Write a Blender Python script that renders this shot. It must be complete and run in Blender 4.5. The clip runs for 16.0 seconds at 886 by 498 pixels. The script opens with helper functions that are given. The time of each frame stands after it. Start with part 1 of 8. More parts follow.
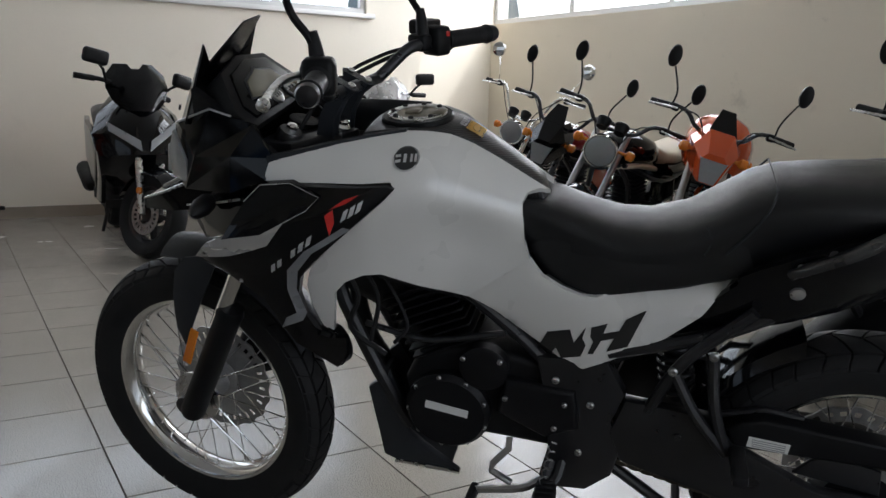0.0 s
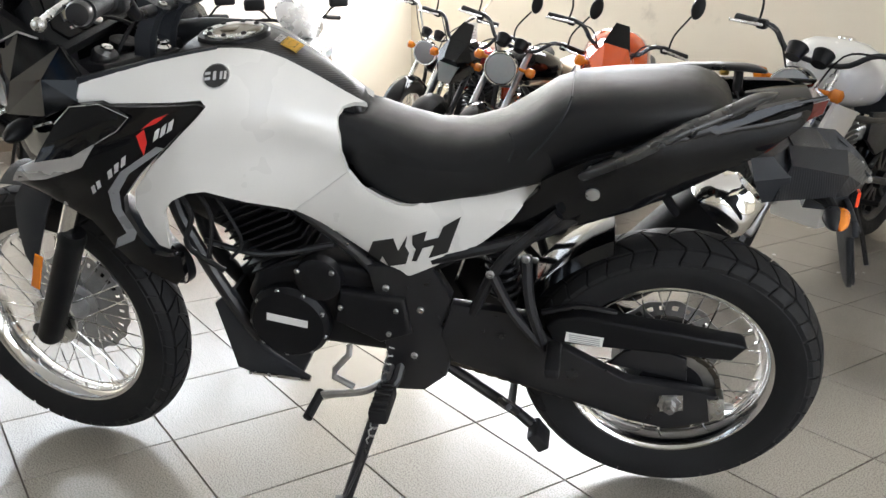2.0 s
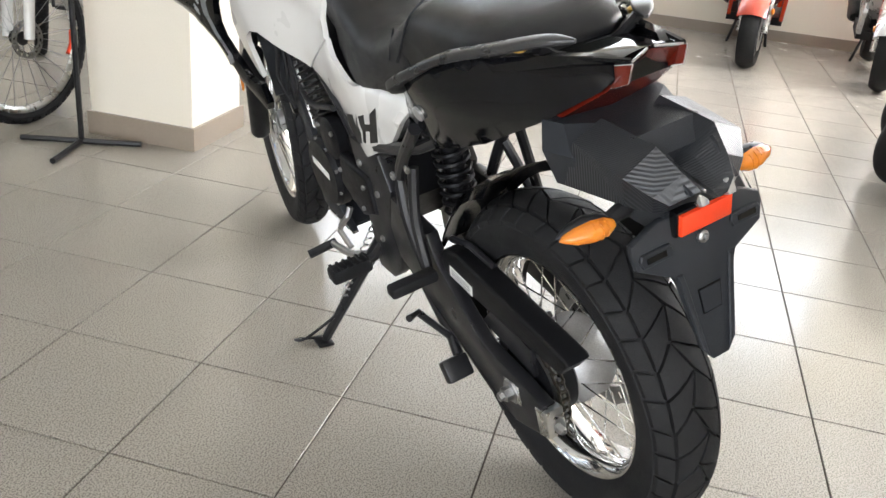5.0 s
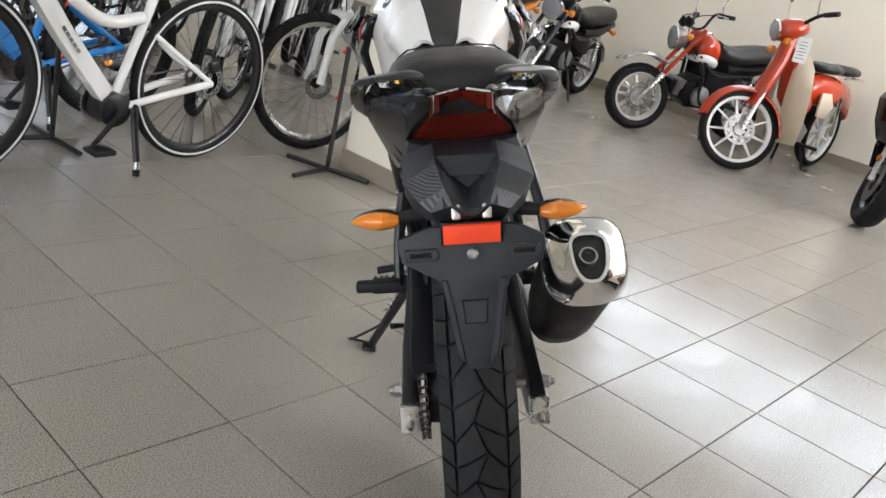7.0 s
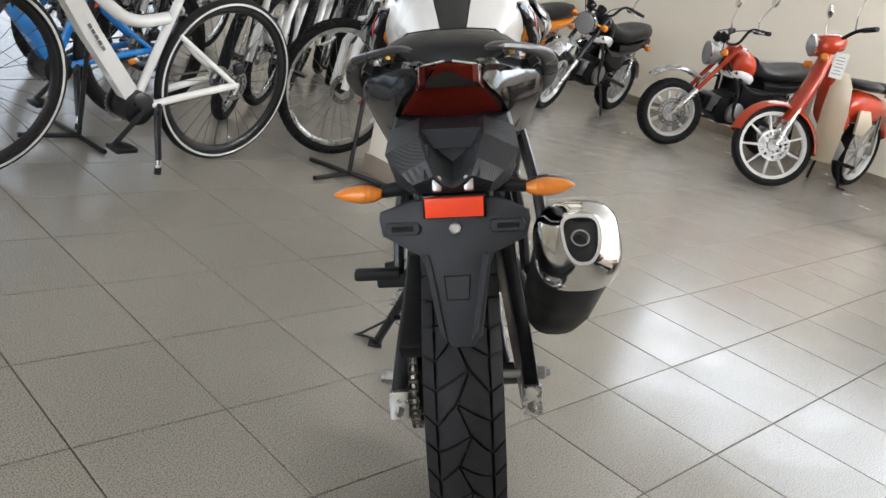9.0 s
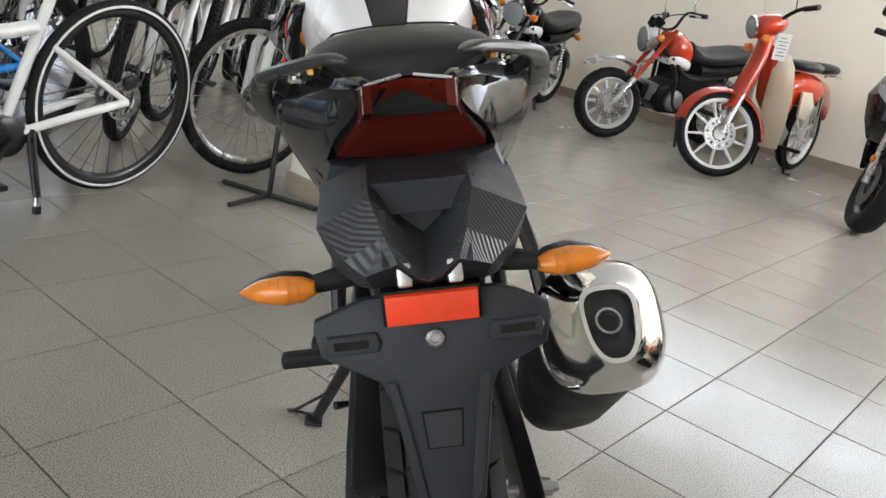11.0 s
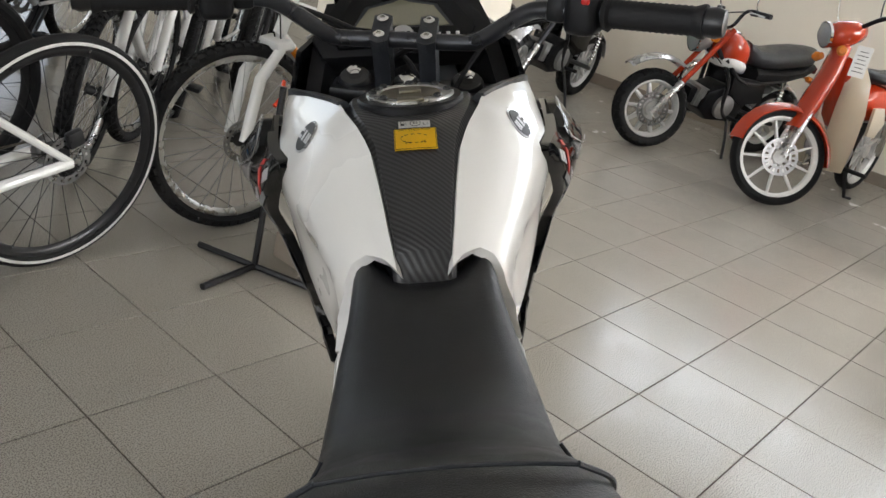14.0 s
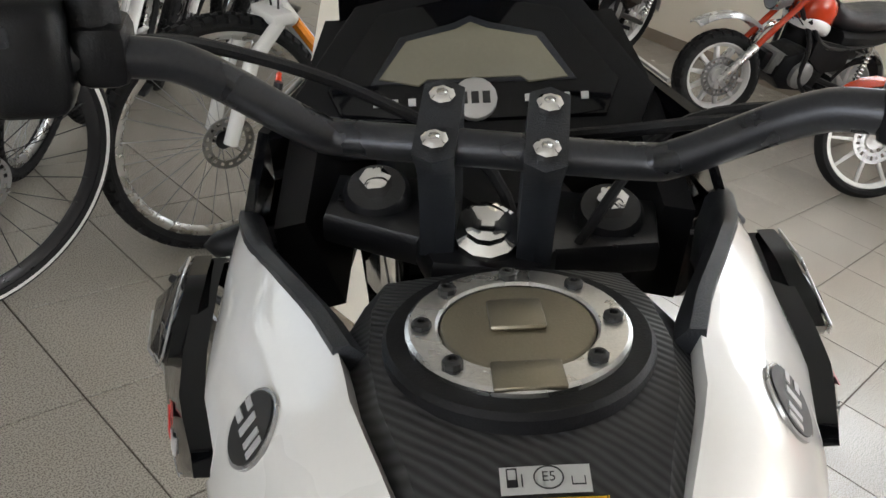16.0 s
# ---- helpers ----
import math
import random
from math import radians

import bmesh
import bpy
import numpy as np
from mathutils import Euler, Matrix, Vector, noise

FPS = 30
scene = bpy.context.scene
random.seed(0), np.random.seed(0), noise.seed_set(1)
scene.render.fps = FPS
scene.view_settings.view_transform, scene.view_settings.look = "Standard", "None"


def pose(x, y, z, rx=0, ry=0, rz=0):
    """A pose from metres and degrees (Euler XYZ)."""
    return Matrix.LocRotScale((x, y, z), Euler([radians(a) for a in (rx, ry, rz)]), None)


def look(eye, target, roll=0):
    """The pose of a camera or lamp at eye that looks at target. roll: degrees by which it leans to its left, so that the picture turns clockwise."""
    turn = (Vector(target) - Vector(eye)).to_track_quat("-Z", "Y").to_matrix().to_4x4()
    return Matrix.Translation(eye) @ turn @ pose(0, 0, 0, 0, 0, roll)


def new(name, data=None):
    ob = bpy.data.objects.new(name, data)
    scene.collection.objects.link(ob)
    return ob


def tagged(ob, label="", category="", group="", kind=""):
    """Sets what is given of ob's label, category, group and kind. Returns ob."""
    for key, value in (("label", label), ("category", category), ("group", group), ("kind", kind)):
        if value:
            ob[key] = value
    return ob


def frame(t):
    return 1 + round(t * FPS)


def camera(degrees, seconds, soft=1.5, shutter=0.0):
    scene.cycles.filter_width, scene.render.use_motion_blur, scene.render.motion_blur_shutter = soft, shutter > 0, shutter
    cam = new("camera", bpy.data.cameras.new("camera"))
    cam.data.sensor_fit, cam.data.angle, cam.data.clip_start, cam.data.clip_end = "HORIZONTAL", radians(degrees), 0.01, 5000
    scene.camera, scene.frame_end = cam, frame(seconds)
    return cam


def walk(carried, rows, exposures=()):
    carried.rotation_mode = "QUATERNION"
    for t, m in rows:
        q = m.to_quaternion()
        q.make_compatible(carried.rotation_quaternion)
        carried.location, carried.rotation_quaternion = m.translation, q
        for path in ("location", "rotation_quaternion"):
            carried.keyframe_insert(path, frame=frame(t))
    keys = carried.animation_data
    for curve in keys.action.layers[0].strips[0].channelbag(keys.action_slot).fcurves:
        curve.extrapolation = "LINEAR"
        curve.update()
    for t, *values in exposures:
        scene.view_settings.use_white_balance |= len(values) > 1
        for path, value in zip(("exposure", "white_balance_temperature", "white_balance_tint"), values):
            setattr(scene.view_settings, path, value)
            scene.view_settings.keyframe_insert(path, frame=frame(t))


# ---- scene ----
cam = camera(55.6, 16.0)
PATH = [
    (0, (-0.397, 1.063, 1.048), (1.286, 0.045, 0.691), 1.8),
    (0.5, (-0.445, 1.03, 1.047), (1.208, -0.001, 0.596), 1.3),
    (1, (-0.486, 0.961, 1.015), (1.133, -0.124, 0.567), 0.6),
    (1.5, (-0.543, 0.918, 1.017), (1.05, -0.171, 0.492), 0.0),
    (2, (-0.585, 0.88, 1.037), (1.006, -0.211, 0.511), 0.3),
    (2.5, (-0.677, 0.768, 1.086), (0.906, -0.3, 0.49), 2.2),
    (3, (-0.699, 0.564, 1.075), (0.886, -0.449, 0.396), 3.6),
    (3.5, (-0.698, 0.327, 1.073), (1.033, -0.393, 0.378), 4.1),
    (4, (-0.824, 0.037, 1.094), (0.978, -0.413, 0.352), 5.9),
    (4.2, (-0.847, -0.086, 1.12), (0.978, -0.329, 0.34), 5.5),
    (6.3, (-0.662, -1.112, 1.076), (0.902, -0.178, 0.251), 11.7),
    (6.5, (-0.673, -1.196, 1.115), (0.847, -0.186, 0.298), 12.0),
    (7, (-0.681, -1.341, 1.134), (0.777, -0.157, 0.444), 12.8),
    (7.5, (-0.648, -1.386, 1.118), (0.791, -0.153, 0.478), 12.4),
    (8, (-0.643, -1.419, 1.096), (0.769, -0.154, 0.458), 13.0),
    (8.5, (-0.641, -1.431, 1.09), (0.753, -0.169, 0.408), 13.2),
    (9, (-0.613, -1.41, 1.079), (0.787, -0.145, 0.417), 13.0),
    (9.5, (-0.549, -1.263, 1.053), (0.874, -0.013, 0.413), 11.7),
    (10, (-0.426, -1.121, 1.026), (1.072, 0.06, 0.425), 11.4),
    (10.2, (-0.369, -1.095, 1.024), (1.148, 0.065, 0.431), 11.5),
    (12.3, (-0.292, -0.964, 1.155), (1.188, 0.164, 0.421), 11.1),
    (12.5, (-0.288, -0.924, 1.213), (1.2, 0.191, 0.477), 11.8),
    (13, (-0.195, -0.775, 1.272), (1.3, 0.323, 0.523), 12.7),
    (13.5, (-0.019, -0.614, 1.271), (1.475, 0.479, 0.514), 13.2),
    (14, (0.21, -0.451, 1.264), (1.694, 0.648, 0.497), 13.5),
    (14.5, (0.373, -0.24, 1.197), (1.832, 0.881, 0.412), 12.4),
    (15, (0.497, -0.097, 1.189), (1.944, 1.018, 0.373), 12.6),
    (15.5, (0.63, -0.008, 1.223), (2.065, 1.067, 0.338), 13.7),
    (16, (0.706, 0.085, 1.236), (2.136, 1.147, 0.327), 14.8),
]
walk(cam, [(t, look(eye, target, roll)) for t, eye, target, roll in PATH],
     exposures=[(t, e, k, 12) for t, e, k in ((0.0, -1.6, 5950), (0.5, -1.0, 5950), (1.0, -0.4, 5950), (1.6, -0.1, 5950), (2.2, -0.1, 6350), (3.0, 0.2, 6450), (4.2, 0.4, 6400), (6.3, -0.08, 6200), (9.0, -0.22, 6200), (12.4, -0.28, 6150), (13.5, -0.3, 6150), (14.0, -0.5, 6350), (14.6, -0.55, 6400), (15.5, -0.55, 6400), (16.0, -0.38, 6350))])

# ---------------- light ----------------
sky = bpy.data.worlds.new("sky")
scene.world = sky
sky.use_nodes = True
nt = sky.node_tree
tex = nt.nodes.new("ShaderNodeTexSky")
tex.sky_type, tex.sun_disc = "NISHITA", False
tex.sun_elevation, tex.sun_rotation = radians(42), radians(230)
nt.links.new(tex.outputs[0], nt.nodes["Background"].inputs[0])
nt.nodes["Background"].inputs[1].default_value = 0.12

sun_data = bpy.data.lights.new("sun", "SUN")
sun_data.energy, sun_data.angle, sun_data.color = 5.0, radians(0.6), (1.0, 0.94, 0.85)
sun = new("sun", sun_data)
sun.matrix_world = look((0, 0, 6), Vector((0, 0, 6)) + Vector((1.3, 1.0, -1.57)))


def window_light(name, centre, aim, w, h, watts, colour=(1.0, 0.97, 0.93)):
    d = bpy.data.lights.new(name, "AREA")
    d.shape, d.size, d.size_y, d.energy, d.color = "RECTANGLE", w, h, watts, colour
    ob = new(name, d)
    ob.matrix_world = look(centre, Vector(centre) + Vector(aim))
    return ob


window_light("south_window_light", (5.2, -4.02, 2.42), (0, 1, -0.25), 3.3, 1.15, 265, (1.0, 0.99, 0.97))
window_light("east_window_light", (7.1, 0.1, 2.42), (-1, 0, -0.25), 5.0, 1.15, 120, (0.94, 0.98, 1.0))
window_light("north_window_light", (1.5, 8.45, 1.5), (0, -1, 0), 6.0, 2.4, 75, (0.9, 0.96, 1.0))
# Fill from the unseen west side, added to lift the ambient light.
window_light("west_fill_light", (-5.1, -1.0, 1.5), (1, 0, 0), 5.0, 2.4, 150, (0.95, 0.98, 1.0))

# ---------------- materials ----------------
def mat(name, col, rough=0.5, metal=0.0, var=0.06, scale=18.0, bump=0.0, bscale=300.0, coat=0.0, rvar=0.08, rand=0.0, spec=0.5):
    """Base colour with variation at two scales, uneven gloss and fine relief."""
    m = bpy.data.materials.new(name)
    m.use_nodes = True
    n, k = m.node_tree.nodes, m.node_tree.links
    b = n["Principled BSDF"]
    b.inputs["Metallic"].default_value = metal
    b.inputs["Specular IOR Level"].default_value = spec
    b.inputs["Coat Weight"].default_value = coat
    b.inputs["Coat Roughness"].default_value = 0.06
    co = n.new("ShaderNodeTexCoord")
    big, fine = n.new("ShaderNodeTexNoise"), n.new("ShaderNodeTexNoise")
    big.inputs["Scale"].default_value, big.inputs["Detail"].default_value = scale, 3
    fine.inputs["Scale"].default_value, fine.inputs["Detail"].default_value = bscale, 2
    for t in (big, fine):
        k.new(co.outputs["Object"], t.inputs["Vector"])
    add = n.new("ShaderNodeMath")
    add.operation = "ADD"
    k.new(big.outputs["Fac"], add.inputs[0])
    k.new(fine.outputs["Fac"], add.inputs[1])
    last = add.outputs[0]
    if rand:
        oi, mul, a2 = n.new("ShaderNodeObjectInfo"), n.new("ShaderNodeMath"), n.new("ShaderNodeMath")
        mul.operation, a2.operation = "MULTIPLY", "ADD"
        mul.inputs[1].default_value = rand
        k.new(oi.outputs["Random"], mul.inputs[0])
        k.new(mul.outputs[0], a2.inputs[0])
        k.new(last, a2.inputs[1])
        last = a2.outputs[0]
    mp = n.new("ShaderNodeMapRange")
    mp.inputs["From Min"].default_value, mp.inputs["From Max"].default_value = 0.6, 1.4 + rand
    mp.inputs["To Min"].default_value, mp.inputs["To Max"].default_value = 1 - var, 1 + var
    k.new(last, mp.inputs["Value"])
    mx = n.new("ShaderNodeMix")
    mx.data_type, mx.blend_type = "RGBA", "MULTIPLY"
    mx.inputs[0].default_value = 1.0
    mx.inputs[6].default_value = (*col, 1)
    k.new(mp.outputs[0], mx.inputs[7])
    k.new(mx.outputs[2], b.inputs["Base Color"])
    rr = n.new("ShaderNodeMapRange")
    rr.inputs["From Min"].default_value, rr.inputs["From Max"].default_value = 0.3, 0.7
    rr.inputs["To Min"].default_value = max(0.02, rough * (1 - rvar * 2))
    rr.inputs["To Max"].default_value = min(1, rough * (1 + rvar * 2))
    k.new(big.outputs["Fac"], rr.inputs["Value"])
    k.new(rr.outputs[0], b.inputs["Roughness"])
    if bump:
        bp = n.new("ShaderNodeBump")
        bp.inputs["Strength"].default_value, bp.inputs["Distance"].default_value = bump, 0.002
        k.new(fine.outputs["Fac"], bp.inputs["Height"])
        k.new(bp.outputs[0], b.inputs["Normal"])
    return m


def weave_mat(name, dark, light, scale=130.0, rough=0.35):
    """Twill: diagonal ribs, two tones."""
    m = mat(name, dark, rough, 0, 0.1, 30, 0, 400)
    n, k = m.node_tree.nodes, m.node_tree.links
    b = n["Principled BSDF"]
    co, w, mx, bp = n.new("ShaderNodeTexCoord"), n.new("ShaderNodeTexWave"), n.new("ShaderNodeMix"), n.new("ShaderNodeBump")
    mp = n.new("ShaderNodeMapping")
    mp.inputs["Rotation"].default_value = (0, 0, radians(35))
    k.new(co.outputs["Object"], mp.inputs[0])
    k.new(mp.outputs[0], w.inputs["Vector"])
    w.inputs["Scale"].default_value, w.inputs["Distortion"].default_value = scale / 6.283 * 2, 0.4
    mx.data_type = "RGBA"
    mx.inputs[6].default_value, mx.inputs[7].default_value = (*dark, 1), (*light, 1)
    k.new(w.outputs["Fac"], mx.inputs[0])
    k.new(mx.outputs[2], b.inputs["Base Color"])
    bp.inputs["Strength"].default_value, bp.inputs["Distance"].default_value = 0.35, 0.001
    k.new(w.outputs["Fac"], bp.inputs["Height"])
    k.new(bp.outputs[0], b.inputs["Normal"])
    return m


def lens_mat(name, col, rough=0.08, glow=0.0):
    m = mat(name, col, rough, 0, 0.05, 60, 0.25, 500, coat=0.6)
    m.node_tree.nodes["Principled BSDF"].inputs["Subsurface Weight"].default_value = 0.15
    return m


def glass_mat(name, col=(0.9, 0.95, 0.95), rough=0.02, trans=1.0):
    m = bpy.data.materials.new(name)
    m.use_nodes = True
    b = m.node_tree.nodes["Principled BSDF"]
    b.inputs["Base Color"].default_value = (*col, 1)
    b.inputs["Roughness"].default_value, b.inputs["Transmission Weight"].default_value = rough, trans
    b.inputs["IOR"].default_value = 1.45
    return m


WHITE = mat("white_gloss_paint", (0.71, 0.705, 0.68), 0.3, 0, 0.015, 6, 0, 300, coat=1.0)
GLOSSBLK = mat("black_gloss_plastic", (0.003, 0.0032, 0.004), 0.07, 0, 0.1, 10, 0, 200, spec=0.27)
MATTBLK = mat("black_matt_plastic", (0.0062, 0.0063, 0.0072), 0.45, 0, 0.15, 20, 0.15, 900, spec=0.2)
GREYPL = mat("dark_grey_moulded_plastic", (0.019, 0.0212, 0.0255), 0.42, 0, 0.1, 20, 0.3, 900, spec=0.32)
FRAMEBLK = mat("black_powder_coat", (0.011, 0.0112, 0.013), 0.32, 0, 0.15, 25, 0.1, 500)
ENGBLK = mat("black_engine_paint", (0.009, 0.0092, 0.0105), 0.42, 0.25, 0.2, 25, 0.25, 350, spec=0.22)
RUBBER = mat("tyre_rubber", (0.014, 0.014, 0.0147), 0.68, 0, 0.25, 14, 0.4, 500, spec=0.22)
RUBBER2 = mat("grip_rubber", (0.013, 0.013, 0.014), 0.55, 0, 0.2, 30, 0.3, 600, spec=0.22)
VINYL = mat("black_seat_vinyl", (0.0075, 0.0078, 0.009), 0.37, 0, 0.1, 25, 0.4, 700, spec=0.42)
SCREENBLK = mat("dark_screen_plastic", (0.005, 0.005, 0.006), 0.22, 0, 0.05, 10, 0, 300, spec=0.35)
TAILBLK = mat("black_tail_plastic", (0.004, 0.0044, 0.0055), 0.1, 0, 0.08, 10, 0, 200, spec=0.33)
RAILBLK = mat("satin_black_rail", (0.016, 0.0165, 0.018), 0.3, 0, 0.1, 25, 0.1, 700, spec=0.75)
CHROME = mat("polished_chrome", (0.78, 0.78, 0.77), 0.09, 1.0, 0.04, 20, 0, 300)
ALU = mat("brushed_aluminium", (0.62, 0.62, 0.61), 0.28, 1.0, 0.1, 40, 0.1, 600)
STEEL = mat("dull_steel", (0.42, 0.42, 0.42), 0.36, 1.0, 0.2, 60, 0.15, 500)
DISCSTEEL = mat("worn_disc_steel", (0.3, 0.3, 0.3), 0.3, 1.0, 0.2, 60, 0.15, 500)
CASTALU = mat("cast_aluminium", (0.4, 0.4, 0.4), 0.45, 0.85, 0.2, 40, 0.4, 400)
DARKSTEEL = mat("anodised_dark_bar", (0.05, 0.052, 0.058), 0.3, 0.75, 0.1, 30, 0, 400)
CHAINM = mat("oiled_chain_steel", (0.09, 0.08, 0.065), 0.35, 0.9, 0.35, 80, 0.3, 300)
CARBON = weave_mat("black_carbon_twill", (0.009, 0.009, 0.0095), (0.034, 0.034, 0.036), 200)
CARBONG = weave_mat("grey_carbon_twill", (0.017, 0.0185, 0.0215), (0.020, 0.0218, 0.025), 300)
ORANGE = lens_mat("amber_lens", (0.66, 0.2, 0.012))
REDLENS = lens_mat("dark_red_lens", (0.095, 0.009, 0.004))
REDREFL = lens_mat("red_reflector", (0.85, 0.06, 0.015))
LAMPGLASS = lens_mat("clear_lamp_lens", (0.27, 0.28, 0.29), 0.05)
YELLOW = mat("yellow_sticker", (0.9, 0.55, 0.012), 0.35, 0, 0.04, 20)
PAPER = mat("white_label", (0.72, 0.72, 0.70), 0.45, 0, 0.04, 20)
INK = mat("black_print", (0.015, 0.015, 0.015), 0.5)
SILVERINK = mat("silver_print", (0.55, 0.55, 0.56), 0.35, 0.4)
GREYINK = mat("grey_stripe", (0.2, 0.205, 0.215), 0.3, 0.1)
REDINK = mat("red_print", (0.5, 0.02, 0.015), 0.3)
DISPLAY = mat("unlit_dash_display", (0.17, 0.16, 0.115), 0.12, 0, 0.04, 8, coat=0.8)
RED = mat("red_gloss_paint", (0.4, 0.034, 0.008), 0.2, 0, 0.03, 8, 0, 300, coat=0.5)
DKRED = mat("dark_red_gloss_paint", (0.28, 0.012, 0.012), 0.2, 0, 0.03, 8, 0, 300, coat=0.8)
ORRED = mat("orange_red_metallic_paint", (0.62, 0.085, 0.012), 0.18, 0.2, 0.05, 8, 0, 700, coat=0.9)
CREAM = mat("cream_plastic", (0.62, 0.55, 0.42), 0.35, 0, 0.03, 8, 0, 300, coat=0.2)
BIKEWHITE = mat("white_frame_enamel", (0.78, 0.78, 0.76), 0.25, 0, 0.03, 10, 0, 300, coat=0.5)
BLUE = mat("blue_frame_enamel", (0.02, 0.22, 0.62), 0.25, 0, 0.05, 10, 0, 300, coat=0.5)
DKBLUE = mat("deep_blue_enamel", (0.02, 0.05, 0.38), 0.25, 0, 0.05, 10, 0, 300, coat=0.5)
ORANGEP = mat("orange_gloss_paint", (0.78, 0.25, 0.012), 0.22, 0, 0.04, 8, 0, 300, coat=0.7)
SILVERP = mat("silver_metallic_paint", (0.5, 0.5, 0.5), 0.28, 0.7, 0.05, 12, 0, 800, coat=0.5)
WHEELSILVER = mat("silver_wheel_paint", (0.62, 0.62, 0.61), 0.35, 0.2, 0.04, 20, 0, 400, coat=0.3)
CAPBRONZE = mat("bronze_grey_cap_metal", (0.27, 0.245, 0.19), 0.38, 1.0, 0.06, 40, 0.1, 600)
GOLD = mat("gold_anodised", (0.6, 0.38, 0.1), 0.3, 1.0, 0.1, 30)
MIRROR = mat("mirror_glass", (0.85, 0.86, 0.87), 0.03, 1.0, 0.01)


# ---------------- mesh tools ----------------
def root(name, label, category, m, group=""):
    e = new(name)
    e.matrix_world = m
    return tagged(e, label, category, group)


def part(name, bm, material, parent, label="", kind="", sharp=0.62):
    bmesh.ops.recalc_face_normals(bm, faces=bm.faces)
    for e in bm.edges:
        e.smooth = not (len(e.link_faces) == 2 and e.calc_face_angle() > sharp)
    for f in bm.faces:
        f.smooth = True
    me = bpy.data.meshes.new(name)
    bm.to_mesh(me)
    bm.free()
    me.materials.append(material)
    ob = new(name, me)
    ob.parent = parent
    if label:
        ob["label"] = label
    if kind:
        ob["kind"] = kind
    return ob


def twin(name, ob, parent, m):
    """A second object on the mesh of a part."""
    o = new(name, ob.data)
    o.parent = parent
    o.matrix_basis = m
    return o


def spline(pts, k=6):
    p = [Vector(q) for q in pts]
    p = [2 * p[0] - p[1]] + p + [2 * p[-1] - p[-2]]
    out = []
    for i in range(1, len(p) - 2):
        for s in range(k):
            t = s / k
            a, b, c, d = p[i - 1], p[i], p[i + 1], p[i + 2]
            out.append(0.5 * (2 * b + (c - a) * t + (2 * a - 5 * b + 4 * c - d) * t * t + (3 * b - a - 3 * c + d) * t ** 3))
    return out + [p[-2]]


def ring(bm, c, x, y, r, n):
    return [bm.verts.new(c + r * (math.cos(2 * math.pi * i / n) * x + math.sin(2 * math.pi * i / n) * y)) for i in range(n)]


def skin(bm, loops, caps=True, closed=False):
    n = len(loops[0])
    pairs = list(zip(loops, loops[1:])) + ([(loops[-1], loops[0])] if closed else [])
    for a, b in pairs:
        for i in range(n):
            j = (i + 1) % n
            try:
                bm.faces.new((a[i], a[j], b[j], b[i]))
            except ValueError:
                pass
    if caps and not closed:
        for lp in (loops[0], loops[-1]):
            try:
                bm.faces.new(lp)
            except ValueError:
                pass


def tube(bm, pts, r, n=10, caps=True):
    p = [Vector(q) for q in pts]
    rr = r if isinstance(r, (list, tuple)) else [r] * len(p)
    if len(rr) != len(p):
        rr = [rr[0] + (rr[-1] - rr[0]) * i / (len(p) - 1) for i in range(len(p))]
    loops, x = [], None
    for i, c in enumerate(p):
        t = (p[min(i + 1, len(p) - 1)] - p[max(i - 1, 0)]).normalized()
        if x is None:
            x = t.orthogonal().normalized()
        x = (x - t * x.dot(t)).normalized()
        loops.append(ring(bm, c, x, t.cross(x), rr[i], n))
    skin(bm, loops, caps)
    return bm


def rod(pts, r, n=10, k=0):
    return tube(bmesh.new(), spline(pts, k) if k else pts, r, n)


def lathe(bm, prof, o=(0, 0, 0), d=(0, 1, 0), n=32, closed=False):
    """prof: (along the axis, radius)."""
    o, d = Vector(o), Vector(d).normalized()
    x = d.orthogonal().normalized()
    y = d.cross(x)
    skin(bm, [ring(bm, o + d * a, x, y, max(r, 1e-4), n) for a, r in prof], not closed, closed)
    return bm


def block(bm, c, s, rot=(0, 0, 0), bevel=0.0, seg=2):
    m = pose(*c, *rot) @ Matrix.Diagonal((*s, 1))
    g = bmesh.ops.create_cube(bm, size=1, matrix=m)
    if bevel:
        es = list({e for v in g["verts"] for e in v.link_edges})
        bmesh.ops.bevel(bm, geom=es, offset=bevel, segments=seg, affect="EDGES", profile=0.5)
    return bm


def prism(bm, poly, y0, y1, bevel=0.0, seg=2, plane="xz", taper=1.0):
    """An outline in a plane, given thickness across it."""
    cx, cz = sum(p[0] for p in poly) / len(poly), sum(p[1] for p in poly) / len(poly)

    def at(u, v, w, s):
        u, v = cx + (u - cx) * s, cz + (v - cz) * s
        return (u, w, v) if plane == "xz" else ((w, u, v) if plane == "yz" else (u, v, w))
    a = [bm.verts.new(at(u, v, y0, 1)) for u, v in poly]
    b = [bm.verts.new(at(u, v, y1, taper)) for u, v in poly]
    fs = [bm.faces.new(a), bm.faces.new(b)]
    for i in range(len(poly)):
        j = (i + 1) % len(poly)
        fs.append(bm.faces.new((a[i], a[j], b[j], b[i])))
    if bevel:
        bmesh.ops.recalc_face_normals(bm, faces=fs)
        es = list({e for f in fs[:2] for e in f.edges})
        bmesh.ops.bevel(bm, geom=es, offset=bevel, segments=seg, affect="EDGES", profile=0.5)
    return bm


def loft(bm, sections, caps=True):
    skin(bm, [[bm.verts.new(p) for p in s] for s in sections], caps)
    return bm


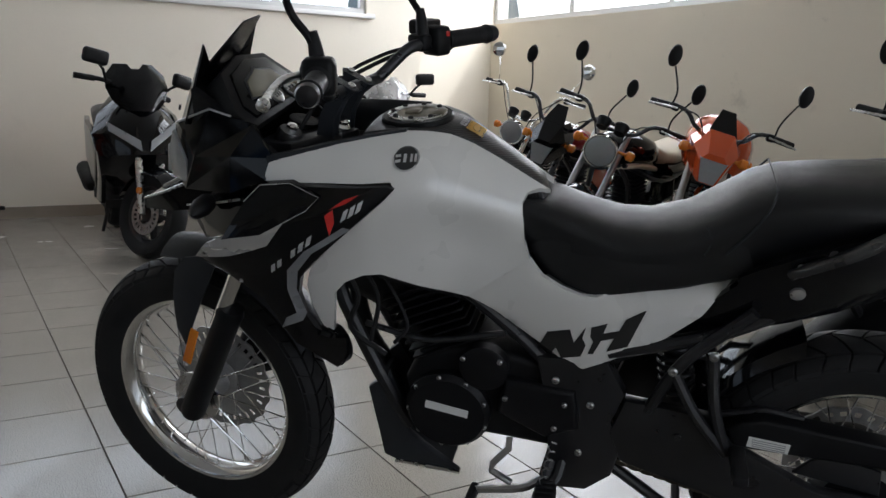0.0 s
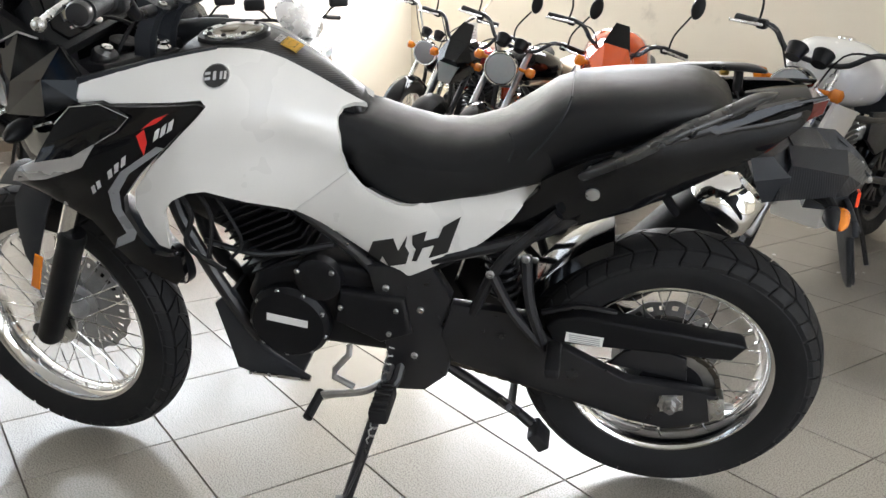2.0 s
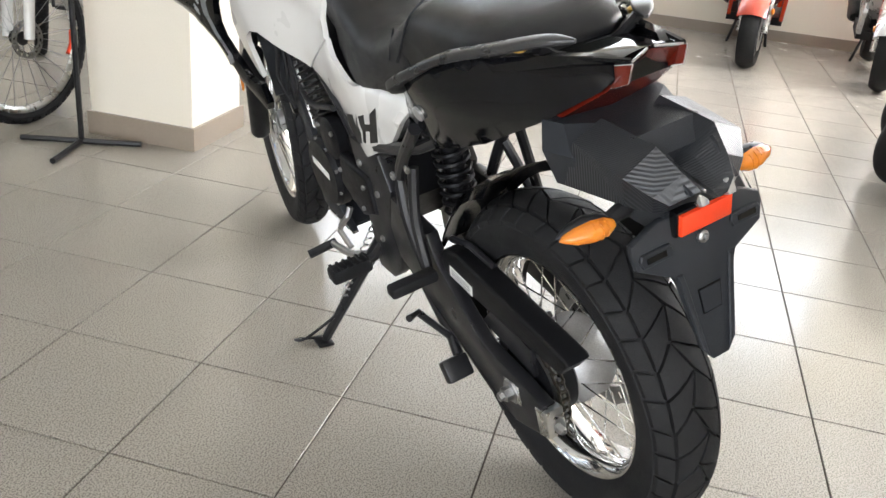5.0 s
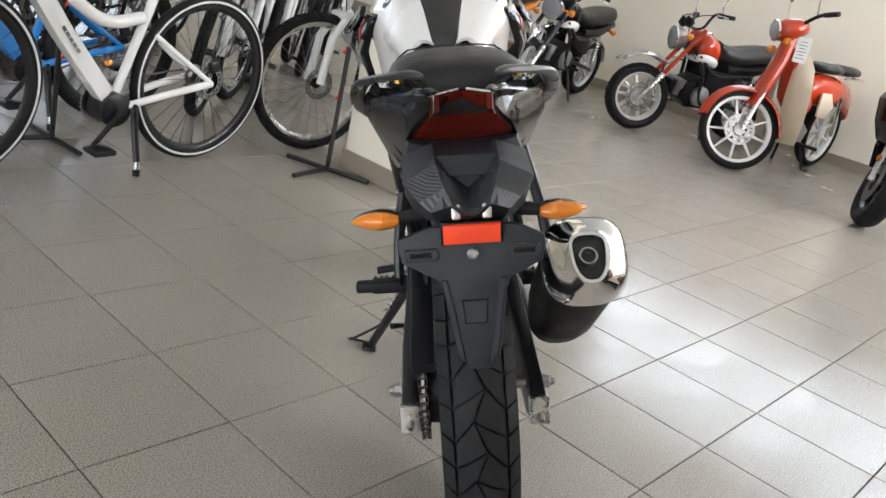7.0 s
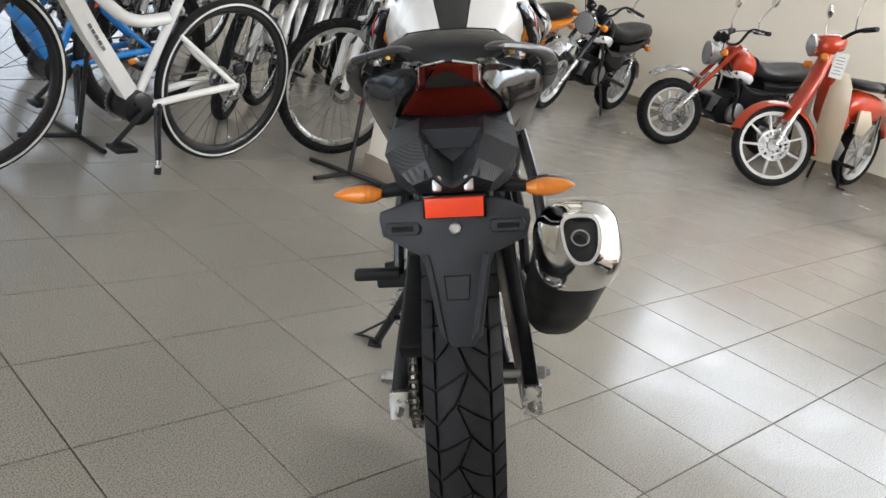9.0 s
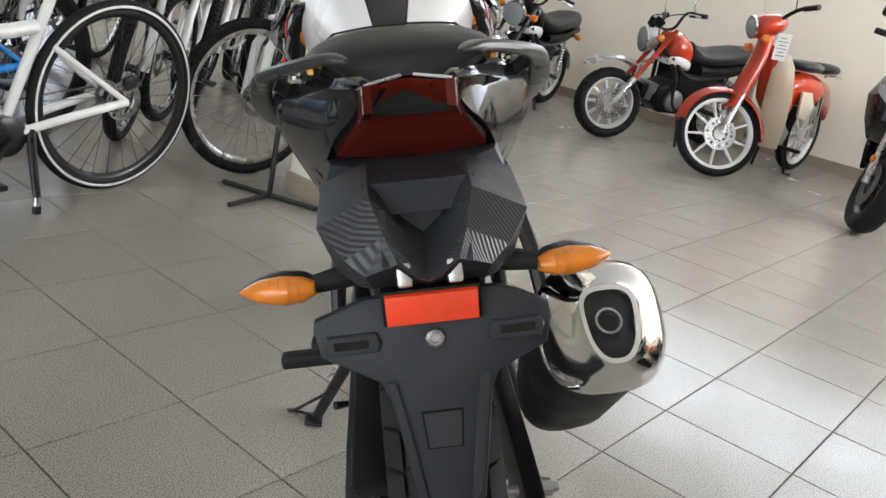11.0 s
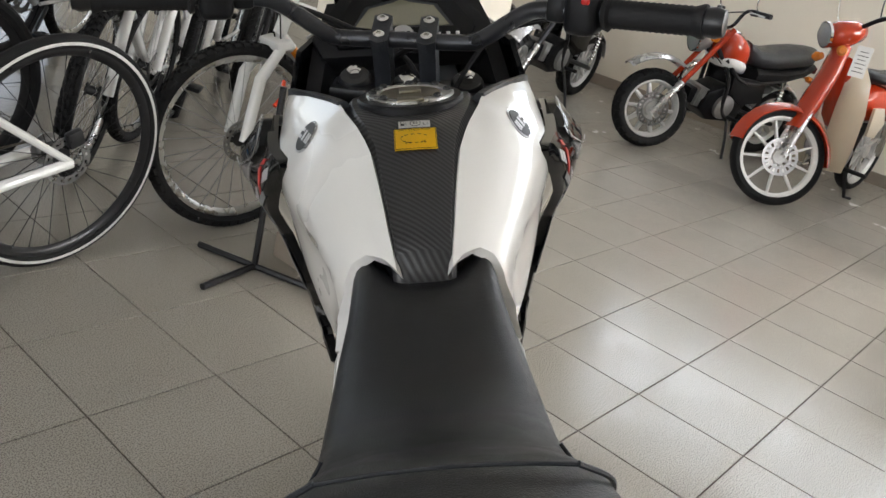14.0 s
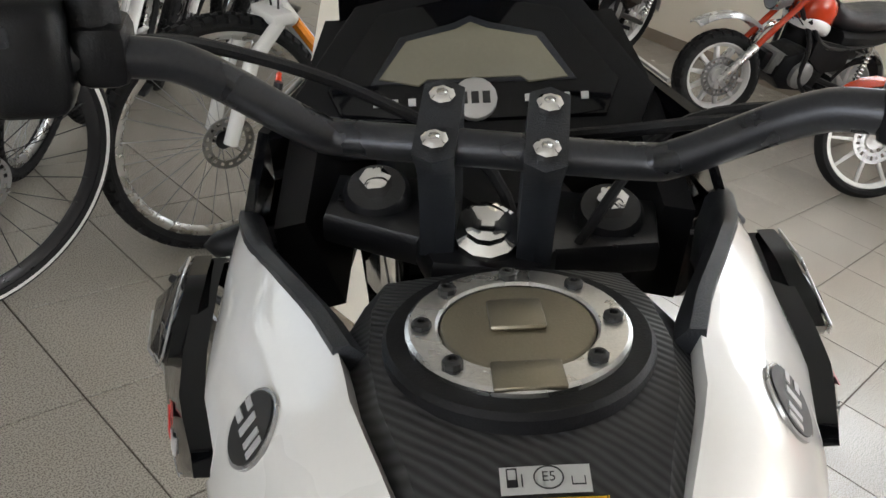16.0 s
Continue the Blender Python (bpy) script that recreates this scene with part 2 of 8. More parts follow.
def oval(x, y0, z0, w, h, n=16, p=2.4, lo=None):
    """A rounded section across the bike at x; lo: lower half height."""
    out = []
    for i in range(n):
        a = 2 * math.pi * (i + 0.5) / n
        c, s = math.cos(a), math.sin(a)
        hh = h if s > 0 or lo is None else lo
        out.append((x, y0 + w * math.copysign(abs(c) ** (2 / p), c), z0 + hh * math.copysign(abs(s) ** (2 / p), s)))
    return out


def lerp(table, x):
    """Straight between (x, value) rows, in rising x."""
    if x <= table[0][0]:
        return table[0][1]
    for (a, u), (b, v) in zip(table, table[1:]):
        if x <= b:
            return u + (v - u) * (x - a) / (b - a)
    return table[-1][1]


def panel(outline, yf, thick=0.012, side=1, step=0.03, rim=0.004):
    """A curved plate: an outline in the bike's side view laid on the surface y = yf(x, z)."""
    bm = bmesh.new()
    bm.faces.new([bm.verts.new((x, 0, z)) for x, z in outline])
    for ax in (0, 2):
        lo, hi = min(p[ax // 2] for p in outline), max(p[ax // 2] for p in outline)
        k = lo + step
        while k < hi - step * 0.3:
            co, no = [0, 0, 0], [0, 0, 0]
            co[ax], no[ax] = k, 1
            bmesh.ops.bisect_plane(bm, geom=bm.verts[:] + bm.edges[:] + bm.faces[:], plane_co=co, plane_no=no, dist=1e-5)
            k += step
    bmesh.ops.remove_doubles(bm, verts=bm.verts, dist=1e-4)
    out = bm.faces[:]
    g = bmesh.ops.extrude_face_region(bm, geom=out)
    inner = [v for v in g["geom"] if isinstance(v, bmesh.types.BMVert)]
    ids = set(inner)
    outer = [v for v in bm.verts if v not in ids]
    for v in outer:
        edge = any(len([f for f in e.link_faces if all(w not in ids for w in f.verts)]) == 1 for e in v.link_edges)
        v.co.y = side * (yf(v.co.x, v.co.z) - (rim if edge else 0))
    for v in inner:
        v.co.y = side * (yf(v.co.x, v.co.z) - thick)
    return bm


def decal(name, polys, yf, material, parent, side=1, lift=0.0012, step=0.02, label=""):
    bm = bmesh.new()
    for poly in polys:
        b2 = panel(poly, lambda x, z: yf(x, z) + lift, 0.001, side, step, 0)
        me = bpy.data.meshes.new("tmp")
        b2.to_mesh(me)
        b2.free()
        bm.from_mesh(me)
        bpy.data.meshes.remove(me)
    return part(name, bm, material, parent, label)


def wheel_spokes(parent, count, rh, rr, hw, r=0.0016, material=CHROME, cross=0.42):
    """Wire spokes from hub flange to rim, in crossing pairs."""
    kinds = []
    for sgn in (1, -1):
        for lean in (cross, -cross):
            b = bmesh.new()
            tube(b, [(rh * math.cos(lean), sgn * hw, rh * math.sin(lean)), (rr, sgn * 0.006, 0)], r, 5)
            lathe(b, [(0, r * 2), (0.014, r * 1.8)], (rr - 0.008, sgn * 0.006, 0), (1, 0, 0), 6)
            kinds.append(part("spoke", b, material, parent))
    for i in range(count):
        a = 2 * math.pi * i / count
        if i < 4:
            kinds[i].matrix_basis = Matrix.Rotation(a, 4, "Y")
        else:
            twin("spoke", kinds[i % 4], parent, Matrix.Rotation(a, 4, "Y"))


def tyre_mesh(R, Rb, w, tread=0, drop=0.03, h=0.0085, kind="chevron", n=72, blocks=False):
    """Carcass plus raised tread blocks. R outer radius, Rb bead radius, w width."""
    bm = bmesh.new()
    hw = w / 2

    def crown(y):
        return R - drop * (abs(y) / hw) ** 2.2
    prof = [(-hw * 0.72, Rb), (-hw * 0.95, Rb + (R - Rb) * 0.3), (-hw, R - drop * 1.25 - 0.012)]
    prof += [(y, crown(y) - (h if tread else 0)) for y in [hw * (k / 6) for k in range(-6, 7)]]
    prof += [(hw, R - drop * 1.25 - 0.012), (hw * 0.95, Rb + (R - Rb) * 0.3), (hw * 0.72, Rb)]
    if not blocks:
        return lathe(bm, prof, n=n, closed=True)
    if tread:
        pitch = 2 * math.pi / tread

        def blk(y0, y1, a0, a1, b0, b1, m=3):
            rows = []
            for i in range(m + 1):
                f = i / m
                y = y0 + (y1 - y0) * f
                lo, hi = a0 + (b0 - a0) * f, a1 + (b1 - a1) * f
                rows.append([(lo + (hi - lo) * g / 2, y) for g in range(3)])

            def vert(a, y, d):
                r = crown(y) - d
                return bm.verts.new((r * math.cos(a), y, r * math.sin(a)))
            top = [[vert(a, y, 0) for a, y in q] for q in rows]
            bot = [[vert(a, y, h * 1.05) for a, y in q] for q in rows]
            for i in range(m):
                for g in range(2):
                    bm.faces.new((top[i][g], top[i][g + 1], top[i + 1][g + 1], top[i + 1][g]))
                for g in (0, 2):
                    bm.faces.new((top[i][g], top[i + 1][g], bot[i + 1][g], bot[i][g]))
            for i in (0, m):
                for g in range(2):
                    bm.faces.new((top[i][g], top[i][g + 1], bot[i][g + 1], bot[i][g]))
        def lug(s, o, corners, gap=0.0034, m=3):
            """One four-cornered block (share of the half width, share of the pitch), a groove's width apart from the next."""
            q = [(s * u * hw, R * (o + v * pitch)) for u, v in corners]
            cy, ca = sum(p[0] for p in q) / 4, sum(p[1] for p in q) / 4
            k = []
            for y, a in q:
                d = math.hypot(y - cy, a - ca)
                k.append((cy + (y - cy) * (1 - gap / d), ca + (a - ca) * (1 - gap / d)))

            def vert(i, j, d):
                f, g = i / m, j / m
                y, a = (k[0][n] * (1 - f) * (1 - g) + k[1][n] * f * (1 - g) + k[2][n] * f * g + k[3][n] * (1 - f) * g for n in (0, 1))
                r = crown(y) - d
                return bm.verts.new((r * math.cos(a / R), y, r * math.sin(a / R)))
            top = [[vert(i, j, 0) for j in range(m + 1)] for i in range(m + 1)]
            for i in range(m):
                for j in range(m):
                    bm.faces.new((top[i][j], top[i + 1][j], top[i + 1][j + 1], top[i][j + 1]))
            rim = [(i, 0) for i in range(m)] + [(m, j) for j in range(m)] + [(m - i, m) for i in range(m)] + [(0, m - j) for j in range(m)]
            low = [vert(i, j, h * 1.05) for i, j in rim]
            for n, (i, j) in enumerate(rim):
                i2, j2 = rim[(n + 1) % len(rim)]
                bm.faces.new((top[i][j], low[n], low[(n + 1) % len(rim)], top[i2][j2]))

        for t in range(tread):
            a = t * pitch
            if kind == "trail":
                for s, o in ((1, a), (-1, a + pitch * 0.5)):
                    lug(s, o, ((0.16, 0.5), (-0.16, 1.0), (0.66, 1.3), (0.66, 0.85)))
                    lug(s, o, ((-0.16, 1.0), (0.16, 1.5), (0.66, 1.85), (0.66, 1.3)))
                    lug(s, o, ((0.68, 0.85), (0.68, 1.3), (0.995, 1.2), (0.995, 0.72)), 0.003)
                    lug(s, o, ((0.68, 1.3), (0.68, 1.85), (0.995, 1.72), (0.995, 1.2)), 0.003)
                continue
            gp = pitch * 0.15
            for s in (1, -1):
                o = a + (pitch / 2 if s < 0 else 0)
                if kind == "chevron":
                    blk(s * 0.04 * hw, s * 0.46 * hw, o + gp, o + pitch - gp, o + pitch * 0.55 + gp, o + pitch * 1.55 - gp)
                    blk(s * 0.52 * hw, s * 0.99 * hw, o + pitch * 0.6 + gp, o + pitch * 1.1 - gp * 0.5, o + pitch * 0.3 + gp, o + pitch * 0.8 - gp * 0.5)
                    blk(s * 0.52 * hw, s * 0.99 * hw, o + pitch * 1.1 + gp, o + pitch * 1.6 - gp * 0.5, o + pitch * 0.8 + gp, o + pitch * 1.3 - gp * 0.5)
                else:
                    blk(s * 0.05 * hw, s * 0.45 * hw, o + gp, o + pitch - gp * 2, o + gp, o + pitch - gp * 2, 2)
                    blk(s * 0.55 * hw, s * 0.98 * hw, o + pitch * 0.4, o + pitch * 1.1, o + pitch * 0.4, o + pitch * 1.1, 2)
    return bm


def wire_wheel(name, parent, m, R, Rb, w, tread, kind="chevron", spokes=36, hub_r=0.045, rim_m=CHROME, drop=0.03, tyre_m=None, rim_w=None, label="", hub_m=None, spoke_m=None, spoke_r=0.0016):
    rw = (rim_w or w * 0.72) / 2
    b = bmesh.new()
    lathe(b, [(-rw, Rb + 0.006), (-rw, Rb - 0.004), (-rw * 0.85, Rb - 0.012), (-rw * 0.4, Rb - 0.022), (0, Rb - 0.026), (rw * 0.4, Rb - 0.022), (rw * 0.85, Rb - 0.012), (rw, Rb - 0.004), (rw, Rb + 0.006), (rw * 0.8, Rb + 0.002), (-rw * 0.8, Rb + 0.002)], n=64, closed=True)
    wh = part(name, b, rim_m, parent, label or "spoked wheel with a polished rim")
    wh.matrix_basis = m
    part("tyre", tyre_mesh(R, Rb, w, tread, drop, kind=kind), tyre_m or RUBBER, wh, "black treaded rubber tyre")
    if tread:
        part("tread", tyre_mesh(R, Rb, w, tread, drop, kind=kind, blocks=True), tyre_m or RUBBER, wh, kind="stuff")
    b = bmesh.new()
    lathe(b, [(-w * 0.45, hub_r * 0.5), (-w * 0.44, hub_r * 1.1), (-w * 0.38, hub_r * 1.1), (-w * 0.3, hub_r * 0.75), (w * 0.3, hub_r * 0.75), (w * 0.38, hub_r * 1.1), (w * 0.44, hub_r * 1.1), (w * 0.45, hub_r * 0.5)], n=28)
    part("hub", b, hub_m or CASTALU, wh)
    wheel_spokes(wh, spokes, hub_r * 1.05, Rb - 0.024, min(w * 0.41, 0.045), spoke_r, spoke_m or CHROME)
    return wh


def alloy_wheel(name, parent, m, R, Rb, w, arms=6, wid=0.022, mat_rim=None, hub_r=0.045, drop=0.025, tread=0, kind="block", tyre_m=None, lip=None):
    mr = mat_rim or FRAMEBLK
    rw = w * 0.36
    b = bmesh.new()
    lathe(b, [(-rw, Rb + 0.005), (-rw, Rb - 0.006), (-rw * 0.5, Rb - 0.024), (rw * 0.5, Rb - 0.024), (rw, Rb - 0.006), (rw, Rb + 0.005)], n=56, closed=True)
    wh = part(name, b, lip or mr, parent, "alloy wheel")
    wh.matrix_basis = m
    part("tyre", tyre_mesh(R, Rb, w, tread, drop, kind=kind, n=56), tyre_m or RUBBER, wh, "black rubber tyre")
    if tread:
        part("tread", tyre_mesh(R, Rb, w, tread, drop, kind=kind, blocks=True), tyre_m or RUBBER, wh, kind="stuff")
    b = lathe(bmesh.new(), [(-w * 0.4, hub_r * 0.6), (-w * 0.4, hub_r), (w * 0.4, hub_r), (w * 0.4, hub_r * 0.6)], n=24)
    part("hub", b, mr, wh)
    b = prism(bmesh.new(), [(hub_r * 0.8, -wid), (Rb - 0.02, -wid * 0.55), (Rb - 0.02, wid * 0.55), (hub_r * 0.8, wid)], -w * 0.14, w * 0.14, 0.003)
    first = part("spoke", b, mr, wh)
    for i in range(1, arms):
        twin("spoke", first, wh, Matrix.Rotation(2 * math.pi * i / arms, 4, "Y"))
    return wh


def disc(parent, m, r0, r1, holes=24, material=STEEL, name="brake_disc", wavy=0.0):
    """A ventilated disc: inner and outer rings joined by small webs, so that the holes are open."""
    b = bmesh.new()
    n = holes * 4
    radii = [r0, r0 + (r1 - r0) * 0.3, r0 + (r1 - r0) * 0.7, r1]
    rows = []
    for k, r in enumerate(radii):
        rr = [r + (wavy * math.sin(i * 2 * math.pi / n * holes / 2) if k == 3 else 0) for i in range(n)]
        rows.append([[b.verts.new((q * math.cos(2 * math.pi * i / n), y, q * math.sin(2 * math.pi * i / n))) for i, q in enumerate(rr)] for y in (-0.002, 0.002)])
    for k in range(3):
        for i in range(n):
            j = (i + 1) % n
            if k == 1 and i % 4 in (1, 2):
                continue
            b.faces.new((rows[k][0][i], rows[k][0][j], rows[k + 1][0][j], rows[k + 1][0][i]))
            b.faces.new((rows[k][1][i], rows[k + 1][1][i], rows[k + 1][1][j], rows[k][1][j]))
    for k in (0, 3):
        for i in range(n):
            j = (i + 1) % n
            b.faces.new((rows[k][0][i], rows[k][1][i], rows[k][1][j], rows[k][0][j]))
    o = part(name, b, material, parent, "drilled steel brake disc")
    o.matrix_basis = m
    return o


def bolt(parent, p, d, r=0.006, h=0.006, material=STEEL, name="bolt"):
    b = lathe(bmesh.new(), [(0, r), (h * 0.7, r), (h, r * 0.7), (h, r * 0.45), (h * 0.5, r * 0.4)], p, d, 8)
    return part(name, b, material, parent)

# ---------------- the room ----------------
def stained_wall(name, col, stain):
    m = mat(name, col, 0.7, 0, 0.03, 1.5, 0.25, 160)
    n, k = m.node_tree.nodes, m.node_tree.links
    b = n["Principled BSDF"]
    co, a, c, r, mx = (n.new(t) for t in ("ShaderNodeTexCoord", "ShaderNodeTexNoise", "ShaderNodeTexNoise", "ShaderNodeMapRange", "ShaderNodeMix"))
    a.inputs["Scale"].default_value, a.inputs["Detail"].default_value, a.inputs["Roughness"].default_value = 2.2, 8, 0.72
    k.new(co.outputs["Object"], a.inputs["Vector"])
    r.inputs["From Min"].default_value, r.inputs["From Max"].default_value = 0.6, 0.78
    r.inputs["To Max"].default_value = stain
    k.new(a.outputs["Fac"], r.inputs["Value"])
    mx.data_type = "RGBA"
    src = b.inputs["Base Color"].links[0].from_socket
    k.new(src, mx.inputs[6])
    mx.inputs[7].default_value = (0.2, 0.17, 0.13, 1)
    k.new(r.outputs[0], mx.inputs[0])
    k.new(mx.outputs[2], b.inputs["Base Color"])
    return m


def tile_mat():
    m = mat("speckled_porcelain_tile", (0.385, 0.357, 0.313), 0.2, 0, 0.05, 5, 0.02, 260, coat=0.0, rvar=0.2, rand=0.5)
    n, k = m.node_tree.nodes, m.node_tree.links
    b = n["Principled BSDF"]
    geo, a, r, mx = (n.new(t) for t in ("ShaderNodeNewGeometry", "ShaderNodeTexNoise", "ShaderNodeMapRange", "ShaderNodeMix"))
    a.inputs["Scale"].default_value, a.inputs["Detail"].default_value = 290, 1
    k.new(geo.outputs["Position"], a.inputs["Vector"])
    r.inputs["From Min"].default_value, r.inputs["From Max"].default_value = 0.46, 0.62
    r.inputs["To Max"].default_value = 0.72
    k.new(a.outputs["Fac"], r.inputs["Value"])
    mx.data_type = "RGBA"
    src = b.inputs["Base Color"].links[0].from_socket
    k.new(src, mx.inputs[6])
    mx.inputs[7].default_value = (0.115, 0.1, 0.082, 1)
    k.new(r.outputs[0], mx.inputs[0])
    k.new(mx.outputs[2], b.inputs["Base Color"])
    return m


TILE = tile_mat()
GROUT = mat("brown_grout", (0.06, 0.045, 0.034), 0.85, 0, 0.3, 12, 0.3, 300)
CREAMWALL = stained_wall("cream_wall_paint", (0.83, 0.775, 0.66), 0.10)
OLDWALL = stained_wall("stained_cream_wall_paint", (0.70, 0.635, 0.51), 0.45)
SKIRT = mat("taupe_tile_skirting", (0.30, 0.25, 0.2), 0.35, 0, 0.08, 8, 0.1, 200)
CEIL = mat("white_ceiling_paint", (0.78, 0.77, 0.74), 0.8, 0, 0.02, 2, 0.1, 200)
WINFRAME = mat("white_aluminium_window_frame", (0.7, 0.7, 0.69), 0.35, 0.1, 0.03, 10)
PANE = glass_mat("window_glass", (1, 1, 1), 0.0, 1.0)

X1, Y0, X0, Y1, TOP, SILL = 6.94, -3.87, -5.0, 8.4, 3.4, 1.78


def wall(name, boxes, material):
    b = bmesh.new()
    for lo, hi in boxes:
        block(b, [(u + v) / 2 for u, v in zip(lo, hi)], [v - u for u, v in zip(lo, hi)])
    return tagged(part(name, b, material, None), kind="structure")


HEAD = 3.0
wall("wall_east", [((X1, Y0 - 0.2, 0), (X1 + 0.2, Y1 + 0.2, SILL)), ((X1, Y0 - 0.2, HEAD), (X1 + 0.2, Y1 + 0.2, TOP)),
                   ((X1, Y0 - 0.2, SILL), (X1 + 0.2, -2.46, HEAD)), ((X1, 2.7, SILL), (X1 + 0.2, Y1 + 0.2, HEAD))], CREAMWALL)
wall("wall_south", [((X0 - 0.2, Y0 - 0.2, 0), (X1, Y0, SILL)), ((X0 - 0.2, Y0 - 0.2, HEAD), (X1, Y0, TOP)), ((X0 - 0.2, Y0 - 0.2, SILL), (3.3, Y0, HEAD))], OLDWALL)
wall("wall_north", [((X0 - 0.2, Y1, 0), (-1.6, Y1 + 0.2, TOP)), ((4.6, Y1, 0), (X1, Y1 + 0.2, TOP)), ((-1.6, Y1, 2.75), (4.6, Y1 + 0.2, TOP)), ((-1.6, Y1, 0), (4.6, Y1 + 0.2, 0.25))], CREAMWALL)
wall("wall_west", [((X0 - 0.2, Y0, 0), (X0, -3.6, TOP)), ((X0 - 0.2, 1.7, 0), (X0, Y1, TOP)), ((X0 - 0.2, -3.6, 2.75), (X0, 1.7, TOP)), ((X0 - 0.2, -3.6, 0), (X0, 1.7, 0.25))], CREAMWALL)
wall("ceiling", [((X0 - 0.2, Y0 - 0.2, TOP), (X1 + 0.2, Y1 + 0.2, TOP + 0.15))], CEIL)
wall("column", [((2.0, 1.12, 0), (2.38, 1.56, TOP))], CREAMWALL)
wall("baseboard", [((X1 - 0.012, Y0, 0), (X1, Y1, 0.09)), ((X0, Y0, 0), (X1 - 0.012, Y0 + 0.012, 0.09)), ((1.988, 1.108, 0), (2.392, 1.12, 0.09)), ((1.988, 1.12, 0), (2.0, 1.572, 0.09)), ((2.38, 1.12, 0), (2.392, 1.572, 0.09)), ((2.0, 1.56, 0), (2.38, 1.572, 0.09))], SKIRT)


def window(name, axis, at, lo, hi, z0, z1, bars):
    """Frame, mullions, sill and one pane a bay, set in the middle of the wall."""
    def bx(b, u0, u1, w0, w1, d0, d1):
        c, s = ((u0 + u1) / 2, (d0 + d1) / 2, (w0 + w1) / 2), (u1 - u0, d1 - d0, w1 - w0)
        if axis == "x":
            c, s = (c[1], c[0], c[2]), (s[1], s[0], s[2])
        block(b, c, s, bevel=0.003, seg=1)
    e = new(name)
    tagged(e, "white framed window in the wall", "window", kind="structure")
    b = bmesh.new()
    for q in ((lo, hi, z0, z0 + 0.05), (lo, hi, z1 - 0.05, z1), (lo, lo + 0.05, z0 + 0.05, z1 - 0.05), (hi - 0.05, hi, z0 + 0.05, z1 - 0.05)):
        bx(b, *q, at - 0.025, at + 0.025)
    part("window_frame", b, WINFRAME, e)
    xs = [lo + (hi - lo) * i / bars for i in range(bars + 1)]
    for x in xs[1:-1]:
        b = bmesh.new()
        bx(b, x - 0.03, x + 0.03, z0 + 0.05, z1 - 0.05, at - 0.022, at + 0.022)
        part("mullion", b, WINFRAME, e)
    for u, v in zip(xs, xs[1:]):
        b = bmesh.new()
        bx(b, u + 0.031, v - 0.031, z0 + 0.051, z1 - 0.051, at - 0.003, at + 0.003)
        part("pane", b, PANE, e).visible_shadow = False


window("window_1", "x", X1 + 0.06, -2.46, 2.7, SILL, HEAD, 6)
window("window_2", "y", Y0 - 0.06, 3.3, 6.94, SILL, HEAD, 3)
window("window_3", "y", Y1 + 0.1, -1.6, 4.6, 0.25, 2.75, 4)
# The west glazing is out of view, added as an opening for the fill.
window("unseen_west_window", "x", X0 - 0.1, -3.6, 1.7, 0.25, 2.75, 4)
b = bmesh.new()
block(b, (X1 - 0.01, 0.12, SILL - 0.02), (0.08, 5.3, 0.04), bevel=0.004)
tagged(part("window_sill", b, WINFRAME, None), "white painted window sill", "sill", kind="structure")

b = bmesh.new()
block(b, ((X0 + X1) / 2, (Y0 + Y1) / 2, -0.104), (X1 - X0 + 0.4, Y1 - Y0 + 0.4, 0.2))
FLOOR = tagged(part("floor", b, GROUT, None), "speckled beige tile floor with brown joints", "floor", kind="structure")


def one_tile(b, x, y, s=0.35, g=0.0018, c=0.0012):
    lo, hi = g, s - g
    r0 = [b.verts.new((x + u, y + v, -0.006)) for u, v in ((lo, lo), (hi, lo), (hi, hi), (lo, hi))]
    r1 = [b.verts.new((x + u, y + v, -c)) for u, v in ((lo, lo), (hi, lo), (hi, hi), (lo, hi))]
    lo, hi = lo + c, hi - c
    r2 = [b.verts.new((x + u, y + v, 0)) for u, v in ((lo, lo), (hi, lo), (hi, hi), (lo, hi))]
    skin(b, [r0, r1, r2], False)
    b.faces.new(r2)


NEAR = [(i, j) for i in range(-2, 15) for j in range(-5, 12)]
b = bmesh.new()
one_tile(b, 0, 0)
first = part("tile", b, TILE, FLOOR)
first.matrix_basis = pose(NEAR[0][0] * 0.35, NEAR[0][1] * 0.35, 0)
for i, j in NEAR[1:]:
    twin("tile", first, FLOOR, pose(i * 0.35, j * 0.35, 0))
b = bmesh.new()
near = set(NEAR)
for i in range(-15, 20):
    for j in range(-12, 25):
        if (i, j) not in near and X0 - 0.4 < i * 0.35 < X1 and Y0 - 0.4 < j * 0.35 < Y1:
            one_tile(b, i * 0.35, j * 0.35)
part("tiling", b, TILE, FLOOR, kind="stuff")

# ---------------- the white adventure motorcycle ----------------
bike = root("motorcycle", "white and black adventure motorcycle leaning on its side stand", "motorcycle",
            pose(0.602, -0.561, 0, 0, 0, 45.4) @ pose(0, 0, 0, -15.2, 0, 0))
RR, RF, WB = 0.32, 0.334, 1.445
RX, RZ, FZ = 0.013, 0.333, 0.351
STEER_P, STEER_A = Vector((1.08, 0, 1.02)), Vector((-0.36, 0, 0.70)).normalized()
STEER = Matrix.Translation(STEER_P) @ Matrix.Rotation(radians(-9.5), 4, STEER_A) @ Matrix.Translation(-STEER_P)


def steered(ob):
    ob.matrix_basis = STEER @ ob.matrix_basis
    return ob


def barred(ob):
    """Steered, and set back on the bar's own line."""
    ob.matrix_basis = STEER @ Matrix.Translation((-0.05, 0, 0.002)) @ ob.matrix_basis
    return ob


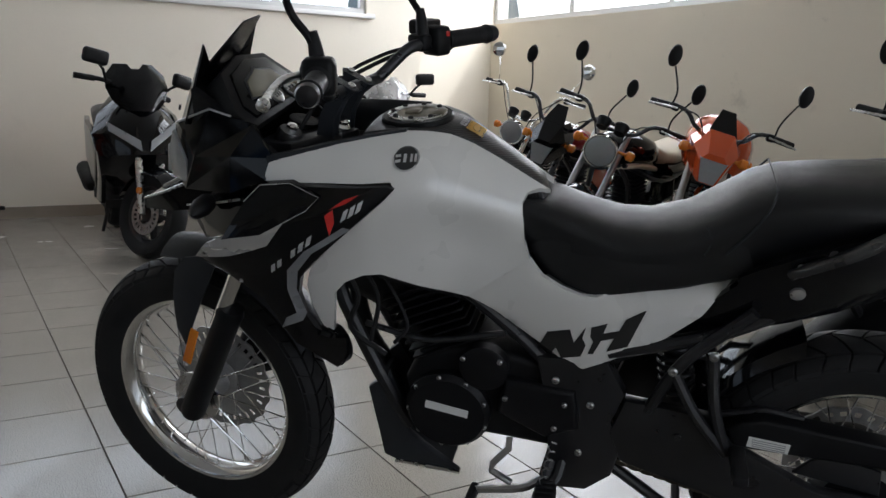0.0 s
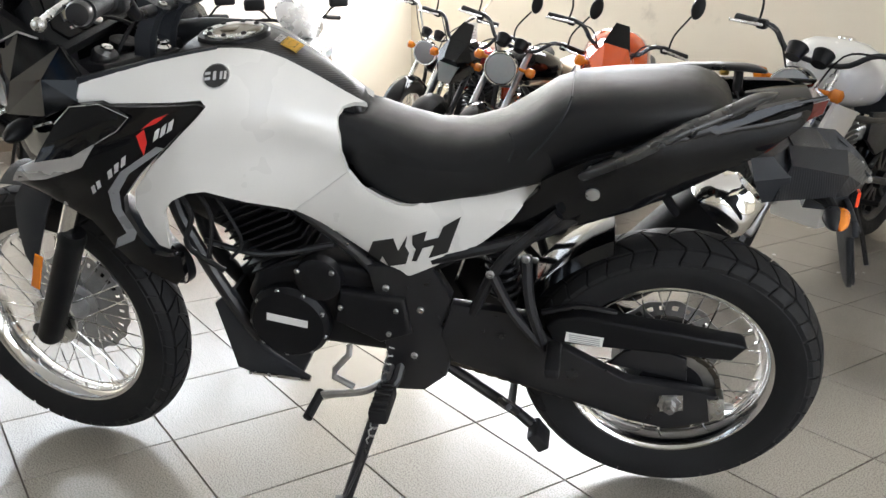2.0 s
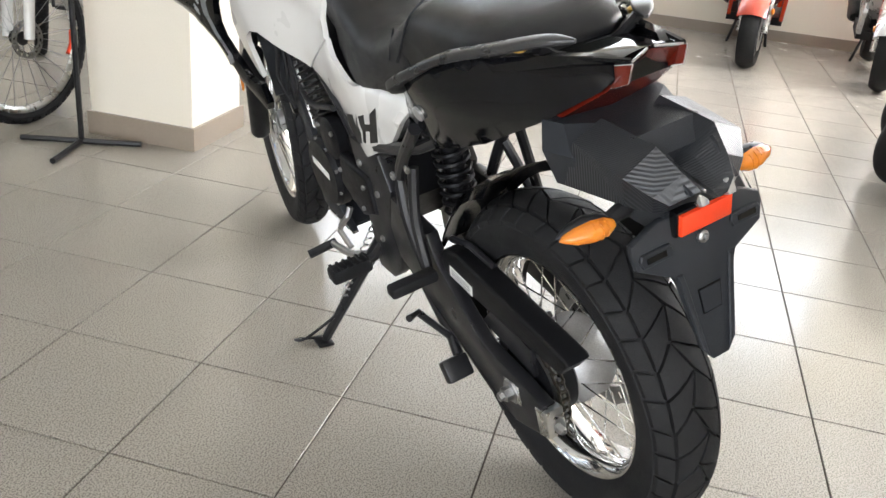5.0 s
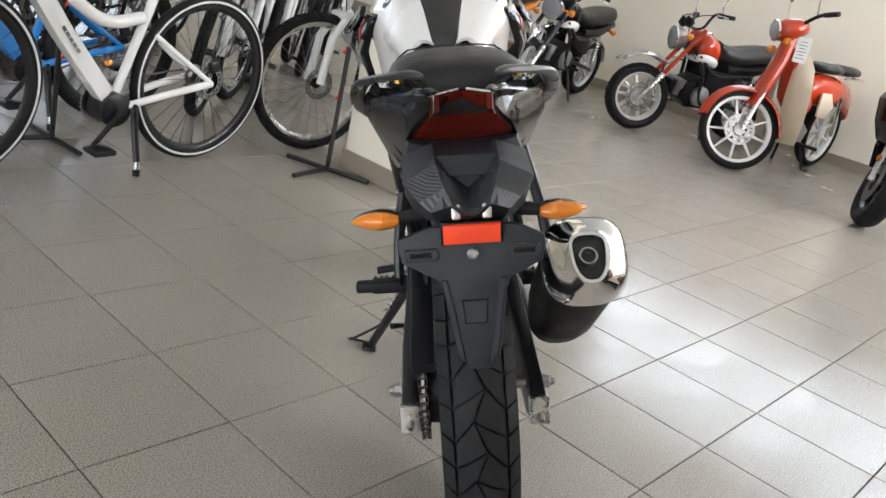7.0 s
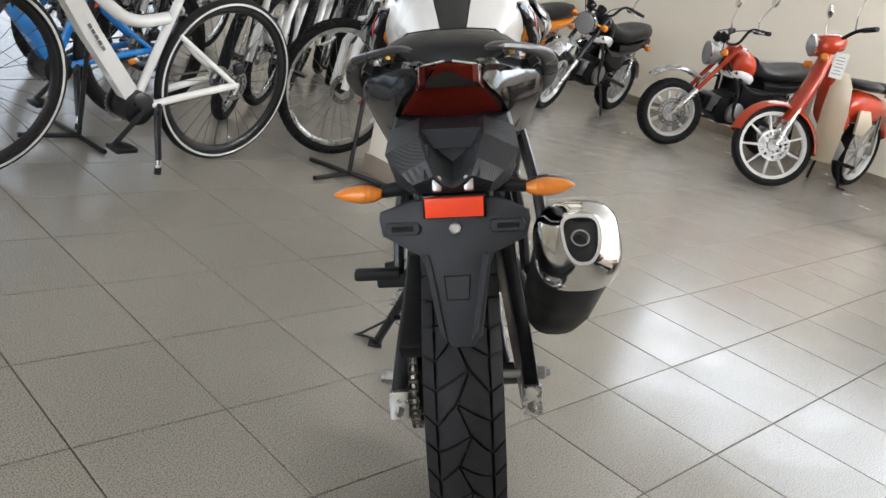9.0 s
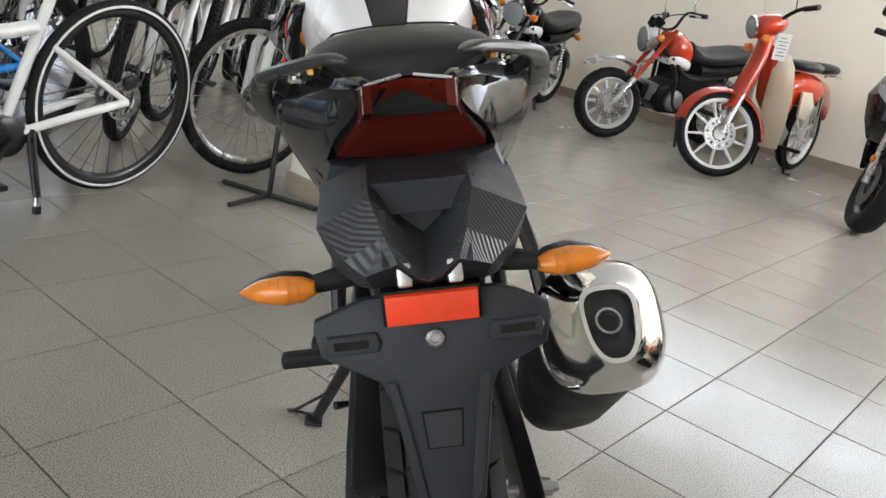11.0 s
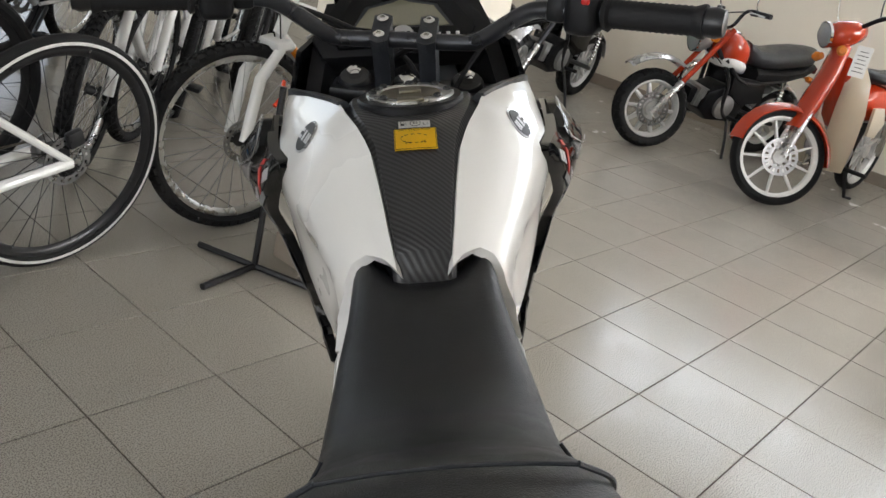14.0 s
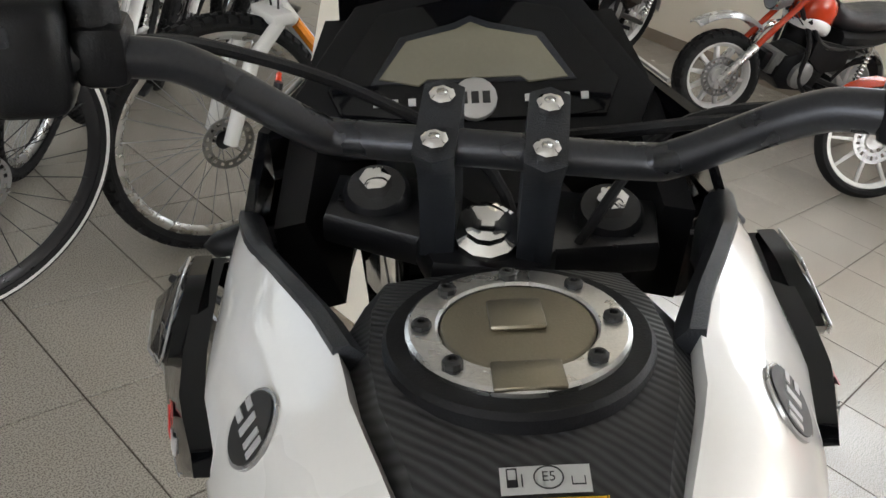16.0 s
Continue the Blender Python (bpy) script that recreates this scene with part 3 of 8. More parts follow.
# wheels
rear = wire_wheel("rear_wheel", bike, pose(RX, 0, RZ), RR, 0.218, 0.132, 19, "trail", 36, 0.052, CHROME, 0.034)
disc(rear, pose(0, -0.052, 0), 0.085, 0.12, 24, STEEL, wavy=0.003)
part("hub_drum", lathe(bmesh.new(), [(-0.04, 0.03), (-0.035, 0.072), (-0.02, 0.08), (0.03, 0.08), (0.045, 0.07), (0.05, 0.03)], n=32), CASTALU, rear, "cast aluminium hub drum")
b = lathe(bmesh.new(), [(0.05, 0.05), (0.05, 0.076), (0.098, 0.07), (0.1, 0.04)], n=40)
part("sprocket_carrier", b, ENGBLK, rear, "black sprocket carrier")
b = bmesh.new()
for i in range(44):
    a = 2 * math.pi * i / 44
    block(b, (0.098 * math.cos(a), 0.095, 0.098 * math.sin(a)), (0.011, 0.005, 0.006), (0, -math.degrees(a), 0))
lathe(b, [(0.0925, 0.06), (0.0925, 0.095), (0.0975, 0.095), (0.0975, 0.06)], n=44, closed=True)
part("sprocket", b, STEEL, rear, "steel rear sprocket")
front = wire_wheel("front_wheel", bike, STEER @ pose(WB, 0, FZ), RF, 0.24, 0.098, 22, "trail", 36, 0.046, CHROME, 0.026)
disc(front, pose(0, -0.05, 0), 0.092, 0.135, 34, STEEL, wavy=0.003)
part("disc_carrier", lathe(bmesh.new(), [(-0.055, 0.03), (-0.054, 0.09), (-0.048, 0.096), (-0.046, 0.03)], n=32), CASTALU, front, "cast disc carrier")
b = lathe(bmesh.new(), [(0.042, 0.03), (0.046, 0.062), (0.052, 0.062), (0.056, 0.03)], n=32)
part("hub_cap", b, ALU, front, "bare aluminium hub flange")

# swingarm, guard, chain, shock
ARM = [(0.49, 0.44), (0.463, 0.52), (0.303, 0.507), (0.275, 0.46), (0.15, 0.398), (0.1, 0.376), (-0.02, 0.364), (-0.078, 0.352), (-0.084, 0.292), (-0.06, 0.28), (0.012, 0.256), (0.095, 0.272), (0.467, 0.372)]
for s in (1, -1):
    b = prism(bmesh.new(), ARM, s * 0.108, s * 0.137, 0.005)
    for v in b.verts:
        v.co.y -= s * 0.026 * min(1, max(0, (v.co.x - 0.1) / 0.3))
    part("swingarm", b, FRAMEBLK, bike, "black box section swingarm")
    b = prism(bmesh.new(), [(-0.092, 0.352), (-0.1, 0.3), (-0.07, 0.288), (-0.06, 0.345)], s * 0.104, s * 0.141, 0.004)
    part("chain_adjuster", b, ALU, bike, "bare metal axle adjuster plate")
    b = bmesh.new()
    lathe(b, [(0, 0.024), (0.004, 0.024), (0.004, 0.0135), (0.018, 0.0135), (0.02, 0.009), (0.028, 0.008)], (RX, s * 0.137, RZ - 0.006), (0, s, 0), 6)
    part("axle_nut", b, STEEL, bike, "plated axle nut")
    b = prism(bmesh.new(), [(0.035, 0.346), (-0.012, 0.352), (-0.016, 0.312), (0.03, 0.305)], s * 0.1365, s * 0.139, 0.0015)
    part("axle_washer", b, ALU, bike, "bright axle slot washer")
    bolt(bike, (-0.098, s * 0.122, 0.318), (-1, 0, 0), 0.008, 0.018)
    bolt(bike, (0.36, s * 0.118, 0.455), (0, s, 0), 0.008, 0.004, FRAMEBLK)
b = lathe(bmesh.new(), [(-0.135, 0.009), (0.135, 0.009)], (RX, 0, RZ - 0.006), n=12)
part("rear_axle", b, STEEL, bike)
b = prism(bmesh.new(), [(0.11, 0.43), (0.065, 0.445), (-0.015, 0.42), (-0.02, 0.365), (0.14, 0.395)], 0.098, 0.11, 0.004)
part("guard_bracket", b, FRAMEBLK, bike, "black plate that carries the chain guard")
b = prism(bmesh.new(), [(0.27, 0.482), (0.246, 0.5), (0.202, 0.51), (0.02, 0.486), (-0.118, 0.466), (-0.126, 0.459), (-0.1, 0.426), (0.008, 0.431), (0.075, 0.434), (0.221, 0.441), (0.255, 0.445)], 0.066, 0.114, 0.007, 3)
part("chain_guard", b, MATTBLK, bike, "black plastic chain guard")
b = prism(bmesh.new(), [(0.228, 0.473), (0.152, 0.464), (0.155, 0.442), (0.231, 0.45)], 0.1138, 0.1152)
part("warning_label", b, PAPER, bike, "white printed warning label")
b = bmesh.new()
for i in range(4):
    prism(b, [(0.222, 0.468 - i * 0.0048), (0.16, 0.4605 - i * 0.0048), (0.16, 0.4588 - i * 0.0048), (0.222, 0.4663 - i * 0.0048)], 0.1151, 0.1155)
part("label_print", b, GREYINK, bike)


def chain_run(p0, p1, n):
    """Side plates and rollers link by link."""
    b = bmesh.new()
    p0, p1 = Vector(p0), Vector(p1)
    ang = math.degrees(math.atan2(p1.z - p0.z, p1.x - p0.x))
    for i in range(n):
        c = p0.lerp(p1, (i + 0.5) / n)
        w = 0.008 if i % 2 else 0.0055
        for s in (1, -1):
            block(b, (c.x, c.y + s * w, c.z), ((p1 - p0).length / n * 1.25, 0.0018, 0.011), (0, -ang, 0), 0.0008, 1)
        lathe(b, [(-0.009, 0.0045), (0.009, 0.0045)], p0.lerp(p1, i / n), (0, 1, 0), 8)
    return b


part("chain", chain_run((RX, 0.095, RZ + 0.098), (0.52, 0.09, 0.46), 40), CHAINM, bike, "oiled drive chain")
part("chain", chain_run((RX, 0.095, RZ - 0.098), (0.52, 0.09, 0.372), 40), CHAINM, bike, "oiled drive chain")
b = bmesh.new()
for i in range(18):
    a0, a1 = math.pi / 2 + math.pi * i / 18, math.pi / 2 + math.pi * (i + 1) / 18
    c = (a0 + a1) / 2
    for s in (1, -1):
        block(b, (RX + 0.099 * math.cos(c), 0.095 + s * (0.008 if i % 2 else 0.0055), RZ + 0.099 * math.sin(c)), (0.011, 0.0018, 0.02), (0, -math.degrees(c), 0), 0.0008, 1)
    lathe(b, [(-0.009, 0.0045), (0.009, 0.0045)], (RX + 0.099 * math.cos(a0), 0.095, RZ + 0.099 * math.sin(a0)), n=8)
part("chain", b, CHAINM, bike, "oiled drive chain on the sprocket")
b = lathe(bmesh.new(), [(0, 0.022), (0.2, 0.022)], (0.36, 0, 0.47), (0.12, 0, 1), 14)
part("shock_absorber", b, ENGBLK, bike, "black coil shock absorber")
coil = [(0.362 + 0.0029 * k / 10 + 0.034 * math.cos(k * 0.6), 0.034 * math.sin(k * 0.6), 0.49 + 0.0195 * k / 10) for k in range(96)]
part("shock_spring", tube(bmesh.new(), coil, 0.0055, 6), ENGBLK, bike, "black coil spring")

# frame, engine
for s in (1, -1):
    for pts, r in (([(1.075, s * 0.03, 0.90), (1.06, s * 0.06, 0.71), (1.015, s * 0.075, 0.59), (0.95, s * 0.08, 0.445), (0.915, s * 0.075, 0.375)], 0.0155),
                   ([(1.06, s * 0.04, 0.94), (0.85, s * 0.085, 0.78), (0.66, s * 0.09, 0.62), (0.55, s * 0.09, 0.48)], 0.014),
                   ([(1.0, s * 0.075, 0.62), (0.86, s * 0.1, 0.61), (0.7, s * 0.105, 0.645)], 0.007),
                   ([(0.5, s * 0.1, 0.62), (0.3, s * 0.11, 0.69), (0.1, s * 0.095, 0.80), (-0.06, s * 0.065, 0.87)], 0.013),
                   ([(0.42, s * 0.105, 0.5), (0.36, s * 0.12, 0.63), (0.25, s * 0.13, 0.75)], 0.012)):
        part("frame_tube", rod(pts, r, 10, 5), FRAMEBLK, bike, "black frame tube")
    b = prism(bmesh.new(), [(0.64, 0.6), (0.5, 0.6), (0.464, 0.53), (0.488, 0.46), (0.462, 0.41), (0.482, 0.328), (0.533, 0.283), (0.605, 0.28), (0.612, 0.365), (0.62, 0.5)], s * 0.07, s * 0.108, 0.006)
    part("pivot_plate", b, FRAMEBLK, bike, "black frame plate at the swingarm pivot")
    for p in ((0.55, 0.38), (0.53, 0.5), (0.6, 0.55)):
        bolt(bike, (p[0], s * 0.108, p[1]), (0, s, 0), 0.008, 0.006)
b = prism(bmesh.new(), [(0.92, 0.5), (0.905, 0.42), (0.86, 0.372), (0.75, 0.378), (0.6, 0.365), (0.53, 0.46), (0.6, 0.57), (0.78, 0.6), (0.88, 0.58)], -0.1, 0.09, 0.02, 3)
part("crankcase", b, ENGBLK, bike, "black painted engine crankcase")
b = lathe(bmesh.new(), [(0, 0.09), (0.022, 0.09), (0.034, 0.08), (0.036, 0.02)], (0.823, 0.088, 0.447), (0, 1, 0), 40)
part("generator_cover", b, ENGBLK, bike, "round black engine side cover")
b = prism(bmesh.new(), [(0.865, 0.478), (0.775, 0.462), (0.778, 0.444), (0.868, 0.46)], 0.1243, 0.1255)
part("engine_label", b, PAPER, bike, "white label on the engine cover")
b = lathe(bmesh.new(), [(0, 0.05), (0.025, 0.05), (0.03, 0.042), (0.03, 0.01)], (0.745, 0.088, 0.56), (0, 1, 0), 28)
part("cam_cover", b, ENGBLK, bike, "small round black engine cover")
b = prism(bmesh.new(), [(0.7, 0.54), (0.56, 0.53), (0.55, 0.44), (0.62, 0.41), (0.72, 0.46)], 0.085, 0.118, 0.012, 3)
part("sprocket_cover", b, ENGBLK, bike, "black sprocket cover")
for i in range(9):
    a = 2 * math.pi * i / 9
    bolt(bike, (0.823 + 0.083 * math.cos(a), 0.113, 0.447 + 0.083 * math.sin(a)), (0, 1, 0), 0.0055, 0.006)
for p in ((0.70, 0.50), (0.58, 0.5), (0.6, 0.44), (0.71, 0.585), (0.785, 0.585)):
    bolt(bike, (p[0], 0.118, p[1]), (0, 1, 0), 0.006, 0.006)
b = lathe(bmesh.new(), [(-0.1, 0.09), (-0.128, 0.085), (-0.135, 0.02)], (0.76, 0, 0.45), (0, 1, 0), 40)
part("clutch_cover", b, ENGBLK, bike, "black clutch cover")
b = bmesh.new()
block(b, (0.86, 0, 0.665), (0.11, 0.12, 0.2), (0, 24, 0), 0.01)
part("cylinder", b, ENGBLK, bike, "black engine cylinder")
for i in range(9):
    b = bmesh.new()
    d = -0.075 + i * 0.018
    block(b, (0.86 + d * math.sin(radians(24)), 0, 0.655 + d * math.cos(radians(24))), (0.15, 0.19, 0.005), (0, 24, 0), 0.0015, 1)
    part("cooling_fin", b, ENGBLK, bike)
b = bmesh.new()
block(b, (0.94, 0, 0.80), (0.13, 0.15, 0.07), (0, 24, 0), 0.015)
part("cylinder_head", b, ENGBLK, bike, "black cylinder head cover")
part("exhaust_pipe", rod([(0.97, -0.02, 0.72), (1.05, -0.03, 0.66), (1.04, -0.06, 0.5), (0.95, -0.1, 0.36), (0.75, -0.13, 0.3), (0.5, -0.13, 0.36), (0.3, -0.15, 0.33), (0.16, -0.16, 0.38)], 0.019, 12, 6), ENGBLK, bike, "black exhaust header pipe")
part("wiring_harness", rod([(1.03, 0.1, 0.76), (1.0, 0.11, 0.7), (1.02, 0.115, 0.63), (0.95, 0.11, 0.57)], 0.006, 8, 5), RUBBER2, bike, "black wiring loom")
part("wiring_harness", rod([(1.0, 0.1, 0.78), (0.96, 0.105, 0.7), (0.98, 0.11, 0.6)], 0.005, 8, 5), RUBBER2, bike, "black wiring loom")
part("wiring_harness", rod([(1.01, 0.09, 0.8), (0.95, 0.10, 0.75), (0.9, 0.11, 0.65), (0.93, 0.11, 0.6)], 0.004, 8, 5), RUBBER2, bike, "black wiring loom")
b = lathe(bmesh.new(), [(0, 0.015), (0.01, 0.045), (0.03, 0.048), (0.034, 0.03), (0.028, 0.012)], (1.07, 0.04, 0.55), (0.5, 0.8, 0), 24)
part("horn", b, ENGBLK, bike, "round black horn")
part("horn_ring", lathe(bmesh.new(), [(0.032, 0.046), (0.036, 0.044), (0.036, 0.04), (0.032, 0.04)], (1.07, 0.04, 0.55), (0.5, 0.8, 0), 28, True), CHROME, bike, "chrome horn rim")
for s in (1, -1):
    b = prism(bmesh.new(), [(1.004, 0.465), (0.988, 0.357), (0.979, 0.29), (0.955, 0.28), (0.809, 0.268), (0.885, 0.328), (0.915, 0.355), (0.932, 0.43), (0.957, 0.506)], s * 0.068, s * 0.086, 0.004)
    part("skid_plate_side", b, GREYPL, bike, "dark grey skid plate")
    b = prism(bmesh.new(), [(0.955, 0.28), (0.809, 0.268), (0.808, 0.262), (0.955, 0.272)], s * 0.07, s * 0.0865, 0.0)
    part("skid_plate_edge", b, ALU, bike, "bare metal skid plate edge")
b = prism(bmesh.new(), [(1.0, 0.45), (0.984, 0.357), (0.975, 0.29), (0.95, 0.278), (0.83, 0.267), (0.83, 0.273), (0.945, 0.287), (0.965, 0.3), (0.99, 0.45)], -0.067, 0.067)
part("skid_plate", b, GREYPL, bike, "dark grey skid plate")

# stands, pegs, levers
b = bmesh.new()
tube(b, [(0.60, 0.085, 0.36), (0.63, 0.15, 0.26), (0.69, 0.255, 0.085)], [0.016, 0.014, 0.012], 10)
block(b, (0.695, 0.262, 0.078), (0.05, 0.04, 0.008), (15, 0, 0), 0.003)
part("side_stand", b, FRAMEBLK, bike, "black steel side stand, folded down")
part("stand_loop", rod([(0.68, 0.25, 0.09), (0.72, 0.29, 0.085), (0.73, 0.32, 0.09), (0.69, 0.3, 0.11), (0.66, 0.22, 0.16)], 0.004, 6, 4), FRAMEBLK, bike, "black wire loop on the stand")
b = bmesh.new()
pts = [(0.6 + 0.028 * i / 40 + 0.008 * math.cos(i * 1.3), 0.10 + 0.07 * i / 40 + 0.008 * math.sin(i * 1.3), 0.40 - 0.13 * i / 40) for i in range(60)]
tube(b, pts, 0.002, 5)
part("stand_spring", b, STEEL, bike, "coiled stand spring")
for s in (1, -1):
    part("centre_stand_leg", rod([(0.50, s * 0.07, 0.34), (0.33, s * 0.085, 0.225), (0.285, s * 0.095, 0.19)], 0.012, 10), FRAMEBLK, bike, "black centre stand leg, folded up")
    b = bmesh.new()
    block(b, (0.28, s * 0.11, 0.185), (0.03, 0.06, 0.05), (0, 35, 0), 0.006)
    part("centre_stand_foot", b, FRAMEBLK, bike, "black centre stand foot")
part("centre_stand_bar", rod([(0.345, -0.085, 0.235), (0.345, 0.085, 0.235)], 0.009, 8), FRAMEBLK, bike)
part("centre_stand_tang", rod([(0.33, 0.09, 0.23), (0.36, 0.14, 0.30), (0.34, 0.17, 0.31)], 0.008, 8), FRAMEBLK, bike, "black foot tang")
for s in (1, -1):
    b = bmesh.new()
    block(b, (0.61, s * 0.18, 0.3), (0.042, 0.1, 0.036), (0, 0, 0), 0.008)
    peg = part("rider_peg", b, RUBBER2, bike, "black rubber rider footpeg")
    for i in range(6):
        b = bmesh.new()
        block(b, (0.61, s * (0.14 + i * 0.016), 0.319), (0.036, 0.007, 0.006), (0, 0, 0), 0.0015, 1)
        part("peg_rib", b, RUBBER2, peg)
    part("peg_bracket", rod([(0.58, s * 0.09, 0.36), (0.59, s * 0.12, 0.32), (0.61, s * 0.14, 0.3)], 0.012, 8), FRAMEBLK, bike, "black peg bracket")
    for a, c in (((0.38, 0.61), (0.27, 0.445)), ((0.31, 0.65), (0.27, 0.445))):
        b = tube(bmesh.new(), spline([(a[0], s * 0.118, a[1]), ((a[0] + c[0]) / 2 + 0.01, s * 0.135, (a[1] + c[1]) / 2), (c[0], s * 0.14, c[1])], 4), 0.011, 8)
        part("passenger_peg_bracket", b, FRAMEBLK, bike, "black tubular passenger peg hanger")
        bolt(bike, (a[0], s * 0.128, a[1]), (0, s, 0), 0.009, 0.006, STEEL)
    b = bmesh.new()
    block(b, (0.25, s * 0.185, 0.455), (0.03, 0.1, 0.024), (0, 0, 0), 0.007)
    part("passenger_peg", b, RUBBER2, bike, "black passenger footpeg")
b = tube(bmesh.new(), spline([(0.62, 0.12, 0.312), (0.66, 0.15, 0.303), (0.757, 0.16, 0.292)], 4), 0.0085, 8)
part("gear_lever", b, STEEL, bike, "plated gear lever")
part("gear_lever_rubber", rod([(0.757, 0.15, 0.292), (0.768, 0.222, 0.279)], 0.011, 10), RUBBER2, bike, "black rubber gear pedal")
part("gear_linkage", rod([(0.685, 0.14, 0.305), (0.725, 0.145, 0.335), (0.722, 0.14, 0.35), (0.69, 0.13, 0.385), (0.69, 0.12, 0.405)], 0.0075, 8), STEEL, bike, "plated gear linkage")
part("brake_pedal", rod([(0.6, -0.13, 0.34), (0.68, -0.16, 0.33), (0.75, -0.18, 0.34)], 0.007, 8), STEEL, bike, "plated brake pedal")

# bodywork surfaces
YM = [(0.2, 0.128), (0.28, 0.125), (0.4, 0.118), (0.55, 0.12), (0.62, 0.124), (0.7, 0.128), (0.78, 0.142), (0.84, 0.162), (0.88, 0.175), (0.95, 0.194), (1.0, 0.198), (1.1, 0.2), (1.2, 0.192)]
TOPZ = [(0.5, 0.83), (0.6, 0.885), (0.627, 0.912), (0.685, 0.964), (0.758, 1.001), (0.818, 1.022), (0.881, 1.041), (0.919, 1.038), (0.97, 1.037), (1.025, 1.027), (1.104, 1.016), (1.15, 1.008)]
FALL = [(0.55, 0.07), (0.623, 0.087), (0.685, 0.085), (0.775, 0.088), (0.85, 0.084), (0.91, 0.085), (0.97, 0.054), (1.03, 0.026), (1.09, 0.006), (1.2, 0.0)]


def tank_y(x, z):
    y = lerp(YM, x)
    k = max(0.0, (z - (lerp(TOPZ, x) - 0.1)) / 0.1)
    y -= lerp(FALL, x) * min(1.2, k) ** lerp([(0.62, 1.0), (0.75, 1.7), (0.88, 2.6)], min(0.88, max(0.62, x)))
    if z < 0.92:
        y -= min(1, max(0, (x - 0.55) / 0.25)) * 0.17 * (0.92 - z) + 0.05 * max(0, 0.75 - z)
    if 0.5 < x < 1.0 and z < 0.96:
        y -= 0.02 * math.exp(-((z - 0.85) / 0.05) ** 2) * math.exp(-((x - 0.72) / 0.12) ** 2)
    return y


# upper part of the side panels: from the flank over a shoulder to the edge beside the strip
JOIN = [(0.6, 0.86), (0.68, 0.882), (0.75, 0.91), (0.85, 0.945), (0.95, 0.956), (1.13, 0.964)]
EDGE_Y = [(0.6, 0.026), (0.663, 0.036), (0.72, 0.045), (0.775, 0.055), (0.81, 0.07), (0.845, 0.084), (0.885, 0.092), (0.93, 0.11), (0.99, 0.14), (1.05, 0.168), (1.106, 0.184), (1.14, 0.188)]
EDGE_Z = [(0.6, 0.905), (0.663, 0.945), (0.72, 0.984), (0.775, 1.018), (0.81, 1.036), (0.845, 1.044), (0.885, 1.046), (0.93, 1.042), (0.99, 1.036), (1.05, 1.027), (1.106, 1.017), (1.14, 1.01)]
S_TOP = 1.04


def flank(x, s):
    """The body's surface: s is the height on the flank and, past the shoulder, the way up to the inner edge."""
    zj = lerp(JOIN, x)
    if s <= zj:
        return tank_y(x, s), s
    f = min(1.0, (s - zj) / (S_TOP - zj))
    ya, yc, zc = tank_y(x, zj), lerp(EDGE_Y, x), lerp(EDGE_Z, x)
    yd, zd = yc + 0.56 * (ya - yc), zc - 0.34 * (zc - zj)
    if f < 0.58:
        a, b, c, t = (ya, zj), ((ya + yd) / 2 + 0.007, (zj + zd) / 2 + 0.003), (yd, zd), f / 0.58
    else:
        a, b, c, t = (yd, zd), (yd - 0.22 * (yd - yc) - 0.002, zd + 0.62 * (zc - zd)), (yc, zc), (f - 0.58) / 0.42
    g = 1 - t
    return g * g * a[0] + 2 * t * g * b[0] + t * t * c[0], g * g * a[1] + 2 * t * g * b[1] + t * t * c[1]


def skin_panel(outline, side, step=0.02, thick=0.012, lift=0.0):
    """A plate on the body's surface, its outline in (x, s)."""
    bm = panel(outline, lambda x, z: 0.0, 0.5, 1, step, 0)
    for v in bm.verts:
        inner = v.co.y < -0.25
        x, q = v.co.x, v.co.z
        y, z = flank(x, q)
        y2, z2 = flank(x, q + 0.004) if q + 0.004 < S_TOP else flank(x, q - 0.004)
        t = Vector((0, y2 - y, z2 - z)) * (1 if q + 0.004 < S_TOP else -1)
        n = Vector((0, t.z, -t.y)).normalized()
        d = lift - (thick if inner else 0)
        v.co = Vector((x, side * (y + n.y * d), z + n.z * d))
    return bm


WHITE_OUT = [(1.128, 0.974), (1.118, 1.03), (1.1, 1.04), (1.0, 1.04), (0.9, 1.04), (0.8, 1.04), (0.7, 1.04), (0.628, 1.04), (0.648, 1.015), (0.666, 0.98), (0.673, 0.945), (0.672, 0.905), (0.667, 0.85), (0.655, 0.812), (0.776, 0.722), (0.86, 0.752), (0.93, 0.784), (0.962, 0.782), (1.0, 0.764), (1.026, 0.735),
             (1.034, 0.69), (1.044, 0.638), (1.064, 0.648), (1.078, 0.7), (1.08, 0.75), (1.068, 0.788), (1.016, 0.845), (0.89, 0.958), (0.898, 0.968), (1.016, 0.972)]
LOW_OUT = [(0.6545, 0.8108), (0.63, 0.78), (0.595, 0.76), (0.56, 0.747), (0.53, 0.746), (0.422, 0.772), (0.276, 0.814), (0.285, 0.795), (0.338, 0.727), (0.395, 0.672), (0.447, 0.632), (0.47, 0.622), (0.56, 0.574), (0.633, 0.626), (0.7752, 0.7212)]
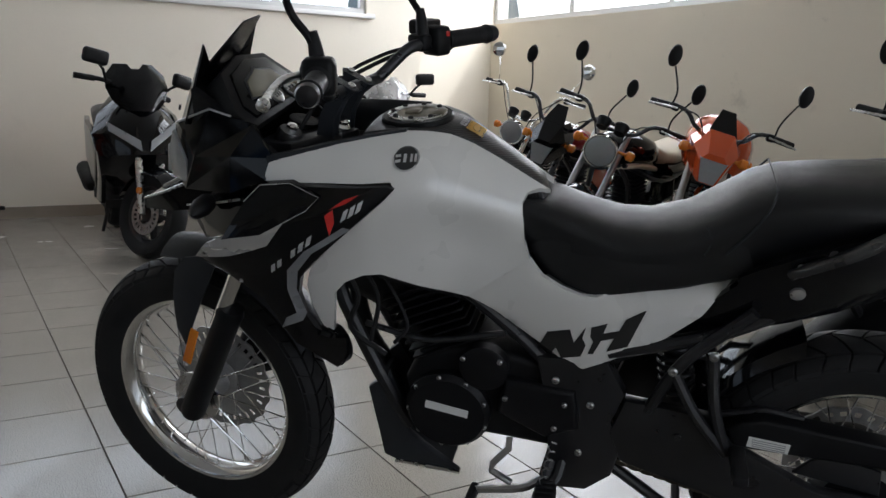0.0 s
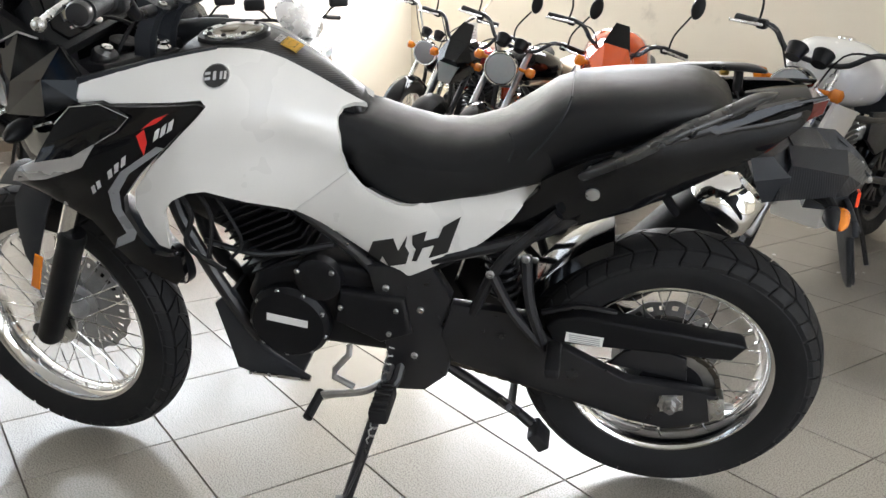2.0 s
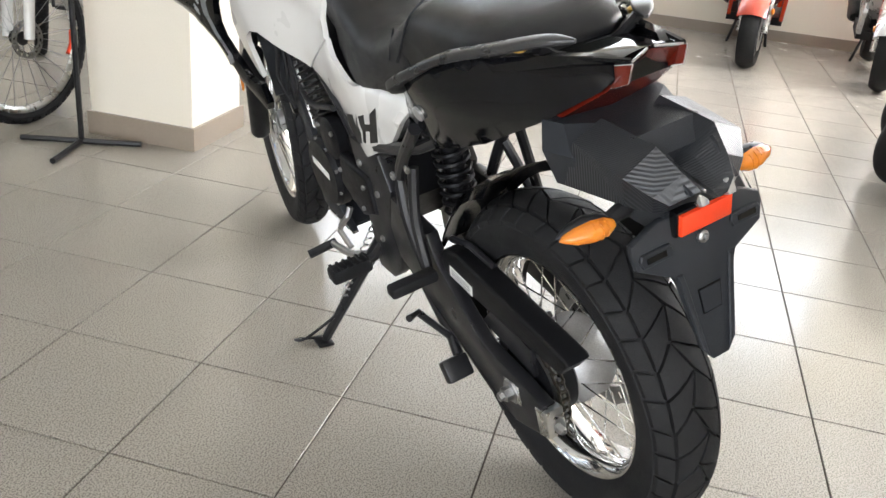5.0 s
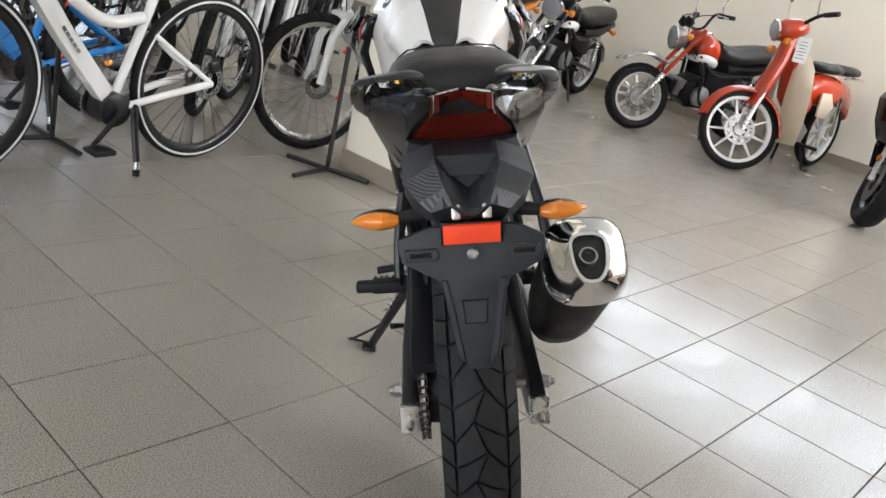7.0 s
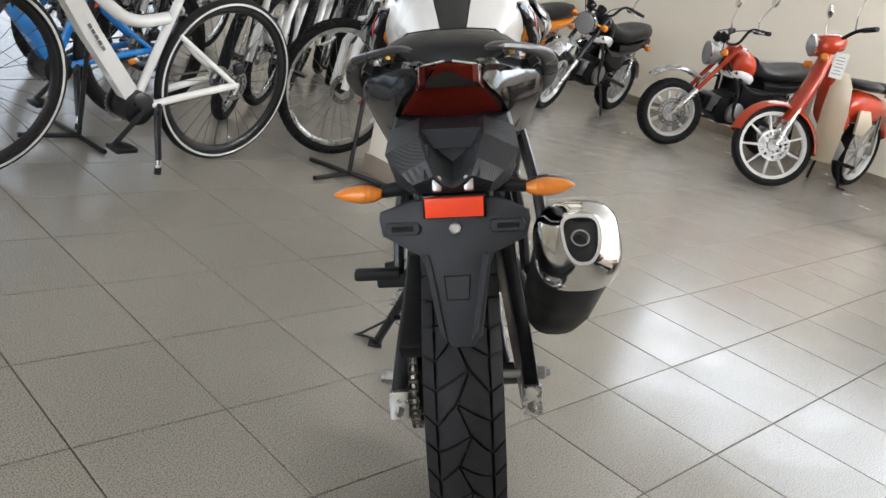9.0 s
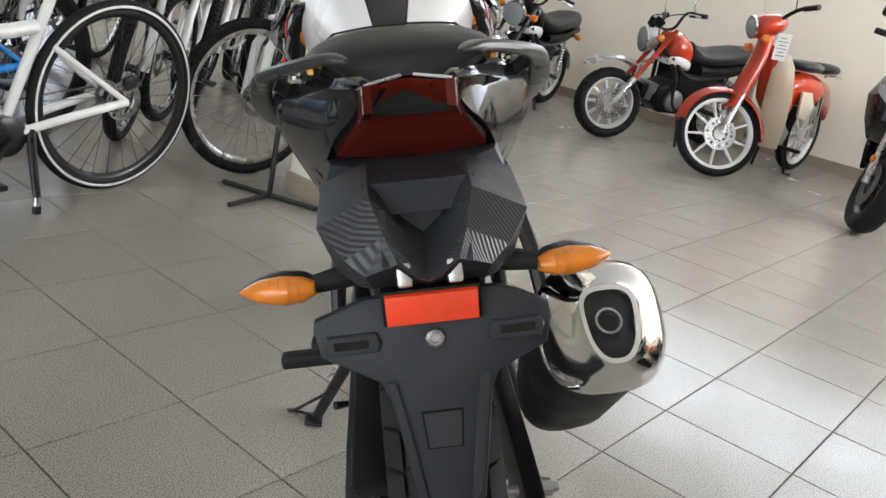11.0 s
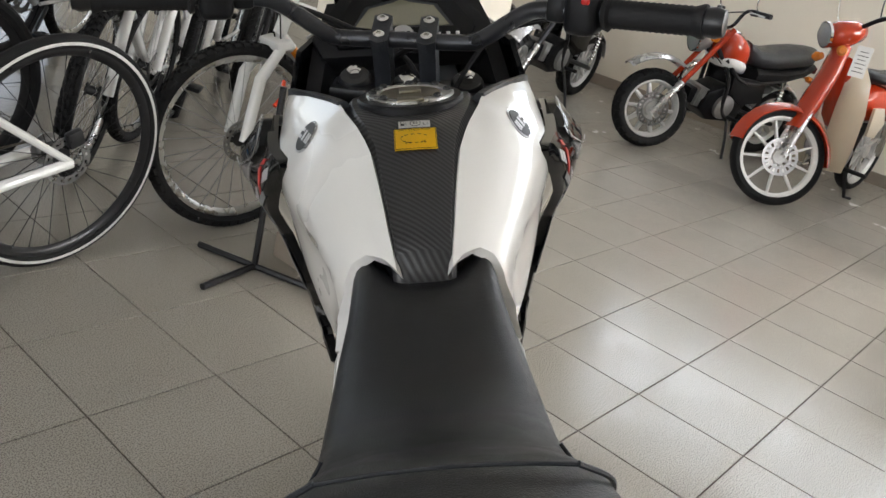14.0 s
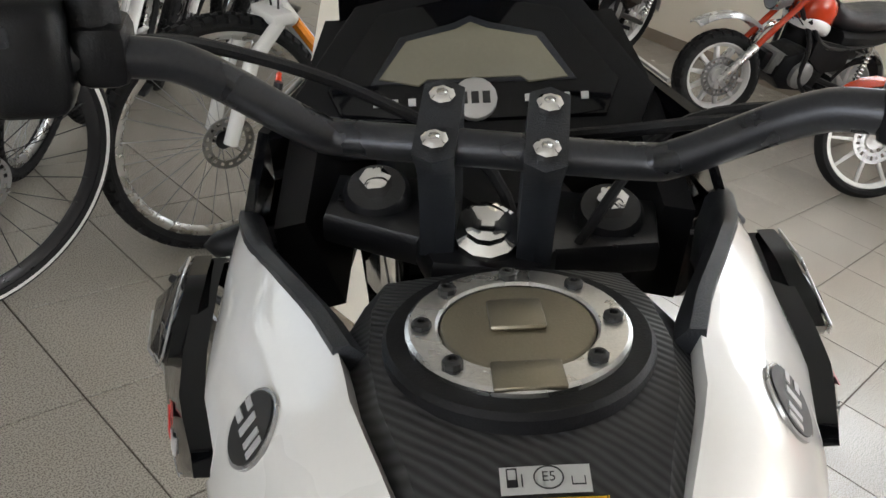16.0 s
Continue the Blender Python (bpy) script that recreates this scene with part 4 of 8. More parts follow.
for s in (1, -1):
    part("tank_side_panel", skin_panel(WHITE_OUT, s), WHITE, bike, "glossy white tank side panel", sharp=0.9)
    part("lower_side_panel", panel(LOW_OUT, lambda x, z: tank_y(x, z) - 0.001, 0.014, s, 0.025, 0.003), WHITE, bike, "glossy white panel below the seat")
    # dark line under the white panel
    b = panel([(0.772, 0.72), (0.633, 0.63), (0.56, 0.578), (0.447, 0.636), (0.44, 0.622), (0.56, 0.556), (0.645, 0.61), (0.785, 0.706), (0.94, 0.77), (0.94, 0.784)], lambda x, z: tank_y(x, z) - 0.008, 0.012, s, 0.03)
    part("panel_trim", b, MATTBLK, bike, "black trim under the white panel")
    # dark collar along the inner edge ahead of the filler
    b = bmesh.new()
    rows = []
    for k in range(13):
        x = 0.885 + 0.238 * k / 12
        y, z = lerp(EDGE_Y, x), lerp(EDGE_Z, x)
        rows.append([(x, s * (y + u), z + w) for u, w in ((0.004, -0.008), (0.003, 0.003), (-0.006, 0.004), (-0.014, -0.004), (-0.019, -0.03), (-0.02, -0.06), (-0.012, -0.06))])
    loft(b, rows)
    part("tank_collar", b, GREYPL, bike, "dark grey collar inside the white panel", sharp=0.9)
    # black shroud beside the tank
    FLARE = [(0.55, 0.05), (0.62, 0.045), (0.68, 0.045), (0.72, 0.048), (0.8, 0.06), (0.865, 0.092), (0.9, 0.088), (0.94, 0.055), (0.985, 0.018)]
    sh = lambda x, z: tank_y(x, min(z, 0.95)) + 0.008 + lerp(FLARE, z) * max(0, min(1.1, (x - 0.9) / 0.28))
    b = panel([(0.889, 0.963), (0.9, 0.969), (1.016, 0.973), (1.121, 0.977), (1.146, 0.953), (1.18, 0.895), (1.243, 0.853), (1.203, 0.794), (1.154, 0.737), (1.132, 0.66), (1.11, 0.622), (1.04, 0.556), (1.018, 0.58), (1.012, 0.635), (1.04, 0.634), (1.062, 0.644), (1.08, 0.7), (1.082, 0.75), (1.07, 0.791), (1.018, 0.847)], sh, 0.02, s, 0.022)
    part("tank_shroud", b, GLOSSBLK, bike, "gloss black tank shroud with grey and red graphics")
    decal("shroud_stripe", [[(0.962, 0.897), (1.034, 0.852), (1.07, 0.808), (1.081, 0.766), (1.074, 0.704), (1.086, 0.684), (1.132, 0.664), (1.118, 0.69), (1.094, 0.704), (1.098, 0.766), (1.088, 0.812), (1.046, 0.858), (0.975, 0.902)]], sh, GREYINK, bike, s, label="grey stripe")
    decal("shroud_mark", [[(0.996, 0.936), (0.972, 0.952), (0.946, 0.96), (0.968, 0.945)], [(1.004, 0.926), (0.99, 0.936), (0.988, 0.912), (0.998, 0.888), (1.0, 0.905)]], sh, REDINK, bike, s, label="red mark")
    for x0, z0, dx, dz, n in ((0.972, 0.931, -0.0125, 0.0065, 3), (1.036, 0.886, 0.0152, -0.012, 6)):
        decal("shroud_mark", [[(x0 + i * dx, z0 + i * dz), (x0 - 0.009 + i * dx, z0 + 0.006 + i * dz), (x0 - 0.003 + i * dx, z0 - 0.013 + i * dz), (x0 + 0.006 + i * dx, z0 - 0.019 + i * dz)] for i in range(n) if i != 3], sh, SILVERINK, bike, s, label="silver mark")
    # raised wing, grey wedge and the blade that runs to the nose
    up = lambda x, z: sh(x, z) + 0.012
    b = panel([(1.18, 0.893), (1.146, 0.953), (1.12, 0.98), (1.065, 0.984), (1.011, 0.96), (1.034, 0.937), (1.11, 0.9)], up, 0.02, s, 0.025, 0.006)
    part("shroud_wing", b, GLOSSBLK, bike, "gloss black angular side wing")
    # Thin silver rods draw the light caught by the wing's bevel.
    edge = [(1.146, 0.953), (1.12, 0.979), (1.065, 0.983), (1.012, 0.96), (1.034, 0.938), (1.11, 0.901), (1.18, 0.894)]
    part("wing_edge_glint", rod([(x, s * (up(x, z) - 0.002), z) for x, z in edge], 0.0011, 6), SILVERP, bike, "reflection along the wing's bevelled edge, drawn in silver")
    # The silver is the grey part plus reflected light on its gloss black part.
    b = panel([(1.24, 0.853), (1.212, 0.884), (1.161, 0.903), (1.083, 0.921), (1.077, 0.914), (1.105, 0.876), (1.176, 0.855)], lambda x, z: sh(x, z) + 0.006, 0.014, s, 0.025)
    part("shroud_insert", b, SILVERP, bike, "grey wedge under the wing, partly a painted reflection")
    b = panel([(1.335, 0.885), (1.293, 0.828), (1.214, 0.862), (1.165, 0.93), (1.16, 0.95), (1.249, 0.915)], lambda x, z: 0.24 - 0.62 * max(0, x - 1.16), 0.016, s, 0.03)
    part("nose_blade", b, GLOSSBLK, bike, "gloss black blade below the nose")
    part("blade_edge", rod([(x, s * (0.241 - 0.62 * max(0, x - 1.16)), z) for x, z in ((1.336, 0.886), (1.249, 0.916), (1.16, 0.951))], 0.0022, 6), SILVERP, bike, "silver blade edge")
    b = panel([(1.155, 0.782), (1.186, 0.787), (1.189, 0.779), (1.158, 0.774)], lambda x, z: sh(x, z) + 0.002, 0.006, s, 0.02)
    part("shroud_slot", b, SILVERP, bike)
    # tank badge
    def disc_pts(r, n=28):
        return [(0.874 + 0.93 * r * math.cos(2 * math.pi * q / n), 0.998 + 0.72 * r * math.sin(2 * math.pi * q / n)) for q in range(n)]
    badge = part("badge", skin_panel(disc_pts(0.0245), s, 0.012, 0.002, 0.0015), SILVERP, bike, "round black tank badge with a silver mark")
    part("badge_face", skin_panel(disc_pts(0.022), s, 0.012, 0.002, 0.0023), INK, badge, "black badge face")
    for u, v, w, h in ((0.014, 0.005, 0.009, 0.005), (0.014, -0.005, 0.009, 0.005), (0.002, 0.0, 0.005, 0.016), (-0.009, 0.0, 0.004, 0.015), (-0.016, 0.0, 0.004, 0.015)):
        q = [(0.874 + u + du * w, 0.998 + 0.72 * (v + dv * h)) for du, dv in ((-0.5, -0.5), (0.5, -0.5), (0.5, 0.5), (-0.5, 0.5))]
        part("badge_mark", skin_panel(q, s, 0.012, 0.001, 0.003), SILVERINK, badge)
    # large black mark on the lower panel
    decal("panel_mark", [[(0.633, 0.628), (0.619, 0.658), (0.575, 0.671), (0.567, 0.642), (0.545, 0.681), (0.551, 0.655), (0.544, 0.64), (0.553, 0.613), (0.591, 0.601), (0.602, 0.624), (0.609, 0.612)],
                         [(0.535, 0.681), (0.505, 0.693), (0.512, 0.67), (0.483, 0.679), (0.472, 0.705), (0.436, 0.729), (0.466, 0.645), (0.505, 0.63), (0.492, 0.661), (0.516, 0.653), (0.53, 0.621), (0.54, 0.621), (0.53, 0.65), (0.536, 0.66)]],
          lambda x, z: tank_y(x, z) - 0.001, INK, bike, s, label="black angular mark")

# inner tank and carbon strip
b = bmesh.new()
SEC = [(1.0, 1.0, 0.08), (0.975, 1.037, 0.086), (0.93, 1.047, 0.093), (0.885, 1.05, 0.093), (0.845, 1.048, 0.085), (0.81, 1.041, 0.07), (0.775, 1.024, 0.057), (0.72, 0.99, 0.047), (0.663, 0.952, 0.038), (0.645, 0.938, 0.036), (0.635, 0.905, 0.034)]
rows = []
for x, z, w in SEC:
    rows.append([(x, w * k / 6, z - 0.008 * (k / 6) ** 2 - (0.014 if abs(k) == 6 else 0)) for k in range(-6, 7)] + [(x, w * 0.9, z - 0.05), (x, -w * 0.9, z - 0.05)])
loft(b, rows)
part("tank_strip", b, CARBON, bike, "black carbon-pattern strip along the tank top")
loft(b := bmesh.new(), [oval(x, 0, 0.82, w, h, 16, 3) for x, w, h in ((1.06, 0.08, 0.14), (0.95, 0.09, 0.2), (0.8, 0.075, 0.18), (0.68, 0.06, 0.1), (0.55, 0.06, 0.05))])
part("fuel_tank", b, MATTBLK, bike, "black inner tank")

CAPC, CAPN = Vector((0.889, 0.001, 1.0465)), Vector((0.02, 0, 1)).normalized()
b = lathe(bmesh.new(), [(-0.02, 0.071), (0.002, 0.0695), (0.005, 0.067), (0.0055, 0.055)], CAPC, CAPN, 48)
part("filler_surround", b, MATTBLK, bike, "black filler surround")
b = lathe(bmesh.new(), [(0.004, 0.0575), (0.008, 0.0575), (0.0095, 0.0555), (0.0095, 0.042), (0.008, 0.0405), (0.004, 0.0405)], CAPC, CAPN, 48, True)
cap = part("filler_cap", b, ALU, bike, "aluminium fuel filler cap with eight bolts")
b = lathe(bmesh.new(), [(0.002, 0.0398), (0.0075, 0.0398), (0.0085, 0.0385), (0.0085, 0.001)], CAPC, CAPN, 40)
part("cap_lid", b, CAPBRONZE, cap, "flat bronze-grey cap lid")
b = bmesh.new()
block(b, CAPC + Vector((0.008, 0, 0.0095)), (0.028, 0.029, 0.004), (0, 2, 0), 0.002)
part("lock_flap", b, CAPBRONZE, cap, "key lock flap")
b = bmesh.new()
block(b, CAPC + Vector((-0.045, 0, 0.0102)), (0.022, 0.034, 0.003), (0, 2, 0), 0.001)
part("cap_latch", b, CAPBRONZE, cap)
for i in range(8):
    a = 2 * math.pi * i / 8
    if i == 4:
        continue
    p = CAPC + Vector((0.0487 * math.cos(a), 0.0487 * math.sin(a), 0.0095 - 0.0487 * math.cos(a) * 0.02))
    bolt(cap, p, CAPN, 0.0052, 0.004, INK)


def strip_z(x):
    return lerp([(p[0], p[1]) for p in reversed(SEC)], x)


def on_strip(name, x0, x1, y0, y1, material, lift=0.002, label="", n=5):
    b = bmesh.new()
    g = [[b.verts.new((x0 + (x1 - x0) * i / n, y, strip_z(x0 + (x1 - x0) * i / n) - 0.006 * (y / 0.06) ** 2 * 0.4 + lift)) for y in (y0, (y0 + y1) / 2, y1)] for i in range(n + 1)]
    for i in range(n):
        for j in range(2):
            b.faces.new((g[i][j], g[i][j + 1], g[i + 1][j + 1], g[i + 1][j]))
    bmesh.ops.solidify(b, geom=b.faces[:], thickness=0.0008)
    return part(name, b, material, bike, label)


on_strip("sticker", 0.759, 0.790, -0.0265, 0.0245, YELLOW, 0.003, "yellow printed sticker")
on_strip("sticker", 0.7915, 0.8025, -0.02, 0.0185, PAPER, 0.003, "white printed emissions sticker")


def lettering(name, words, size, x, y, material, lift=0.0045):
    """Words on the strip, read from the saddle."""
    cu = bpy.data.curves.new(name, "FONT")
    cu.body, cu.size, cu.align_x, cu.align_y, cu.resolution_u = words, size, "CENTER", "CENTER", 3
    tmp = bpy.data.objects.new(name, cu)
    me = bpy.data.meshes.new_from_object(tmp)
    bpy.data.objects.remove(tmp)
    me.materials.clear()
    me.materials.append(material)
    ob = new(name, me)
    ob.parent = bike
    t = Vector((0.01, 0, strip_z(x + 0.005) - strip_z(x - 0.005))).normalized()
    r = Vector((0, -1, 0))
    ob.matrix_basis = Matrix.Translation((x, y, strip_z(x) + lift)) @ Matrix((r, t, r.cross(t))).transposed().to_4x4()
    return ob


lettering("sticker_text", "SHIFT CYCLE MARK", 0.0046, 0.7862, 0.0, INK)
lettering("sticker_text", "E5", 0.0062, 0.797, -0.002, INK)


def on_ring(name, x, y, rx, ry, a0, a1, r=0.00035):
    q = [radians(a0 + (a1 - a0) * k / 24) for k in range(25)]
    return part(name, tube(bmesh.new(), [(x + rx * math.cos(a), y + ry * math.sin(a), strip_z(x + rx * math.cos(a)) + 0.0042) for a in q], r, 5), INK, bike)


on_ring("sticker_ring", 0.797, -0.002, 0.0044, 0.0062, 0, 360)
for a in range(-60, 240, 30):
    on_ring("sticker_arc", 0.7735, 0.0, 0.0062, 0.0165, a, a + 17)
for y in (-0.012, -0.008, 0.006, 0.01):
    on_strip("sticker_print", 0.7665, 0.768, y - 0.0012, y + 0.0012, INK, 0.0044, n=1)
for x0, x1, y0, y1 in ((0.7595, 0.7601, -0.025, 0.023), (0.789, 0.7896, -0.025, 0.023), (0.7595, 0.7896, -0.0258, -0.0252), (0.7595, 0.7896, 0.0232, 0.0238)):
    on_strip("sticker_border", x0, x1, y0, y1, INK, 0.0042)
for x0, x1, y0, y1 in ((0.7935, 0.801, 0.0112, 0.0118), (0.7935, 0.801, 0.0152, 0.0158), (0.7935, 0.7965, 0.0118, 0.0152), (0.8004, 0.801, 0.0118, 0.0152), (0.7935, 0.7985, 0.009, 0.0096), (0.7935, 0.7941, -0.0175, -0.0115), (0.7935, 0.797, -0.0175, -0.017), (0.7935, 0.797, -0.012, -0.0115)):
    on_strip("sticker_print", x0, x1, y0, y1, INK, 0.0044, n=1)

# seat
SEAT = [(0.674, 0.878, 0.07, 0.016, 0.04), (0.668, 0.88, 0.078, 0.024, 0.07), (0.65, 0.878, 0.082, 0.03, 0.08), (0.61, 0.866, 0.088, 0.042, 0.1), (0.56, 0.845, 0.098, 0.045, 0.12), (0.5, 0.828, 0.106, 0.044, 0.11), (0.44, 0.826, 0.11, 0.045, 0.1), (0.37, 0.845, 0.111, 0.046, 0.1), (0.31, 0.883, 0.112, 0.046, 0.12), (0.265, 0.912, 0.114, 0.046, 0.13),
        (0.22, 0.928, 0.117, 0.044, 0.11), (0.15, 0.933, 0.122, 0.046, 0.08), (0.07, 0.936, 0.124, 0.047, 0.06), (0.01, 0.938, 0.116, 0.044, 0.045), (-0.023, 0.938, 0.096, 0.035, 0.035), (-0.044, 0.938, 0.062, 0.02, 0.02)]
b = bmesh.new()
loft(b, [oval(x, 0, z - 0.005, w, up, 24, 2.7, lo) for x, z, w, up, lo in SEAT])
for v in b.verts:
    k = max(0, min(1, (v.co.x - 0.6) / 0.06))
    v.co.z += (0.022 * k * math.exp(-((abs(v.co.y) - 0.07) / 0.022) ** 2)) if v.co.z > 0.86 else 0
    v.co.x += k * (0.03 * math.exp(-((abs(v.co.y) - 0.072) / 0.03) ** 2) - 0.026 * math.exp(-(v.co.y / 0.035) ** 2))
seat = part("seat", b, VINYL, bike, "black stitched vinyl dual seat", sharp=1.2)
SEAT_W = [(q[0], q[2]) for q in reversed(SEAT)]
for s in (1, -1):
    b = panel([(0.668, 0.872), (0.664, 0.835), (0.65, 0.805), (0.63, 0.777), (0.59, 0.757), (0.535, 0.742), (0.425, 0.768), (0.28, 0.808), (0.262, 0.83), (0.28, 0.89), (0.32, 0.868), (0.37, 0.838), (0.44, 0.822), (0.5, 0.823), (0.56, 0.84), (0.61, 0.86)], lambda x, z: lerp(SEAT_W, x) + 0.0005 + 0.06 * max(0, 0.82 - z), 0.03, s, 0.025, 0.003)
    part("seat_side", b, VINYL, seat, "black vinyl seat flank")
    part("seat_seam", rod([(0.235, s * 0.085, 0.963), (0.245, s * 0.11, 0.94), (0.27, s * 0.1155, 0.9), (0.31, s * 0.1135, 0.85)], 0.0022, 6, 5), GREYPL, seat, "grey seat stitching")
    part("seat_seam", rod([(0.345, s * 0.095, 0.895), (0.335, s * 0.108, 0.875), (0.345, s * 0.112, 0.845)], 0.0018, 6, 5), GREYPL, seat, "grey seat stitching")
part("seat_seam", rod([(0.235, 0.085 * k / 4, 0.9685 - 0.006 * (k / 4) ** 2) for k in range(-4, 5)], 0.0016, 6, 3), GREYPL, seat, "grey seat stitching")
b = bmesh.new()
block(b, (-0.062, -0.02, 0.93), (0.006, 0.045, 0.009), (0, -20, 0), 0.002)
part("seat_label", b, GREYPL, seat)

# tail
def tailp(x, z):
    k = max(0, min(1, (0.28 - x) / 0.2))
    y = lerp([(-0.2, 0.045), (-0.15, 0.078), (-0.08, 0.102), (0.0, 0.132), (0.06, 0.156), (0.12, 0.172), (0.2, 0.166), (0.3, 0.135), (0.36, 0.122)], x)
    return y - (0.22 + 0.3 * k) * max(0, 0.865 - z) - 0.3 * max(0, z - 0.91)


for s in (1, -1):
    b = panel([(0.285, 0.812), (0.25, 0.84), (0.2, 0.875), (0.065, 0.922), (-0.06, 0.944), (-0.15, 0.955), (-0.19, 0.947), (-0.166, 0.912), (-0.085, 0.858), (0.057, 0.78), (0.172, 0.735), (0.33, 0.672), (0.436, 0.632), (0.45, 0.64), (0.338, 0.732), (0.285, 0.797)], tailp, 0.02, s, 0.025)
    part("tail_side_panel", b, TAILBLK, bike, "gloss black tail side panel")
    c = (0.19, s * tailp(0.19, 0.803), 0.803)
    b = lathe(bmesh.new(), [(0, 0.013), (0.005, 0.013), (0.007, 0.009), (0.007, 0.001)], c, (0, s, -0.3), 20)
    part("tail_stud", b, SILVERP, bike, "silver oval stud")
    bolt(bike, (0.195, s * tailp(0.195, 0.862), 0.862), (0, s, 0), 0.006, 0.005)
    # grab rail: a flat curved bar, hooked down at its front end
    path = spline([(0.206, s * 0.168, 0.848), (0.186, s * 0.18, 0.866), (0.12, s * 0.183, 0.9), (0.05, s * 0.165, 0.935), (-0.02, s * 0.128, 0.953), (-0.08, s * 0.084, 0.966), (-0.115, s * 0.058, 0.966)], 6)
    b = bmesh.new()
    loops = []
    for k, c in enumerate(path):
        c = Vector(c)
        t = (Vector(path[min(k + 1, len(path) - 1)]) - Vector(path[max(k - 1, 0)])).normalized()
        side = t.cross(Vector((0, 0, 1))).normalized()
        nrm = side.cross(t)
        f = k / (len(path) - 1)
        tip = max(0.0, (f - 0.8) / 0.2) ** 2
        w, h = 0.0145 - 0.0115 * tip, 0.0088 - 0.0025 * f - 0.0035 * tip
        loops.append([b.verts.new(c + side * w * math.copysign(abs(math.cos(q)) ** 0.6, math.cos(q)) + nrm * h * math.copysign(abs(math.sin(q)) ** 0.6, math.sin(q))) for q in [2 * math.pi * (i + 0.5) / 14 for i in range(14)]])
    skin(b, loops)
    part("grab_rail", b, RAILBLK, bike, "satin black passenger grab rail")
    for x, y, z in ((0.15, 0.178, 0.892), (0.03, 0.15, 0.93), (-0.07, 0.088, 0.955)):
        part("rail_mount", rod([(x, s * y, z), (x + 0.004, s * (y - 0.03), z - 0.022), (x + 0.004, s * (y - 0.05), z - 0.03)], 0.009, 8), MATTBLK, bike, "black rail mount")
    bolt(bike, (-0.045, s * 0.098, 0.948), (0, 0, 1), 0.009, 0.008, GOLD)
    bolt(bike, (0.0, s * 0.122, 0.938), (0, 0, 1), 0.007, 0.006, CHROME)
    # bright edged corner of the tail light
    rim = [(-0.205, s * 0.044, 0.953), (-0.198, s * 0.045, 0.926), (-0.172, s * 0.05, 0.914), (-0.168, s * 0.052, 0.944), (-0.205, s * 0.044, 0.953)]
    part("lamp_rim", rod(rim, 0.0007, 6), SILVERP, bike, "silver rim of the tail lamp corner")
    b = bmesh.new()
    loft(b, [rim[:4], [(x + 0.006, y * 0.8, z) for x, y, z in rim[:4]]])
    part("corner_lens", b, REDLENS, bike, "red corner lens")
b = bmesh.new()
loft(b, [[(x, k * w / 4, z + 0.008 * (1 - (k / 4) ** 2)) for k in range(-4, 5)] + [(x, w * 0.9, z - 0.03), (x, -w * 0.9, z - 0.03)] for x, z, w in ((0.06, 0.905, 0.15), (0.02, 0.912, 0.134), (-0.06, 0.926, 0.106), (-0.13, 0.942, 0.082), (-0.178, 0.948, 0.053))])
part("tail_top", b, GLOSSBLK, bike, "gloss black tail cover")
for s in (1, -1):
    part("tail_ridge", rod([(0.0, s * 0.112, 0.925), (-0.08, s * 0.084, 0.94), (-0.16, s * 0.056, 0.952), (-0.2, s * 0.042, 0.955)], 0.004, 6), TAILBLK, bike, "gloss black ridge beside the tail cover")
    # Silver rods imitate the bright reflection on the lens's top edge.
    part("lens_top_glint", rod([(-0.2, s * 0.042, 0.953), (-0.188, s * 0.006, 0.958)], 0.0018, 8), SILVERP, bike, "silver lines for the reflection on the tail light's top edge")
# tail light: trapezoid lens, sloping forward to its foot
b = bmesh.new()
loft(b, [[(-0.2, -0.043, 0.95), (-0.186, 0, 0.955), (-0.2, 0.043, 0.95), (-0.15, 0.045, 0.93), (-0.15, -0.045, 0.93)],
         [(-0.17, -0.054, 0.912), (-0.156, 0, 0.91), (-0.17, 0.054, 0.912), (-0.09, 0.056, 0.91), (-0.09, -0.056, 0.91)],
         [(-0.108, -0.082, 0.866), (-0.112, 0, 0.86), (-0.108, 0.082, 0.866), (-0.04, 0.078, 0.86), (-0.04, -0.078, 0.86)]])
part("tail_light", b, REDLENS, bike, "dark red tail light lens", sharp=0.3)
# faceted hood under the light
b = bmesh.new()
loft(b, [[(-0.08, -0.095, 0.86), (-0.118, -0.088, 0.862), (-0.158, -0.03, 0.858), (-0.158, 0.03, 0.858), (-0.118, 0.088, 0.862), (-0.08, 0.095, 0.86)],
         [(-0.09, -0.105, 0.82), (-0.15, -0.1, 0.828), (-0.222, -0.032, 0.842), (-0.222, 0.032, 0.842), (-0.15, 0.1, 0.828), (-0.09, 0.105, 0.82)],
         [(-0.11, -0.098, 0.775), (-0.16, -0.09, 0.78), (-0.232, -0.03, 0.80), (-0.232, 0.03, 0.80), (-0.16, 0.09, 0.78), (-0.11, 0.098, 0.775)]])
part("under_tail", b, GREYPL, bike, "faceted dark grey under-tail cover", sharp=0.2)
b = bmesh.new()
loft(b, [[(-0.16, -0.045, 0.861), (-0.162, 0.045, 0.861), (-0.215, 0.055, 0.862), (-0.215, -0.055, 0.862)], [(-0.16, -0.05, 0.855), (-0.162, 0.05, 0.855), (-0.24, 0.03, 0.838), (-0.24, -0.03, 0.838)]])
part("under_tail_facet", b, GREYPL, bike, "dark grey facet below the light", sharp=0.2)
